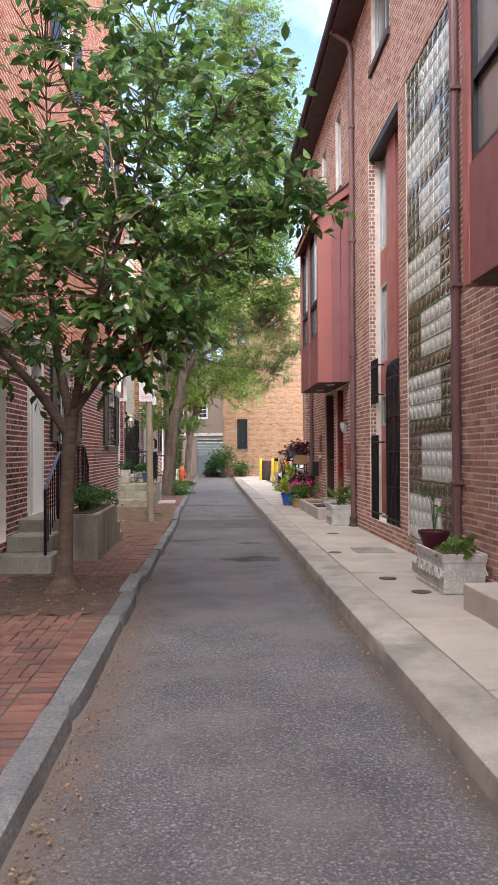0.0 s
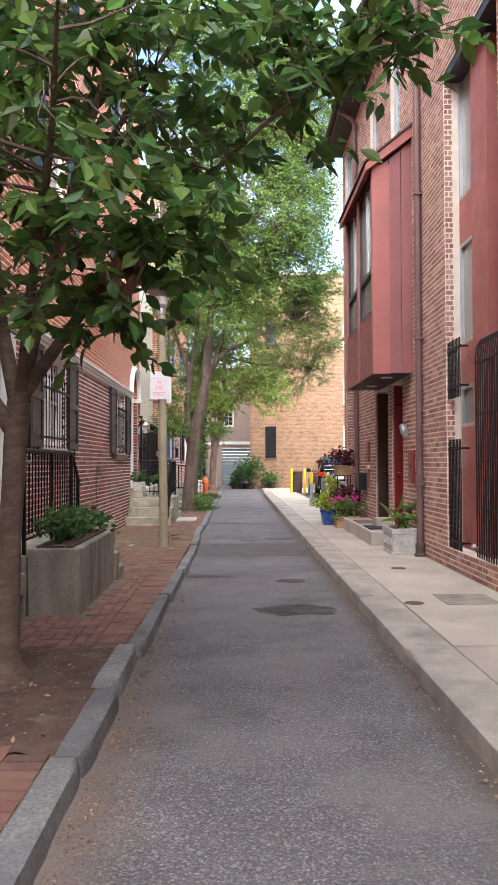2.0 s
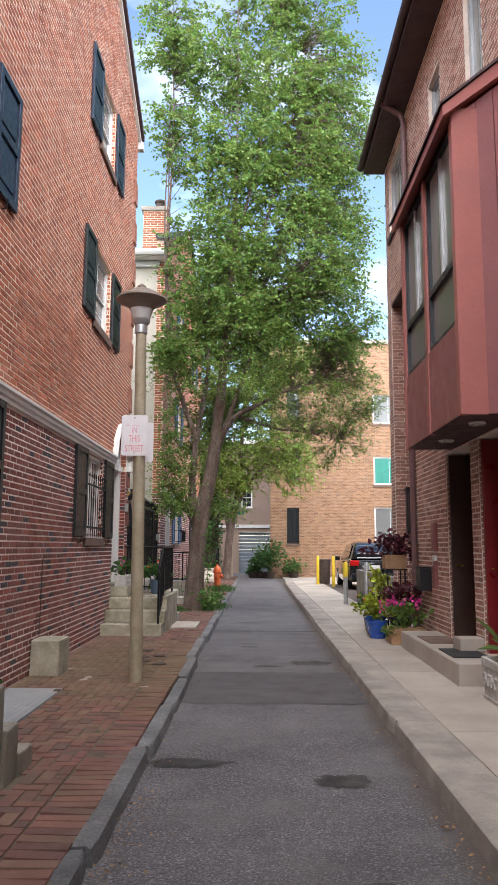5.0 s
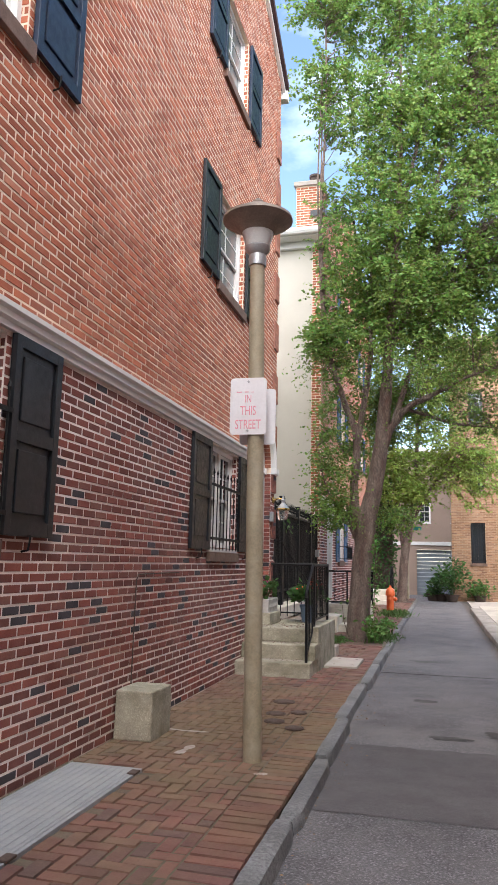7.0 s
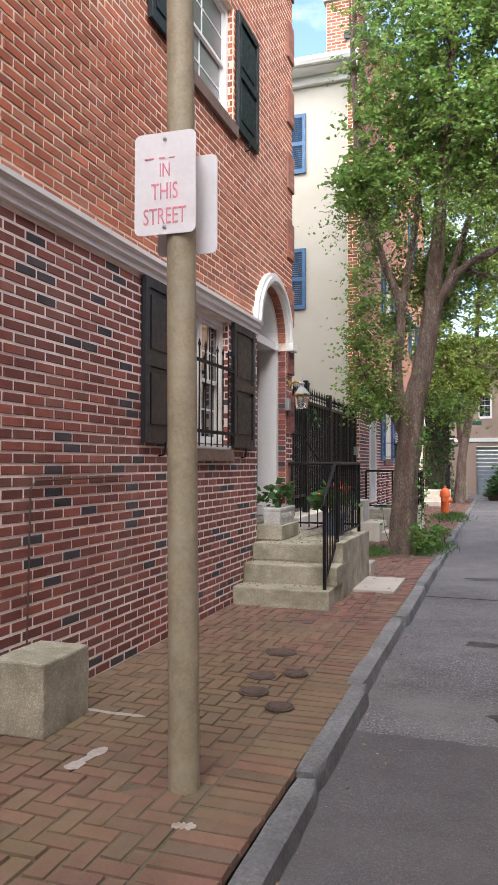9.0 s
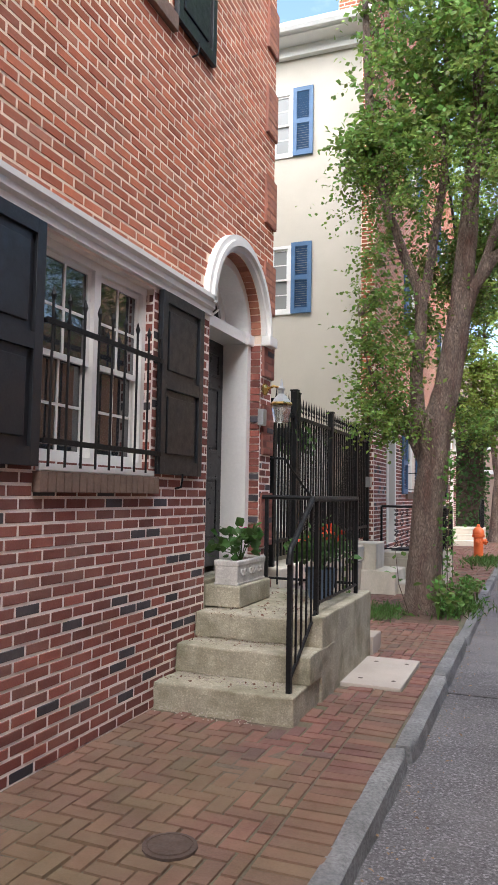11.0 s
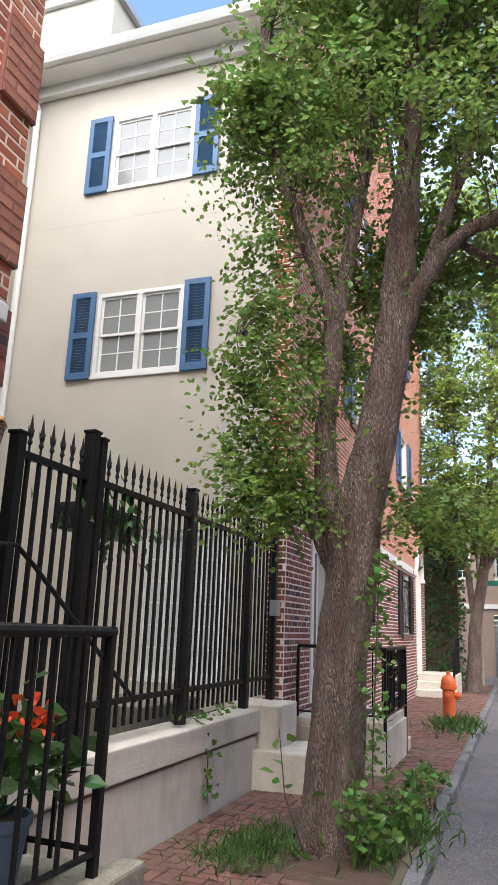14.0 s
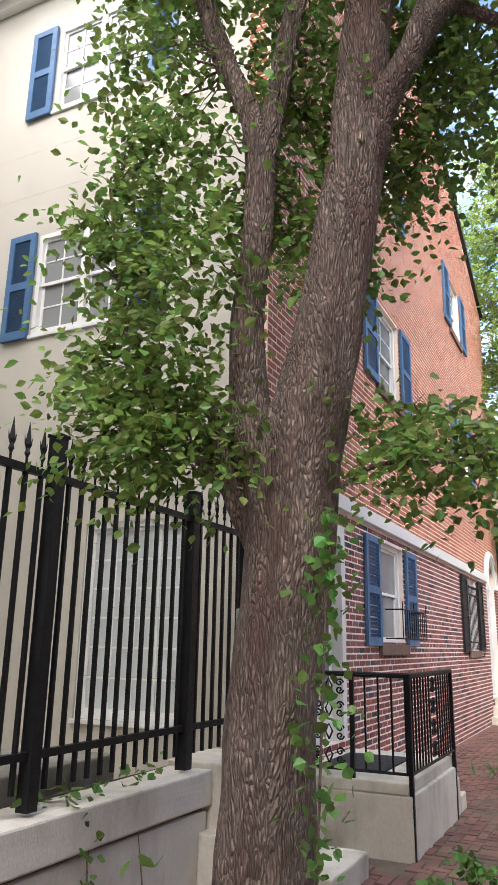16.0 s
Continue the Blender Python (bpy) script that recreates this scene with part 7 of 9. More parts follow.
part("glass", lathe([(0.062, -0.06), (0.075, -0.05), (0.106, 0.116)], 6, pose(0.17, 0, 0)), M_CLEAR, la, "clear faceted glass")
tagged(part("meter_box", box((WL + 0.008, 21.86, 2.28), (WL + 0.07, 21.96, 2.44), 0.01), M_GREYMETAL), "small grey electrical box on brick", "box")

# planter with a pink flower on the sill
def scroll_planter(x, y, z, w, l, h, name, label, rz=0, mtl=None):
    p = empty(name, x, y, z, rz, label=label, category="planter")
    mtl = mtl or M_PLANTER
    bm = bmesh.new()
    rings = []
    for zz, g in ((0, 0.90), (0.12, 0.92), (0.75, 0.96), (0.80, 1.0), (1.0, 1.02)):
        rings.append([bm.verts.new((sx * w / 2 * g, sy * l / 2 * (1 - (1 - g) * w / l), zz * h)) for sx, sy in ((-1, -1), (1, -1), (1, 1), (-1, 1))])
    for gg, zz in ((0.86, 1.0), (0.84, 0.82)):
        rings.append([bm.verts.new((sx * (w / 2 - 0.03), sy * (l / 2 - 0.03), zz * h)) for sx, sy in ((-1, -1), (1, -1), (1, 1), (-1, 1))])
    for a, b in zip(rings, rings[1:]):
        for k in range(4):
            bm.faces.new((a[k], a[(k + 1) % 4], b[(k + 1) % 4], b[k]))
    bm.faces.new(rings[0][::-1])
    soft(part("trough", bm, mtl, p))
    part("soil", box((-w / 2 + 0.032, -l / 2 + 0.032, 0.7 * h), (w / 2 - 0.032, l / 2 - 0.032, 0.88 * h)), M_SOIL, p)
    part("foot_rim", box((-w / 2 * 0.97, -l / 2 * 0.97, 0.0), (w / 2 * 0.97, l / 2 * 0.97, h * 0.09), 0.006), mtl, p)
    # scrolled relief on the faces
    for sx, sy in ((1, 0), (-1, 0), (0, 1), (0, -1)):
        ln = l if sx else w
        n = max(1, int(ln / 0.22))
        for k in range(n):
            c = (k + 0.5) / n * ln * 0.86 - ln * 0.43
            for s in (-1, 1):
                bm = bmesh.new()
                pts = []
                for q in range(14):
                    a = q / 13 * 2.2 * math.pi
                    rr = h * (0.20 - 0.145 * q / 13)
                    u, v = c + s * (h * 0.16 + rr * math.cos(a) * 0.8), h * 0.45 + rr * math.sin(a)
                    o = (w if sx else l) / 2 * 0.955
                    pts.append((sx * o, u, v) if sx else (u, sy * o, v))
                add_tube(bm, pts, 0.011 * h / 0.3, 5)
                part("scroll_relief", bm, mtl, p, smooth=True)
    return p


def plant(name, x, y, z, r, h, n, size, leaf, label, petals=None, n_pet=0, pet_size=0.04, droop=0.5, seed=1, fine=True, parent=None, category="plant", stems=12, clusters=5, wide=1.0):
    """A leafy plant with stems, and flower heads if it has any."""
    rng = np.random.default_rng(seed)
    p = empty(name, x, y, z, label=label, category=category)
    pts, ds = [], []
    bm = bmesh.new()
    for k in range(stems):
        a = rng.random() * 2 * math.pi
        q = rng.random() ** 0.6
        tip = Vector((r * q * math.cos(a), r * q * math.sin(a), h * (1 - 0.55 * q * q) * rng.uniform(0.7, 1.0)))
        mid = Vector((tip.x * 0.35, tip.y * 0.35, tip.z * 0.6))
        add_tube(bm, [(0, 0, -0.02), mid, tip], [0.006, 0.004, 0.002], 5)
        for _ in range(max(1, n // stems)):
            w = rng.random() ** 0.6
            c = mid.lerp(tip, w) + Vector(rng.normal(0, r * 0.16, 3))
            c.z = max(c.z, 0.0)
            pts.append(c)
            ds.append((c.x * 1.2 / r + rng.normal(0, .4), c.y * 1.2 / r + rng.normal(0, .4), 0.5))
    tagged(part("stalk", bm, leaf, p), kind="stuff")
    leaves("foliage", np.array(pts), np.array(ds), size * rng.uniform(0.6, 1.2, len(pts)), leaf, p, droop, fine, seed, wide=wide)
    for k in range(clusters if petals else 0):
        a = rng.random() * 2 * math.pi
        q = rng.random() ** 0.5 * 0.85
        c = np.array((r * q * math.cos(a), r * q * math.sin(a), h * (1.02 - 0.4 * q * q)))
        m = max(4, n_pet // clusters)
        leaves("flower", c + rng.normal(0, pet_size * 0.55, (m, 3)), rng.normal(0, 1, (m, 3)) + (0, 0, 0.5), np.full(m, pet_size), petals, p, 0.1, True, seed + k, wide=1.6)
    return p


scroll_planter(WL + 0.16, DOOR_C - 0.22, 0.862, 0.22, 0.66, 0.20, "flower_trough", "small weathered scrolled planter on a door sill")
plant("potted_geranium", WL + 0.16, DOOR_C - 0.22, 1.04, 0.26, 0.30, 110, 0.09, M_LEAF1, "green potted plant with pink blooms", M_PINK, 14, 0.035, seed=3, stems=14, clusters=2, wide=1.5)


def pot(x, y, z, r0, r1, h, material, label, name="flower_pot"):
    p = empty(name, x, y, z, label=label, category="pot")
    part("pot_body", lathe([(r0, 0), (r0 + 0.006, 0.01), (r1 * 0.97, h * 0.86), (r1 * 1.04, h * 0.87), (r1 * 1.05, h), (r1 * 0.93, h), (r1 * 0.9, h * 0.9), (0.01, h * 0.88)], 22), material, p, smooth=True)
    part("soil", lathe([(r1 * 0.85, h * 0.86), (r1 * 0.85, h * 0.9), (0.01, h * 0.91)], 16), M_SOIL, p)
    return p


pot(-1.86, 21.66, 0.682, 0.10, 0.14, 0.27, M_SLATEPOT, "slate blue plastic pot on a landing")
plant("potted_impatiens", -1.86, 21.66, 0.93, 0.27, 0.38, 210, 0.12, M_LEAF1, "bushy potted plant with orange-red flowers", M_ORANGEPETAL, 60, 0.045, seed=9, stems=26, clusters=8)

# ---- yard wall and iron fence ----
yw = empty("garden_wall", label="low painted concrete wall with a coping and ivy", category="wall")
soft(part("base", rough_box((-2.86, 22.62, 0.0), (-2.60, 26.72, 0.572), seed=11), M_CONC_WALL, yw))
# recessed strip; the groove's shadow is put into its darker concrete
part("joint", box((-2.85, 22.64, 0.57), (-2.635, 26.71, 0.605)), M_CONC_DARK, yw, "recessed joint under the coping, its shadow put in as darker concrete")
soft(part("coping", rough_box((-2.92, 22.60, 0.60), (-2.57, 26.74, 0.82), seed=12), M_CONC_WALL, yw))
soft(part("end_pier", rough_box((-2.95, 26.74, 0.0), (-2.38, 27.42, 0.86), seed=13), M_CONC_WALL, yw))
soft(part("step", rough_box((-2.60, 26.60, 0.05), (-2.05, 27.5, 0.45), seed=14), M_CONC_WALL, yw))
soft(part("step", rough_box((-2.05, 26.75, 0.05), (-1.72, 27.5, 0.26), seed=15), M_CONC_WALL, yw))
tagged(part("yard_floor", box((-7.0, 22.36, -0.04), (-2.87, 27.59, 0.25)), M_CONC_OLD), "mossy concrete yard behind the fence", "floor", kind="structure")
tagged(soft(part("planter_box", rough_box((-3.75, 25.0, 0.25), (-3.0, 26.2, 0.95), seed=16), M_CONC_DARK)), "mossy concrete trough behind the fence", "planter")

FX = -2.68
fence = empty("iron_fence", label="tall black iron fence with spear tips on a low wall", category="fence")


def spear(bm, x, y, z):
    add_tube(bm, [(x, y, z - 0.02), (x, y, z + 0.05), (x, y, z + 0.07), (x, y, z + 0.10), (x, y, z + 0.12), (x, y, z + 0.24)], [0.007, 0.007, 0.016, 0.007, 0.017, 0.001], 6)
    for s in (-1, 1):
        add_tube(bm, [(x, y, z + 0.08), (x, y + s * 0.022, z + 0.12), (x, y + s * 0.030, z + 0.16)], [0.006, 0.005, 0.001], 5)


for y, z1, hw in ((22.62, 2.62, 0.035), (23.38, 2.82, 0.038), (23.50, 2.80, 0.03), (25.03, 2.74, 0.038), (26.52, 2.70, 0.042), (27.38, 2.70, 0.042)):
    part("post", box((FX - hw, y - hw, 0.84), (FX + hw, y + hw, z1), 0.004), M_IRON, fence)
    part("post_cap", box((FX - hw - 0.008, y - hw - 0.008, z1), (FX + hw + 0.008, y + hw + 0.008, z1 + 0.02), 0.004), M_IRON, fence)
for a, b in ((22.62, 23.38), (23.5, 25.03), (25.03, 26.52), (26.52, 27.38)):
    for z in (1.10, 2.52):
        part("rail", box((FX - 0.018, a + 0.03, z - 0.02), (FX + 0.018, b - 0.03, z + 0.02)), M_IRON, fence)
    n = round((b - a) / 0.115)
    for k in range(1, n):
        y = a + (b - a) * k / n
        bm = box((FX - 0.011, y - 0.011, 0.93), (FX + 0.011, y + 0.011, 2.53))
        spear(bm, FX, y, 2.53)
        part("picket", bm, M_IRON, fence)
part("lock_box", box((FX + 0.02, 27.2, 1.75), (FX + 0.10, 27.36, 1.92), 0.01), M_GREYMETAL, fence, "metal gate lock")
hb = empty("hanging_basket", FX - 0.25, 23.95, 2.22, label="dark wire basket of drying plants behind the fence", category="basket")
part("basket", box((-0.14, -0.35, 0.0), (0.14, 0.42, 0.2), 0.04), M_BLACK, hb)
leaves("trailing_leaves", np.random.default_rng(3).normal((0.1, 0, 0.1), (0.1, 0.28, 0.12), (160, 3)), np.tile((0.3, 0, -0.8), (160, 1)), np.full(160, 0.08), M_LEAF1, hb, 0.6, False, 4)

# ---- stoop of the next house ----
s2 = empty("stoop", label="white rendered stoop with a rubber mat", category="stoop")
soft(part("base", rough_box((-2.588, 28.0, 0.05), (-1.52, 29.7, 0.55), seed=21), M_CONC_WALL, s2))
soft(part("landing", rough_box((-2.59, 28.0, 0.55), (-1.55, 29.7, 0.64), seed=22), M_CONC_WALL, s2))
soft(part("step", rough_box((-2.4, 29.72, 0.05), (-1.55, 30.0, 0.42), seed=23), M_CONC_WALL, s2))
soft(part("step", rough_box((-2.4, 30.0, 0.05), (-1.55, 30.3, 0.24), seed=24), M_CONC_WALL, s2))
part("doormat", box((-2.45, 28.4, 0.642), (-1.85, 29.3, 0.655)), M_MAT, s2, "black rubber mat")
RY, RXX = 28.03, -1.53
bars = [(-2.0 + 0.11 * k, RY, 0.70, 1.43) for k in range(1, 5)] + [(RXX, RY + 0.1 * k, 0.70, 1.43) for k in range(1, 16) if k not in (8, 9)]
r2 = iron_rail("stoop_railing", [(-2.55, RY, 1.43), (RXX, RY, 1.43), (RXX, 29.68, 1.43)], [(RXX, RY, 0.08, 1.44), (RXX, 29.68, 0.08, 1.44), (-2.0, RY, 0.62, 1.43), (-2.55, RY, 0.62, 1.43)], bars, [(-2.55, RY, 0.70), (RXX, RY, 0.70), (RXX, 29.68, 0.70)], "black iron railing with cast scroll panels on a white stoop")


def scroll_panel(cx, cy, z0, z1, along, half, parent):
    bm = bmesh.new()
    n = 4
    for k in range(n):
        zc = z0 + (z1 - z0) * (k + 0.5) / n
        for s in (-1, 1):
            for flip in (-1, 1):
                pts = []
                for q in range(16):
                    a = q / 15 * 2.6 * math.pi
                    rr = (z1 - z0) / n * 0.36 * (1 - 0.8 * q / 15)
                    u, v = s * (half * 0.5 + rr * math.cos(a) * 0.55), zc + flip * (z1 - z0) / n * 0.16 + flip * rr * math.sin(a) * 0.5
                    pts.append((cx + u, cy, v) if along == "x" else (cx, cy + u, v))
                add_tube(bm, pts, 0.0075, 5)
        pts = [(0, zc - 0.06), (0.03, zc), (0, zc + 0.06), (-0.03, zc), (0, zc - 0.06)]
        add_tube(bm, [(cx + u, cy, v) if along == "x" else (cx, cy + u, v) for u, v in pts], 0.008, 5)
    part("scroll_panel", bm, M_IRON, parent, "cast iron scrollwork")


scroll_panel(-2.2, RY, 0.71, 1.42, "x", 0.19, r2)
scroll_panel(RXX, 28.88, 0.71, 1.42, "y", 0.10, r2)
wb = empty("window_basket", label="black iron window guard with finials", category="window guard")
for z in (1.75, 2.1):
    part("rail", tube([(-2.58, 31.15, z), (-2.36, 31.15, z), (-2.36, 32.4, z), (-2.58, 32.4, z)], 0.01, 6), M_IRON, wb)
for k in range(12):
    y = 31.15 + 1.25 * k / 11
    part("baluster", tube([(-2.36, y, 1.75), (-2.36, y, 2.1 + (0.1 if k in (0, 11, 5) else 0))], 0.007, 5), M_IRON, wb)
s3 = empty("stoop", label="pale stone steps of an arched doorway", category="stoop")
for k in range(3):
    soft(part("step", rough_box((-2.585, 39.0 + 0.3 * k, 0.05), (-1.6, 41.2, 0.26 + 0.18 * k), seed=30 + k), M_CONC_WALL, s3))
iron_rail("stoop_railing", [(-1.65, 39.2, 1.2), (-1.65, 39.9, 1.55), (-1.65, 41.1, 1.55)], [(-1.65, 39.2, 0.2, 1.2), (-1.65, 41.1, 0.6, 1.55)], [(-1.65, 39.3 + 0.14 * k, 0.4, 1.2 + min(0.35, 0.07 * k)) for k in range(13)], None, "black iron railing on pale stone steps")

# ---- stoop, planter and railing near the start ----
s4 = empty("stoop", label="mossy concrete stoop with steps at both ends", category="stoop")
soft(part("step", rough_box((W0, 9.02, 0.05), (-1.93, 9.55, 0.30), seed=41), M_CONC_DARK, s4))
soft(part("step", rough_box((W0, 9.38, 0.30), (-2.02, 10.0, 0.50), seed=42), M_CONC_DARK, s4))
soft(part("landing", rough_box((W0, 9.95, 0.05), (-2.02, 12.0, 0.66), seed=43), M_CONC_DARK, s4))
soft(part("step", rough_box((W0, 12.0, 0.05), (-1.50, 12.25, 0.44), seed=44), M_CONC_DARK, s4))
soft(part("step", rough_box((W0, 12.25, 0.05), (-1.48, 12.52, 0.24), seed=45), M_CONC_DARK, s4))
pb = empty("raised_planter", label="tall stained concrete planter full of green shrubs", category="planter")
bm = rough_box((-2.015, 10.0, 0.05), (-1.52, 12.0, 0.72), seed=46)
soft(part("planter_wall", bm, M_CONC_DARK, pb))
part("soil", box((-1.95, 10.07, 0.7), (-1.60, 11.9, 0.74)), M_SOIL, pb)
for k, yy in enumerate((10.25, 10.6, 10.95, 11.3, 11.62)):
    plant("shrub", -1.78, yy, 0.72, 0.30, 0.42 - 0.03 * k, 170, 0.075, M_LEAF1, "dense dark green shrub in a raised planter", seed=50 + k, stems=30)
RX4 = -2.06
bars = [(RX4, 10.1 + 0.115 * k, 0.84, 1.66) for k in range(1, 17)]
iron_rail("stoop_railing", [(RX4, 10.05, 1.66), (RX4, 12.0, 1.66), (RX4, 12.10, 1.64), (RX4, 12.45, 1.33), (RX4, 12.47, 1.25)],
          [(RX4, 10.05, 0.66, 1.66), (RX4, 11.1, 0.66, 1.66), (RX4, 12.02, 0.66, 1.66), (RX4, 12.45, 0.24, 1.32)], bars + [(RX4, 12.12 + 0.11 * k, 0.78 - 0.1 * k, 1.6 - 0.1 * k) for k in range(3)],
          [(RX4, 10.05, 0.80), (RX4, 12.02, 0.80), (RX4, 12.45, 0.42)], "black iron railing on a concrete stoop")
iron_rail("stair_railing", [(-2.02, 9.1, 1.1), (-2.02, 9.9, 1.55), (-2.02, 10.04, 1.55)], [(-2.02, 9.1, 0.30, 1.1)], [(-2.02, 9.25 + 0.13 * k, 0.45 + 0.07 * k, 1.18 + 0.075 * k) for k in range(5)], None, "blue-grey topped iron stair railing", cap_mat=M_SLATEPOT)
d8 = empty("door_8", label="white framed glazed front door above a stoop", category="door", kind="structure")
bm = bmesh.new()
for a, b, c, d in ((10.5, 10.62, 0.6, 3.0), (11.28, 11.4, 0.6, 3.0), (10.62, 11.28, 2.88, 3.0)):
    FL.box(bm, a, b, c, d, -0.16, 0.03)
part("casing", bm, M_WHITE, d8)
part("door_leaf", FL.bx(10.62, 11.28, 0.66, 2.88, -0.14, -0.1), M_WHITE, d8)
part("pane", FL.bx(10.72, 11.18, 1.2, 2.7, -0.1, -0.094), M_GLASS_GREY, d8)
d9 = empty("door_9", label="black front door of the neighbouring house", category="door", kind="structure")
part("door_leaf", FL.bx(8.45, 9.4, 0.45, 2.6, -0.14, -0.1), M_BLACK, d9)

# ---- lamp post with sign ----
LX, LY = -1.278, 15.68


def lamp_post(x, y, label, sign=True):
    lp = empty("street_lamp", x, y, 0.08, label=label, category="street lamp", group="street lamps")
    pole_r = 0.072
    part("pole", tube([(0, 0, 0), (0, 0, 0.3), (0, 0, 2.5), (0, 0, 4.07)], [pole_r * 1.02, pole_r, pole_r * 0.95, pole_r * 0.86], 20), M_POLE, lp, smooth=True)
    part("collar", lathe([(0.075, 4.03), (0.078, 4.10), (0.07, 4.13), (0.105, 4.17), (0.11, 4.20), (0.10, 4.21)], 20), M_GREYMETAL, lp, smooth=True)
    part("globe", lathe([(0.10, 4.20), (0.13, 4.30), (0.15, 4.38), (0.02, 4.39)], 20), M_LAMPGLASS, lp, "frosted lamp glass", smooth=True)
    part("shade", lathe([(0.145, 4.33), (0.17, 4.37), (0.28, 4.425), (0.305, 4.44), (0.30, 4.465), (0.24, 4.50), (0.12, 4.57), (0.05, 4.59)], 28), M_LAMPCAP, lp, smooth=True)
    part("finial", lathe([(0.05, 4.58), (0.055, 4.62), (0.03, 4.64), (0.02, 4.65)], 12), M_LAMPCAP, lp)
    return lp


lamp_post(LX, LY, "tan painted street lamp post with a wide flat shade").rotation_euler.y = radians(-0.6)
lamp_post(-1.2, 44.6, "street lamp post with a flat shade near the corner")
tagged(part("street_name_sign", box((-1.2, 44.5, 3.2), (-0.55, 44.53, 3.36)), M_TEAL), "small teal street name sign on a post", "sign")


def plate(w, h, r=0.03, t=0.004):
    bm = bmesh.new()
    pts = []
    for cx, cz, a0 in ((w / 2 - r, h / 2 - r, 0), (-w / 2 + r, h / 2 - r, 90), (-w / 2 + r, -h / 2 + r, 180), (w / 2 - r, -h / 2 + r, 270)):
        for k in range(6):
            a = radians(a0 + 90 * k / 5)
            pts.append((cx + r * math.cos(a), cz + r * math.sin(a)))
    f0 = [bm.verts.new((x, 0, z)) for x, z in pts]
    f1 = [bm.verts.new((x, t, z)) for x, z in pts]
    bm.faces.new(f0)
    bm.faces.new(f1[::-1])
    for k in range(len(pts)):
        bm.faces.new((f0[k], f1[k], f1[(k + 1) % len(pts)], f0[(k + 1) % len(pts)]))
    bmesh.ops.recalc_face_normals(bm, faces=bm.faces)
    return bm


SW, SH, SZ = 0.305, 0.475, 2.87
sg = empty("street_sign", LX - 0.075, LY - 0.08, SZ, 2, label="faded white street sign with red lettering on a pole", category="sign")
part("sign_plate", plate(SW, SH), M_SIGN, sg)
for nm, txt, sz, zz in (("lettering", "IN", 0.085, 0.03), ("lettering", "THIS", 0.10, -0.075), ("lettering", "STREET", 0.10, -0.19)):
    cu = bpy.data.curves.new("lettering", "FONT")
    cu.body, cu.size, cu.extrude, cu.align_x = txt, sz, 0.0008, "CENTER"
    ob = new("lettering", cu)
    me = bpy.data.meshes.new_from_object(ob)
    bpy.data.objects.remove(ob)
    me.materials.append(M_SIGNRED)
    ob = new("lettering", me)
    ob.parent = sg
    ob.matrix_basis = pose(0.0, -0.0025, zz, 90, 0, 0) @ Matrix.Diagonal((0.66, 1.1, 1, 1))
bm = bmesh.new()
for a, b in ((-0.10, -0.055), (-0.03, 0.0), (0.02, 0.05)):
    add_box(bm, (a, -0.003, 0.115), (b, -0.0005, 0.122 if a < 0 else 0.119))
part("worn_letters", bm, M_SIGNRED, sg)
for z in (0.205, -0.205):
    part("bolt", lathe([(0.010, 0), (0.010, 0.006), (0.004, 0.009)], 8, pose(0, -0.001, z, 90)), M_GREYMETAL, sg)
    part("bracket", box((-0.09, 0.004, z - 0.02), (0.09, 0.02, z + 0.02)), M_CASTIRON, sg)
sg2 = empty("street_sign", LX - 0.03, LY + 0.075, SZ - 0.06, 2, label="white back-to-back street sign on a pole", category="sign")
part("sign_plate", plate(SW, SH), M_SIGN, sg2)

# ---- small things on the brick pavement ----
soft_b = tagged(soft(part("concrete_block", rough_box((-2.56, 15.95, 0.09), (-2.22, 16.42, 0.50), seed=61), M_CONC_OLD)), "pitted concrete block against a brick wall", "block")
hatch = empty("cellar_hatch", label="grey steel cellar hatch flush in brick paving", category="hatch")
HX0, HX1, HY0, HY1 = -2.52, -1.96, 13.3, 15.14
part("plate", box((HX0 + 0.03, HY0 + 0.03, 0.07), (HX1 - 0.03, HY1 - 0.03, 0.118), 0.006), M_LID, hatch)
for a, z in (((HX0, HY0, 0.07), (HX0 + 0.026, HY1, 0.116)), ((HX1 - 0.026, HY0, 0.07), (HX1, HY1, 0.116)), ((HX0 + 0.026, HY0, 0.07), (HX1 - 0.026, HY0 + 0.026, 0.116)), ((HX0 + 0.026, HY1 - 0.026, 0.07), (HX1 - 0.026, HY1, 0.116))):
    part("frame_bar", box(a, z, 0.003), M_LID, hatch)
for k in range(9):
    x = HX0 + 0.06 + (HX1 - HX0 - 0.12) * k / 8
    part("ridge", box((x - 0.006, HY0 + 0.05, 0.115), (x + 0.006, HY1 - 0.05, 0.1215), 0.002), M_LID, hatch)
for y in (HY0 + 0.12, HY1 - 0.12):
    part("hinge", box((HX1 - 0.05, y - 0.05, 0.11), (HX1 + 0.01, y + 0.05, 0.126), 0.004), M_CASTIRON, hatch, "rusty hinge")
lid = empty("utility_cover", label="square pale concrete utility cover in brick paving", category="cover")
part("slab", box((-1.53, 21.05, 0.06), (-1.04, 22.1, 0.122), 0.01), M_CONC, lid)
for x, y in ((-1.4, 21.25), (-1.13, 21.25), (-1.4, 21.9), (-1.13, 21.9)):
    part("lifting_hole", lathe([(0.022, 0.121), (0.018, 0.124), (0.002, 0.1235)], 8, pose(x, y, 0)), M_CASTIRON, lid)
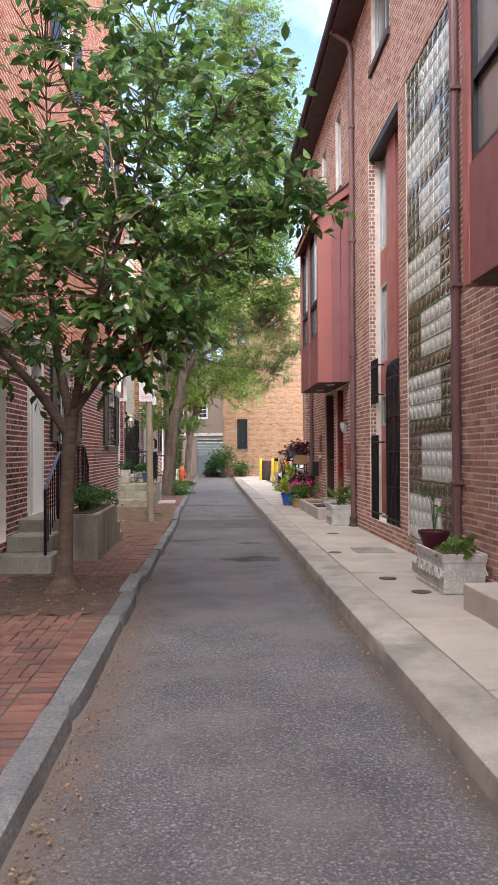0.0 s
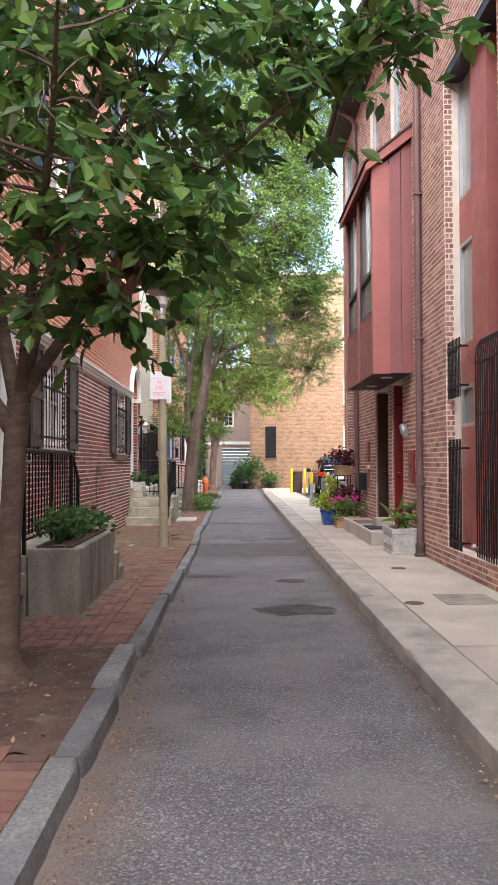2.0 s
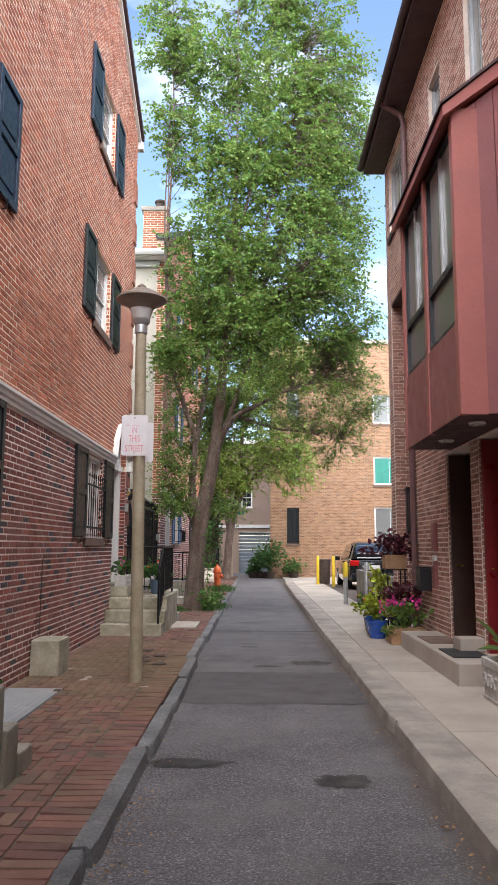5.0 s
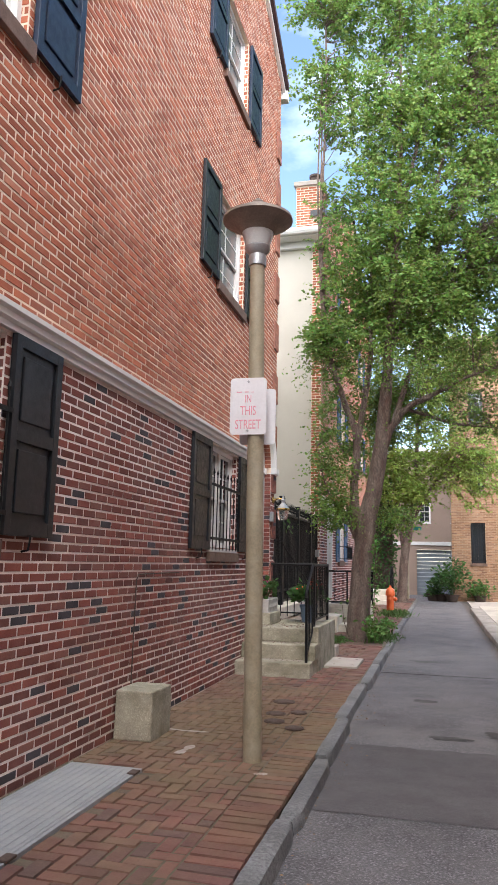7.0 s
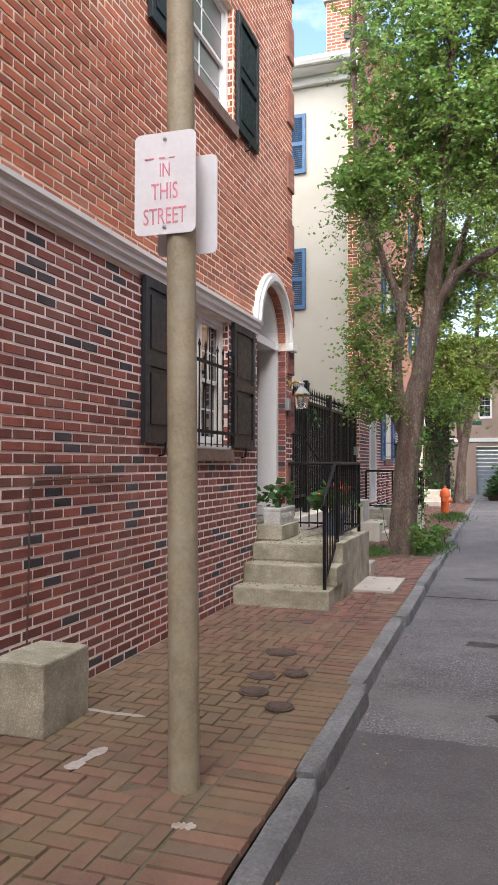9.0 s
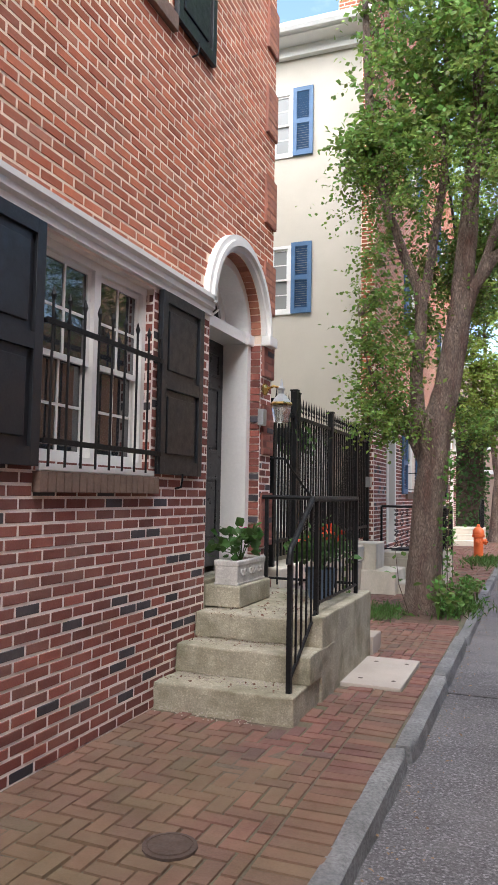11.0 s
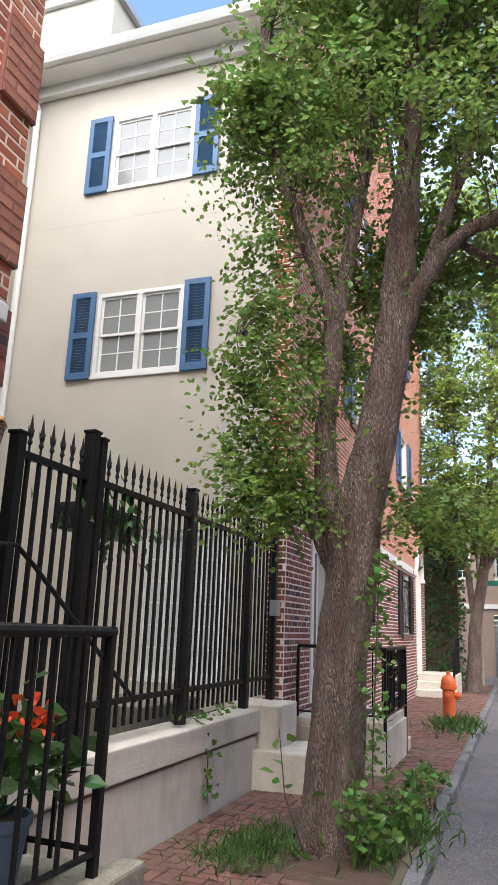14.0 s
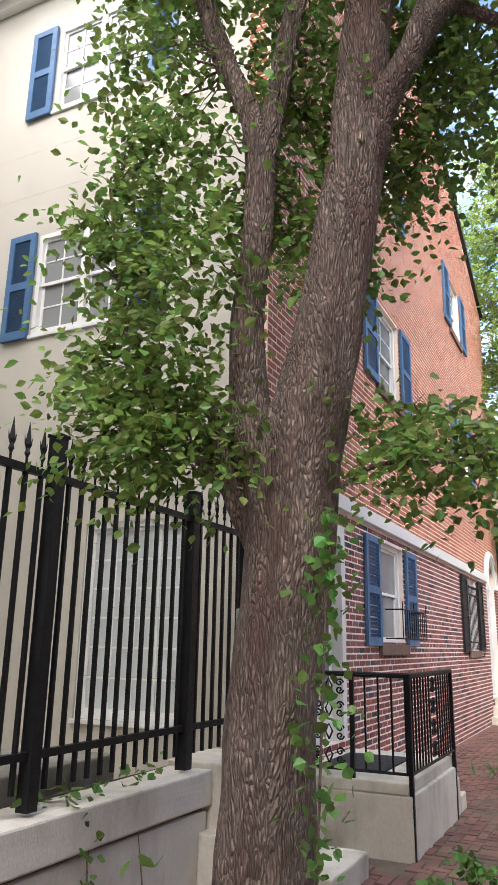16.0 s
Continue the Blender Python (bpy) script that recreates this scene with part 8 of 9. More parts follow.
for k, (x, y, r) in enumerate(((-1.52, 18.1, 0.12), (-1.47, 17.44, 0.10), (-1.26, 17.57, 0.085), (-1.41, 17.09, 0.10), (-1.17, 16.86, 0.09))):
    c = empty("valve_cover", x, y, 0.10, label="small round cast iron valve cover in paving", category="cover", group="valve covers")
    part("rim", lathe([(r, 0), (r, 0.012), (r * 0.86, 0.014), (r * 0.85, 0.01), (0.003, 0.0101)], 18), M_CASTIRON, c)
    part("cap", lathe([(r * 0.8, 0.0102), (r * 0.78, 0.016), (0.005, 0.0165)], 16), M_CASTIRON, c)
for k, (x, y) in enumerate(((1.98, 8.15), (2.13, 7.35), (1.75, 10.3), (2.12, 12.7))):
    c = empty("valve_cover", x, y, 0.129, label="small round iron cover in the concrete pavement", category="cover", group="valve covers")
    part("rim", lathe([(0.10, 0), (0.10, 0.004), (0.09, 0.006), (0.003, 0.0061)], 18), M_CASTIRON, c)
tagged(part("utility_plate", box((2.05, 10.2, 0.12), (2.6, 10.75, 0.138), 0.003), M_CONC_DARK), "worn square utility plate in the pavement", "cover")
# drain pipe stub across the brick wall
cb = empty("wall_cable", label="thin dark cable clipped to the brick wall", category="cable")
part("cable", tube([(WL + 0.02, 17.45, 1.48), (WL + 0.02, 16.35, 1.47), (WL + 0.02, 16.3, 1.42), (WL + 0.02, 16.28, 0.5)], 0.006, 6), M_CASTIRON, cb)

# hydrant
hy = empty("fire_hydrant", -1.34, 34.0, 0.09, label="orange painted fire hydrant on the brick pavement", category="hydrant")
part("barrel", lathe([(0.15, 0), (0.15, 0.04), (0.115, 0.05), (0.115, 0.55), (0.15, 0.56), (0.15, 0.61), (0.125, 0.62)], 20), M_HYDRANT, hy, smooth=True)
part("bonnet", lathe([(0.14, 0.62), (0.135, 0.70), (0.10, 0.77), (0.04, 0.81), (0.035, 0.86), (0.03, 0.87)], 20), M_HYDRANT, hy, smooth=True)
for a in (0, 90, 180):
    part("nozzle", lathe([(0.06, 0.09), (0.06, 0.14), (0.075, 0.145), (0.075, 0.19), (0.03, 0.195), (0.025, 0.225)], 12, pose(0, 0, 0.45, 90, 0, a)), M_HYDRANT, hy)

# ---- weeds, ivy and grass ----


def tufts(name, cx, cy, rx, ry, n, h, material, label, seed):
    r = np.random.default_rng(seed)
    p = np.stack([r.normal(cx, rx, n), r.normal(cy, ry, n), np.full(n, 0.095)], 1)
    d = r.normal(0, 0.5, (n, 3))
    d[:, 2] = 1.0
    return tagged(leaves(name, p, d, h * r.uniform(0.5, 1.2, n), material, None, 0.2, False, seed, wide=0.25, flat=0.1), label, "grass", kind="stuff")


tufts("grass", -1.92, 24.75, 0.16, 0.30, 1100, 0.09, M_GRASS, "tuft of fresh green weeds by a tree", 1)
tufts("grass", -1.0, 25.7, 0.15, 0.5, 500, 0.14, M_GRASS, "weedy grass along the kerb", 2)
tufts("grass", -1.15, 33.0, 0.2, 0.6, 500, 0.2, M_GRASS, "weedy grass along the kerb", 3)
for k, (x, y, r, h, n) in enumerate(((-1.06, 24.75, 0.16, 0.34, 90), (-1.0, 25.4, 0.2, 0.5, 120), (-0.97, 26.3, 0.18, 0.42, 100), (-1.0, 27.4, 0.18, 0.3, 80), (-1.18, 24.62, 0.14, 0.6, 80))):
    plant("weed", x, y, 0.1, r, h, n, 0.07, M_IVY, "leafy climbing weed spilling over the kerb", seed=90 + k, stems=16, wide=1.4)


def vine(name, pts, n, size, spread, label, seed, material=None):
    r = np.random.default_rng(seed)
    v = empty(name, label=label, category="vine")
    P = np.array(pts, float)
    part("stem", tube(P.tolist(), [0.006] * (len(P) - 1) + [0.002], 5), M_BARK1, v)
    q = r.random(n) * (len(P) - 1)
    i = np.minimum(q.astype(int), len(P) - 2)
    c = P[i] + (P[i + 1] - P[i]) * (q - i)[:, None] + r.normal(0, spread, (n, 3))
    leaves("vine_leaves", c, r.normal(0, 1, (n, 3)) + (0, -0.4, -0.3), size * r.uniform(0.6, 1.2, n), material or M_IVY, v, 0.5, True, seed, wide=1.5, flat=0.2)
    return v


vine("ivy", [(-1.08, 24.85, 0.1), (-1.10, 24.86, 0.7), (-1.08, 24.88, 1.3), (-1.06, 24.9, 1.9), (-1.05, 24.92, 2.2)], 280, 0.058, 0.06, "ivy climbing up the tree trunk", 21)
vine("ivy", [(-1.55, 24.75, 0.1), (-1.66, 24.6, 0.5), (-1.70, 24.55, 0.95)], 12, 0.10, 0.06, "thin climbing weed before the trunk", 22)
vine("ivy", [(-2.7, 25.35, 0.86), (-2.58, 25.4, 0.78), (-2.575, 25.42, 0.4), (-2.57, 25.43, 0.2)], 46, 0.06, 0.035, "ivy hanging over the low wall", 23)
vine("ivy", [(-2.75, 25.0, 0.86), (-2.72, 25.6, 0.87), (-2.74, 26.4, 0.87)], 60, 0.07, 0.05, "ivy creeping along the coping", 24)

# ---- east pavement things ----
tagged(soft(part("entry_slab", rough_box((2.24, 15.35, 0.10), (WR - 0.005, 18.5, 0.36), seed=71), M_CONC)), "low pale concrete entry slab under the bay", "step")
tagged(soft(part("inner_step", rough_box((WR - 0.3, 16.22, 0.36), (WR + 0.2, 16.54, 0.52), seed=72), M_CONC)), "pale concrete block between two doors", "step")
tagged(part("doormat", box((2.30, 15.75, 0.362), (2.72, 16.45, 0.378), 0.003), M_MAT), "dark rubber doormat on a concrete slab", "mat")
tagged(part("doormat", box((2.32, 17.0, 0.362), (2.74, 17.75, 0.376), 0.003), M_SILL), "patterned brown doormat on a concrete slab", "mat")
scroll_planter(2.52, 14.42, 0.128, 0.40, 0.72, 0.40, "stone_planter", "grey cast stone planter with scroll relief")
plant("potted_lily", 2.52, 14.42, 0.46, 0.28, 0.42, 40, 0.36, M_LEAF2, "strappy green leaves in a stone planter", seed=31, stems=14, wide=0.35, droop=0.9)
scroll_planter(2.52, 7.65, 0.128, 0.46, 0.95, 0.40, "stone_planter", "grey cast stone planter with scroll relief")
plant("potted_plant", 2.45, 7.35, 0.46, 0.22, 0.22, 60, 0.12, M_LEAF2, "small bright green plant in a stone planter", seed=32, stems=12)
pot(2.45, 7.95, 0.46, 0.10, 0.17, 0.22, M_PURPLE, "dark red plastic pot set in a planter")
plant("dry_plant", 2.45, 7.95, 0.64, 0.12, 0.75, 16, 0.09, M_LEAF1, "spindly plant in a dark red pot", seed=33, stems=6)
tagged(soft(part("entry_slab", rough_box((2.28, 3.0, 0.10), (WR - 0.005, 6.55, 0.36), seed=73), M_CONC)), "low pale concrete entry slab under the bay", "step")
tagged(part("stone", rough_box((2.42, 8.45, 0.128), (2.62, 8.7, 0.24), amp=0.03, seed=74), M_CONC_OLD), "loose rubble stone beside a planter", "stone")
tagged(part("wall_panel", box((WR - 0.03, 14.48, 1.2), (WR - 0.004, 14.85, 1.72), 0.005), M_REDDOOR), "red metal access panel on brick", "panel")
wl_ = empty("wall_light", WR - 0.02, 14.95, 2.05, label="small grey wall light on brick", category="wall light")
part("housing", lathe([(0.05, -0.1), (0.07, 0.0), (0.05, 0.1), (0.01, 0.12)], 12, pose(-0.05, 0, 0, 0, -20, 0)), M_GREYMETAL, wl_)
part("mount", box((-0.03, -0.04, -0.05), (0.016, 0.04, 0.05), 0.004), M_GREYMETAL, wl_)
mb = empty("mailbox", WR - 0.02, 18.95, 1.15, label="black wall mounted mailbox beside a doorway", category="mailbox")
part("body", box((-0.16, -0.16, -0.22), (0.016, 0.16, 0.12), 0.01), M_BLACK, mb)
part("lid", box((-0.18, -0.17, 0.12), (0.016, 0.17, 0.15), 0.008), M_BLACK, mb)
for z, h, w, m_ in ((1.75, 0.42, 0.2, M_MAROON), (1.4, 0.16, 0.1, M_WHITE), (1.2, 0.4, 0.12, M_MAROON)):
    tagged(part("intercom_box", box((WR - 0.06, 18.45 - w / 2, z - h / 2), (WR - 0.003, 18.45 + w / 2, z + h / 2), 0.006), m_), "small wall box beside a doorway", "box")
# flower display
bx = empty("wooden_planter", label="tan wooden flower box on the pavement", category="planter")
part("box", box((2.12, 18.65, 0.128), (2.66, 19.1, 0.36), 0.012), M_TERRA, bx)
plant("flowering_plant", 2.36, 18.85, 0.34, 0.40, 0.48, 260, 0.085, M_LEAF2, "bushy plant with magenta flowers", M_PINK, 120, 0.05, seed=41, stems=30, clusters=13)
pot(2.06, 19.55, 0.128, 0.12, 0.17, 0.28, M_BLUEPOT, "blue glazed flower pot on the pavement")
pot(2.10, 20.05, 0.128, 0.12, 0.18, 0.30, M_BLUEPOT, "blue glazed flower pot on the pavement")
plant("lime_plant", 2.06, 19.75, 0.38, 0.36, 0.46, 260, 0.10, M_LIME, "lime green leafy plant in a blue pot", seed=42, stems=30)
plant("trailing_plant", 2.18, 18.75, 0.20, 0.20, 0.25, 120, 0.06, M_LEAF2, "variegated trailing plant beside a flower box", seed=43, stems=14)
plant("purple_plant", 2.45, 19.6, 0.45, 0.38, 0.62, 220, 0.13, M_PURPLE, "dark purple foliage plant", seed=44, stems=26)
pot(2.45, 19.6, 0.128, 0.13, 0.19, 0.34, M_BLACK, "round black plastic flower pot on the pavement")
plant("red_flower_plant", 2.15, 20.6, 0.35, 0.30, 0.45, 160, 0.09, M_LEAF1, "leafy plant with red flowers", M_ORANGEPETAL, 40, 0.045, seed=45, stems=20, clusters=6)
pot(2.15, 20.6, 0.128, 0.12, 0.17, 0.28, M_CASTIRON, "round brown clay flower pot on the pavement")
hp = empty("plant_stand", 2.48, 20.25, 0.128, label="black metal plant stand holding a wooden box", category="plant stand")
for dx in (-0.15, 0.15):
    for dy in (-0.2, 0.2):
        part("leg", tube([(dx, dy, 0), (dx, dy, 1.1)], 0.012, 6), M_IRON, hp)
part("shelf", box((-0.18, -0.24, 1.08), (0.18, 0.24, 1.1)), M_IRON, hp)
part("crate", box((-0.17, -0.22, 1.1), (0.17, 0.22, 1.34), 0.01), M_TERRA, hp, "wooden planter box")
plant("burgundy_plant", 2.44, 20.2, 1.32, 0.46, 0.50, 300, 0.13, M_PURPLE, "burgundy leaved plant spilling from a raised box", seed=46, stems=34)
plant("lime_trailing_plant", 2.20, 20.15, 0.75, 0.20, 0.55, 170, 0.09, M_LIME, "lime green trailing vine under a raised box", seed=47, stems=18, droop=1.6)

# bollards, low wall, car
def bollard(x, y, h, mats, label, r=0.06):
    b = empty("bollard", x, y, 0.09, label=label, category="bollard", group="bollards")
    z = 0.0
    for m_, q in mats:
        part("band", lathe([(r, z), (r, z + q * h - 0.002)] if q < 0.99 and m_ is not mats[-1][0] else [(r, z), (r, z + q * h - 0.03), (r * 0.7, z + q * h), (0.003, z + q * h + 0.008)], 16), m_, b, smooth=True)
        z += q * h
    return b


bollard(2.40, 26.7, 1.12, ((M_GREYMETAL, 0.66), (M_YELLOW, 0.34)), "grey steel bollard with a yellow top")
bollard(2.85, 26.0, 1.12, ((M_GREYMETAL, 1.0),), "plain grey steel bollard")
bollard(2.52, 36.9, 1.15, ((M_YELLOW, 1.0),), "yellow painted steel bollard")
bollard(3.05, 36.0, 1.15, ((M_YELLOW, 1.0),), "yellow painted steel bollard")
tagged(part("rubbish_bin", lathe([(0.2, 0.0), (0.22, 0.1), (0.25, 0.95), (0.26, 1.0), (0.02, 1.02)], 16, pose(2.85, 37.6, 0.1)), M_CASTIRON), "dark cylindrical rubbish bin between bollards", "bin")
tagged(part("low_wall", box((2.86, 22.3, 0.0), (3.05, 28.0, 0.98), 0.01), M_CONC_DARK), "low concrete wall beside the parking space", "wall")
tagged(part("parking_floor", box((1.42, 38.5, -0.05), (12, 46.2, 0.03)), M_CONC), "pale concrete apron before the tan building", "floor", kind="structure")
tagged(part("parking_floor", box((2.8, 22.05, -0.05), (12, 38.5, 0.06)), M_ASPHALT), "asphalt parking space beside the alley", "floor", kind="structure")

car = empty("parked_car", 4.35, 36.5, 0.06, 0, label="black sport utility car parked facing away", category="car")


def car_shell(sections, material, name, parent, label=""):
    """sections: (y, half width low, half width high, z low, z mid, z high)"""
    bm = bmesh.new()
    rows = []
    for y, w0, w1, z0, zm, z1 in sections:
        prof = [(-w0 * 0.94, z0), (-w0, z0 + 0.12), (-w0, zm), (-w1, z1 - 0.05), (-w1 * 0.85, z1), (w1 * 0.85, z1), (w1, z1 - 0.05), (w0, zm), (w0, z0 + 0.12), (w0 * 0.94, z0)]
        rows.append([bm.verts.new((x, y, z)) for x, z in prof])
    for a, b in zip(rows, rows[1:]):
        for k in range(10):
            bm.faces.new((a[k], a[(k + 1) % 10], b[(k + 1) % 10], b[k]))
    bm.faces.new(rows[0])
    bm.faces.new(rows[-1][::-1])
    bmesh.ops.recalc_face_normals(bm, faces=bm.faces)
    ob = part(name, bm, material, parent, label, smooth=True)
    return ob


car_shell([(-2.3, 0.78, 0.74, 0.35, 0.75, 1.0), (-2.2, 0.90, 0.82, 0.28, 0.85, 1.08), (-1.2, 0.94, 0.86, 0.25, 0.9, 1.10), (1.0, 0.94, 0.86, 0.25, 0.9, 1.08), (1.9, 0.90, 0.8, 0.27, 0.8, 1.0), (2.3, 0.74, 0.66, 0.35, 0.65, 0.85)], M_CAR, "body", car)
car_shell([(-2.22, 0.82, 0.66, 1.0, 1.08, 1.3), (-1.85, 0.84, 0.64, 1.0, 1.1, 1.68), (-1.0, 0.85, 0.66, 1.0, 1.1, 1.74), (0.3, 0.85, 0.64, 1.0, 1.1, 1.70), (1.2, 0.82, 0.62, 1.0, 1.05, 1.12)], M_CAR, "cabin", car)
bm = bmesh.new()
q = [bm.verts.new(c) for c in ((-0.62, -2.25, 1.14), (0.62, -2.25, 1.14), (0.56, -1.93, 1.6), (-0.56, -1.93, 1.6))]
bm.faces.new(q)
part("rear_window", bm, M_GLASS_GREY, car)
for s in (-1, 1):
    bm = bmesh.new()
    q = [bm.verts.new(c) for c in ((s * 0.852, -1.7, 1.14), (s * 0.852, 0.7, 1.14), (s * 0.70, 0.25, 1.6), (s * 0.70, -1.5, 1.62))]
    bm.faces.new(q)
    part("side_window", bm, M_GLASS, car)
    part("tail_light", box((s * 0.72 - 0.17, -2.33, 0.86), (s * 0.72 + 0.17, -2.2, 1.06), 0.03), M_TAIL, car)
    part("mirror", box((s * 1.0 - 0.1, 0.75, 1.02), (s * 1.0 + 0.1, 0.9, 1.18), 0.03), M_CAR, car)
    for y in (-1.4, 1.4):
        wh = part("wheel", lathe([(0.20, -0.11), (0.34, -0.10), (0.355, -0.05), (0.355, 0.05), (0.34, 0.10), (0.20, 0.11)], 24, pose(s * 0.84, y, 0.355, 0, 90, 0)), M_TYRE, car, smooth=True)
        part("rim", lathe([(0.21, -0.12), (0.21, 0.12), (0.05, 0.125)], 16, pose(s * 0.84, y, 0.355, 0, 90, 0)), M_GREYMETAL, wh)
part("rear_bumper", box((-0.86, -2.4, 0.38), (0.86, -2.2, 0.62), 0.05), M_CAR, car)
part("number_plate", box((-0.2, -2.37, 0.74), (0.2, -2.31, 0.9), 0.006), M_WHITE, car, "pale number plate")

# shrubs at the corner of the tan building, hedge on the far left
for k, (x, y, r, h, n) in enumerate(((0.75, 45.3, 0.9, 2.0, 700), (0.3, 45.8, 0.6, 1.2, 350), (2.0, 45.7, 0.6, 0.9, 260), (-0.1, 45.9, 0.35, 0.6, 120))):
    plant("shrub", x, y, 0.05, r, h, n, 0.2, M_LEAF1 if k != 2 else M_GRASS, "loose green shrub in a pot by the corner", seed=60 + k, stems=40, fine=False)
    pot(x, y, -0.03, 0.2, 0.3, 0.35, M_CASTIRON, "dark round pot under a shrub")
tufts("grass", -2.4, 45.0, 0.2, 0.3, 300, 0.3, M_GRASS, "weeds at the corner", 6)
hd = empty("hedge", -3.4, 43.6, 0, label="tall dark green ivy covered hedge", category="hedge")
r = np.random.default_rng(66)
leaves("foliage", np.stack([r.uniform(-0.9, 1.75, 5200), r.normal(0, 0.55, 5200), r.random(5200) * 5.5], 1), r.normal(0, 1, (5200, 3)), 0.16 * r.uniform(0.6, 1.2, 5200), M_LEAF1, hd, 0.6, False, 67, wide=1.3)
part("trellis", box((-0.9, -0.1, 0), (1.6, 0.1, 5.2)), M_BARK1, hd)

# ---- road wear and litter ----
bm = bmesh.new()
edge = [(-0.72 + 1.97 * k / 24, 15.0 + 0.035 * noise.noise((k * 0.6, 0, 7))) for k in range(25)] + [(1.25 - 1.97 * k / 24, 16.9 + 0.05 * noise.noise((k * 0.6, 3, 7))) for k in range(25)]
bm.faces.new([bm.verts.new((x, y, 0.004)) for x, y in edge])
tagged(part("road_repair", bm, M_REPAIR), "darker smooth asphalt repair across the alley", "patch", kind="structure")
for k, (x, y, rx, ry) in enumerate(((0.64, 10.65, 0.45, 0.26), (0.68, 12.5, 0.2, 0.15), (-0.43, 12.9, 0.3, 0.12), (0.84, 17.7, 0.3, 0.18), (0.2, 17.4, 0.2, 0.1), (-0.05, 19.3, 0.15, 0.1), (-0.1, 23.1, 0.25, 0.12))):
    blob_patch("road_patch", x, y, rx, ry, 0.003, M_PATCH, k, "dark damp stain on the worn asphalt")
for y in (21.55,):
    tagged(part("road_seam", box((-0.76, y - 0.012, 0.0), (1.25, y + 0.012, 0.004)), M_PATCH), "dark tar seam across the asphalt", "seam", kind="structure")
mk = empty("paint_marks", label="worn white survey paint on brick paving", category="marking", kind="structure")
for x0, y0, x1, y1, w in ((-2.36, 16.45, -1.86, 16.45, 0.035), (-1.88, 15.66, -1.85, 15.97, 0.06), (-1.18, 15.33, -1.08, 15.35, 0.05)):
    bm = bmesh.new()
    n = 14
    dx, dy = x1 - x0, y1 - y0
    q = math.hypot(dx, dy)
    rows_ = []
    for k in range(n + 1):
        a = k / n
        hw = w * (0.55 + 0.45 * noise.noise((k * 0.7, x0 * 9, y0 * 5))) * (0.4 if k in (0, n) else 1.0)
        c = (x0 + dx * a, y0 + dy * a)
        rows_.append([bm.verts.new((c[0] - dy / q * h, c[1] + dx / q * h, pave_height(*c) + 0.006)) for h in (-hw, hw)])
    for a, b in zip(rows_, rows_[1:]):
        bm.faces.new((a[0], a[1], b[1], b[0]))
    part("stripe", bm, M_CHALK, mk)
r = np.random.default_rng(15)
n = 3200
side = r.random(n) < 0.66
px = np.where(side, KL + 0.03 + np.abs(r.normal(0, 0.13, n)), KR - 0.03 - np.abs(r.normal(0, 0.09, n)))
py = np.where(r.random(n) < 0.6, r.uniform(1.5, 12, n), r.uniform(2, 30, n))
tagged(leaves("leaf_litter", np.stack([px, py, np.full(n, 0.02)], 1), np.concatenate([r.normal(0, 1, (n, 2)), np.full((n, 1), 0.05)], 1), 0.023 * r.uniform(0.3, 1.0, n) ** 1.5 * 1.5, M_LITTER, None, 0.0, False, 16, flat=1.0), "dry brown leaf litter along the kerbs", "litter", kind="stuff")
n = 1800
tagged(leaves("road_grit", np.stack([KL + 0.02 + np.abs(r.normal(0, 0.2, n)), r.uniform(1.5, 9.5, n), np.full(n, 0.004)], 1), np.concatenate([r.normal(0, 1, (n, 2)), np.full((n, 1), 0.05)], 1), 0.016 * r.uniform(0.4, 1.2, n), M_SOIL, None, 0.0, False, 19, flat=1.0), "reddish grit washed against the kerb", "grit", kind="stuff")
n = 260
tagged(leaves("leaf_litter", np.stack([r.uniform(-2.3, -0.95, n), r.uniform(6.7, 8.8, n), np.full(n, 0.125)], 1), np.concatenate([r.normal(0, 1, (n, 2)), np.full((n, 1), 0.05)], 1), 0.035 * r.uniform(0.4, 1.3, n), M_LITTER, None, 0.0, False, 17, flat=1.0), "dry leaf litter on bare soil", "litter", kind="stuff")
n = 160
tagged(leaves("leaf_litter", np.stack([r.uniform(-2.4, -1.8, n), r.uniform(20.3, 22.0, n), np.full(n, 0.70)], 1), np.concatenate([r.normal(0, 1, (n, 2)), np.full((n, 1), 0.05)], 1), 0.03 * r.uniform(0.4, 1.3, n), M_DEADLEAF, None, 0.0, False, 18, flat=1.0), "dry leaf litter on a landing", "litter", kind="stuff")

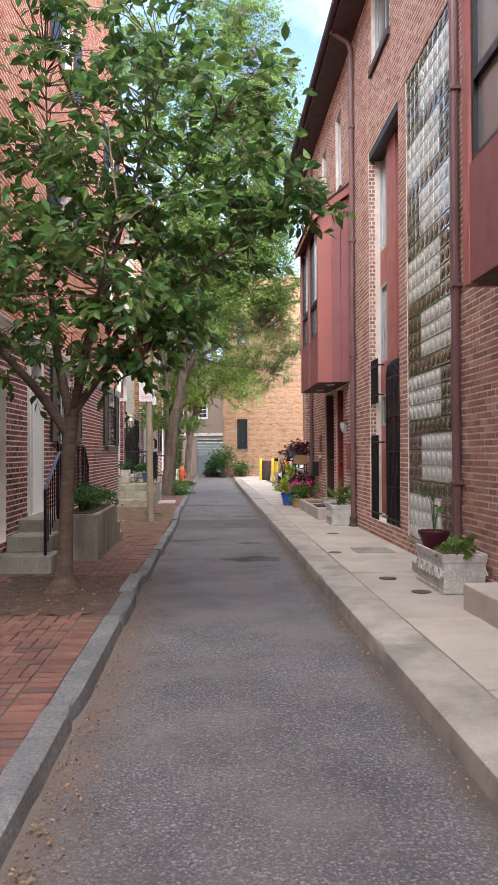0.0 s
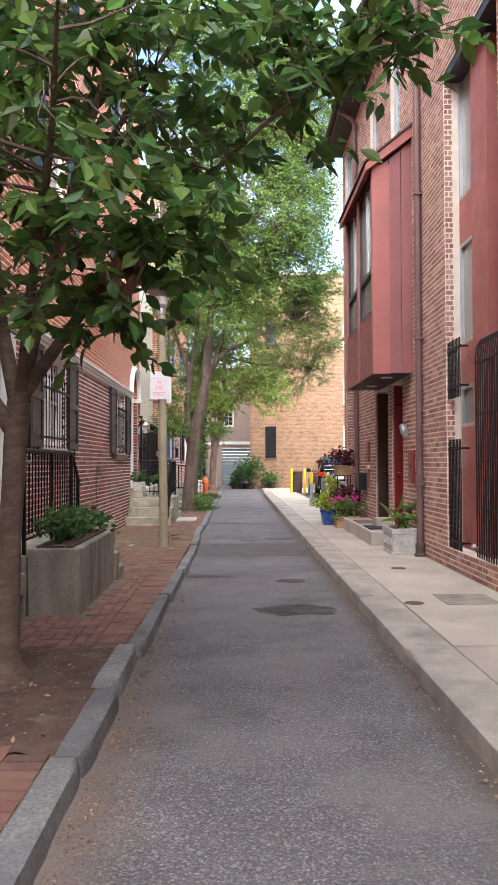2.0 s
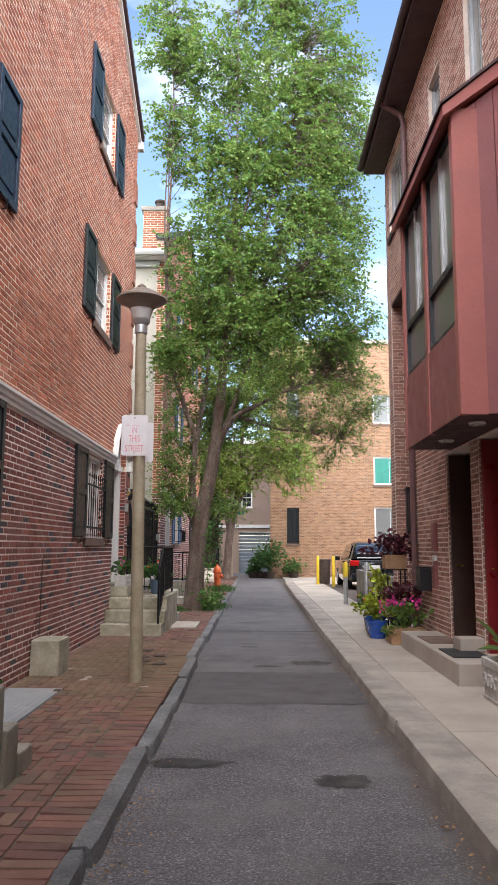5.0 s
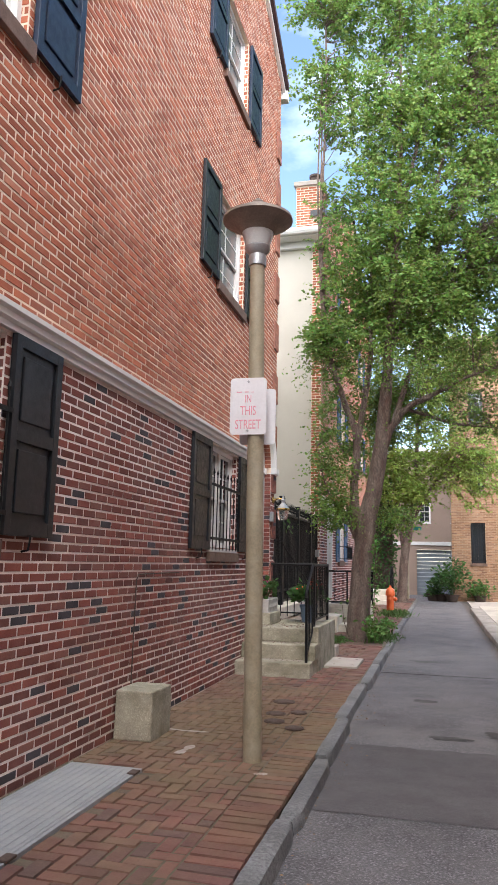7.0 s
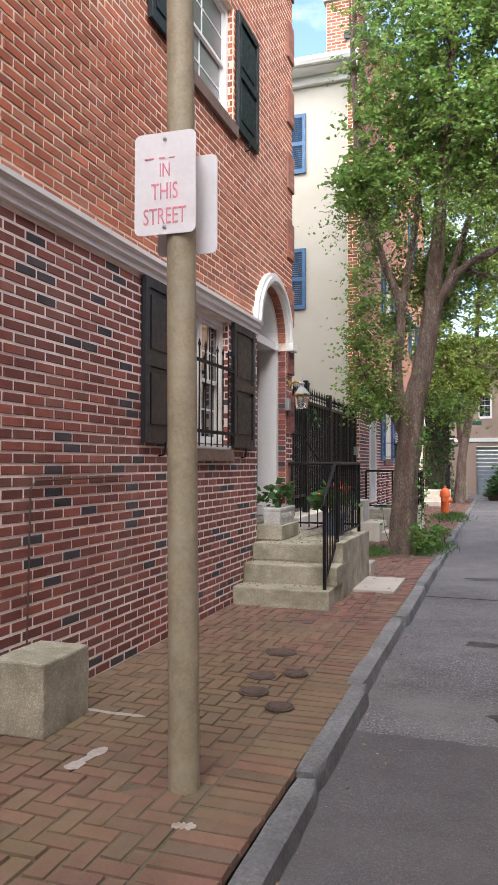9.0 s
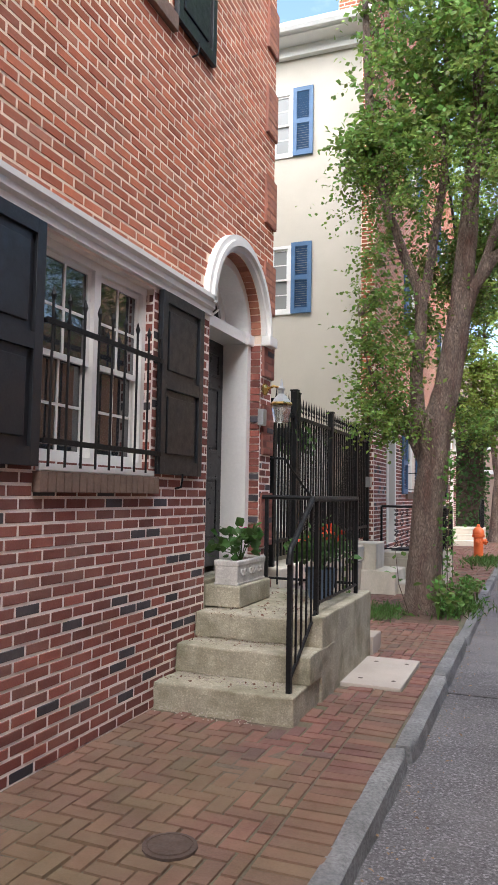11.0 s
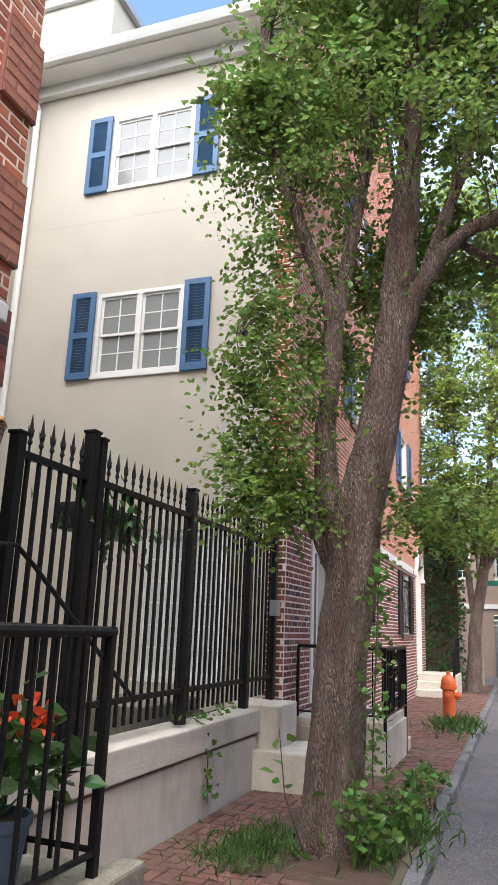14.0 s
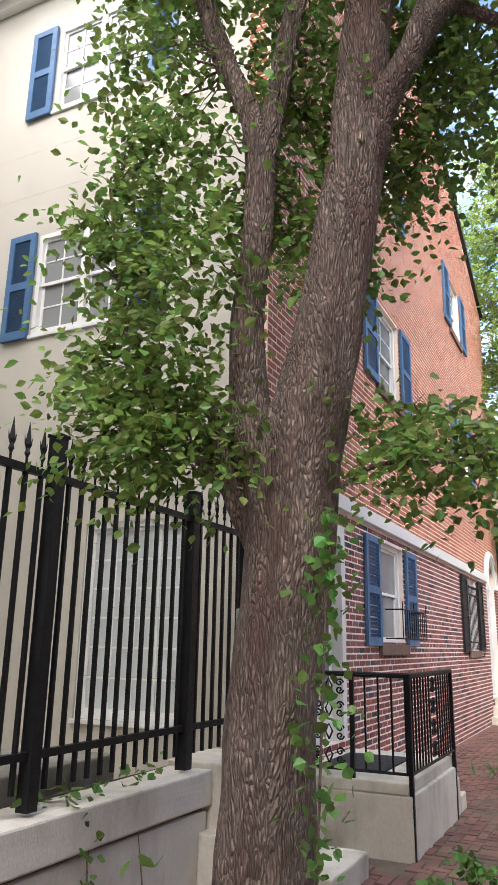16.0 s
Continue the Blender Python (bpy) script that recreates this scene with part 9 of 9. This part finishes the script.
# crumbs of concrete that have broken off the steps, and leaf bits among them
r = np.random.default_rng(91)
cv, cf = [], []
for y0, y1, z, n in ((19.72, 19.89, 0.118, 90), (20.02, 20.20, 0.286, 170), (20.36, 20.52, 0.487, 150), (20.55, 20.95, 0.687, 110)):
    for _ in range(n):
        c = np.array((r.uniform(W0 + 0.05, SX - 0.16), y1 - (y1 - y0) * r.random() ** 1.6, z))
        e = r.uniform(0.003, 0.010, 6)
        i = len(cv)
        cv += [(c[0] + e[0], c[1], c[2]), (c[0] - e[1], c[1], c[2]), (c[0], c[1] + e[2], c[2]), (c[0], c[1] - e[3], c[2]), (c[0], c[1], c[2] + e[4] * 0.7), (c[0], c[1], c[2] - 0.006)]
        for a, b in ((0, 2), (2, 1), (1, 3), (3, 0)):
            cf += [(i + a, i + b, i + 4), (i + b, i + a, i + 5)]
cm = bpy.data.meshes.new("step_rubble")
cm.from_pydata(cv, [], cf)
cm.materials.append(M_CONC)
tagged(new("step_rubble", cm), "crumbled concrete bits on worn steps", "rubble", kind="stuff")
n = 160
zz = r.integers(0, 3, n)
tagged(leaves("leaf_litter", np.stack([r.uniform(W0 + 0.05, SX - 0.16, n), np.array((20.05, 20.4, 20.7))[zz] + r.uniform(-0.12, 0.1, n), np.array((0.292, 0.494, 0.694))[zz]], 1), np.concatenate([r.normal(0, 1, (n, 2)), np.full((n, 1), 0.05)], 1), 0.022 * r.uniform(0.4, 1.3, n), M_DEADLEAF, None, 0.0, False, 19, flat=1.0), "dry leaf bits on worn concrete steps", "litter", kind="stuff")

# ---- single bricks, last ----
lay_single_bricks()
pv_shared = {}
rg = random.Random(14)
for x, y, w, l in own_pave:
    key = (w, l, rg.randrange(4))
    if key not in pv_shared:
        vs, fs = pave_mesh([(0, 0, w, l)], seed=key[2])
        z0 = pave_height(0, 0)
        vs = [(a, b, c - z0 if c > 0.075 else -0.03) for a, b, c in vs]
        me = bpy.data.meshes.new("paving_brick")
        me.from_pydata(vs, [], fs)
        me.materials.append(M_PAVE1)
        pv_shared[key] = me
    ob = new("paving_brick", pv_shared[key])
    ob.parent = bedw
    ob.location = (x, y, pave_height(x, y))
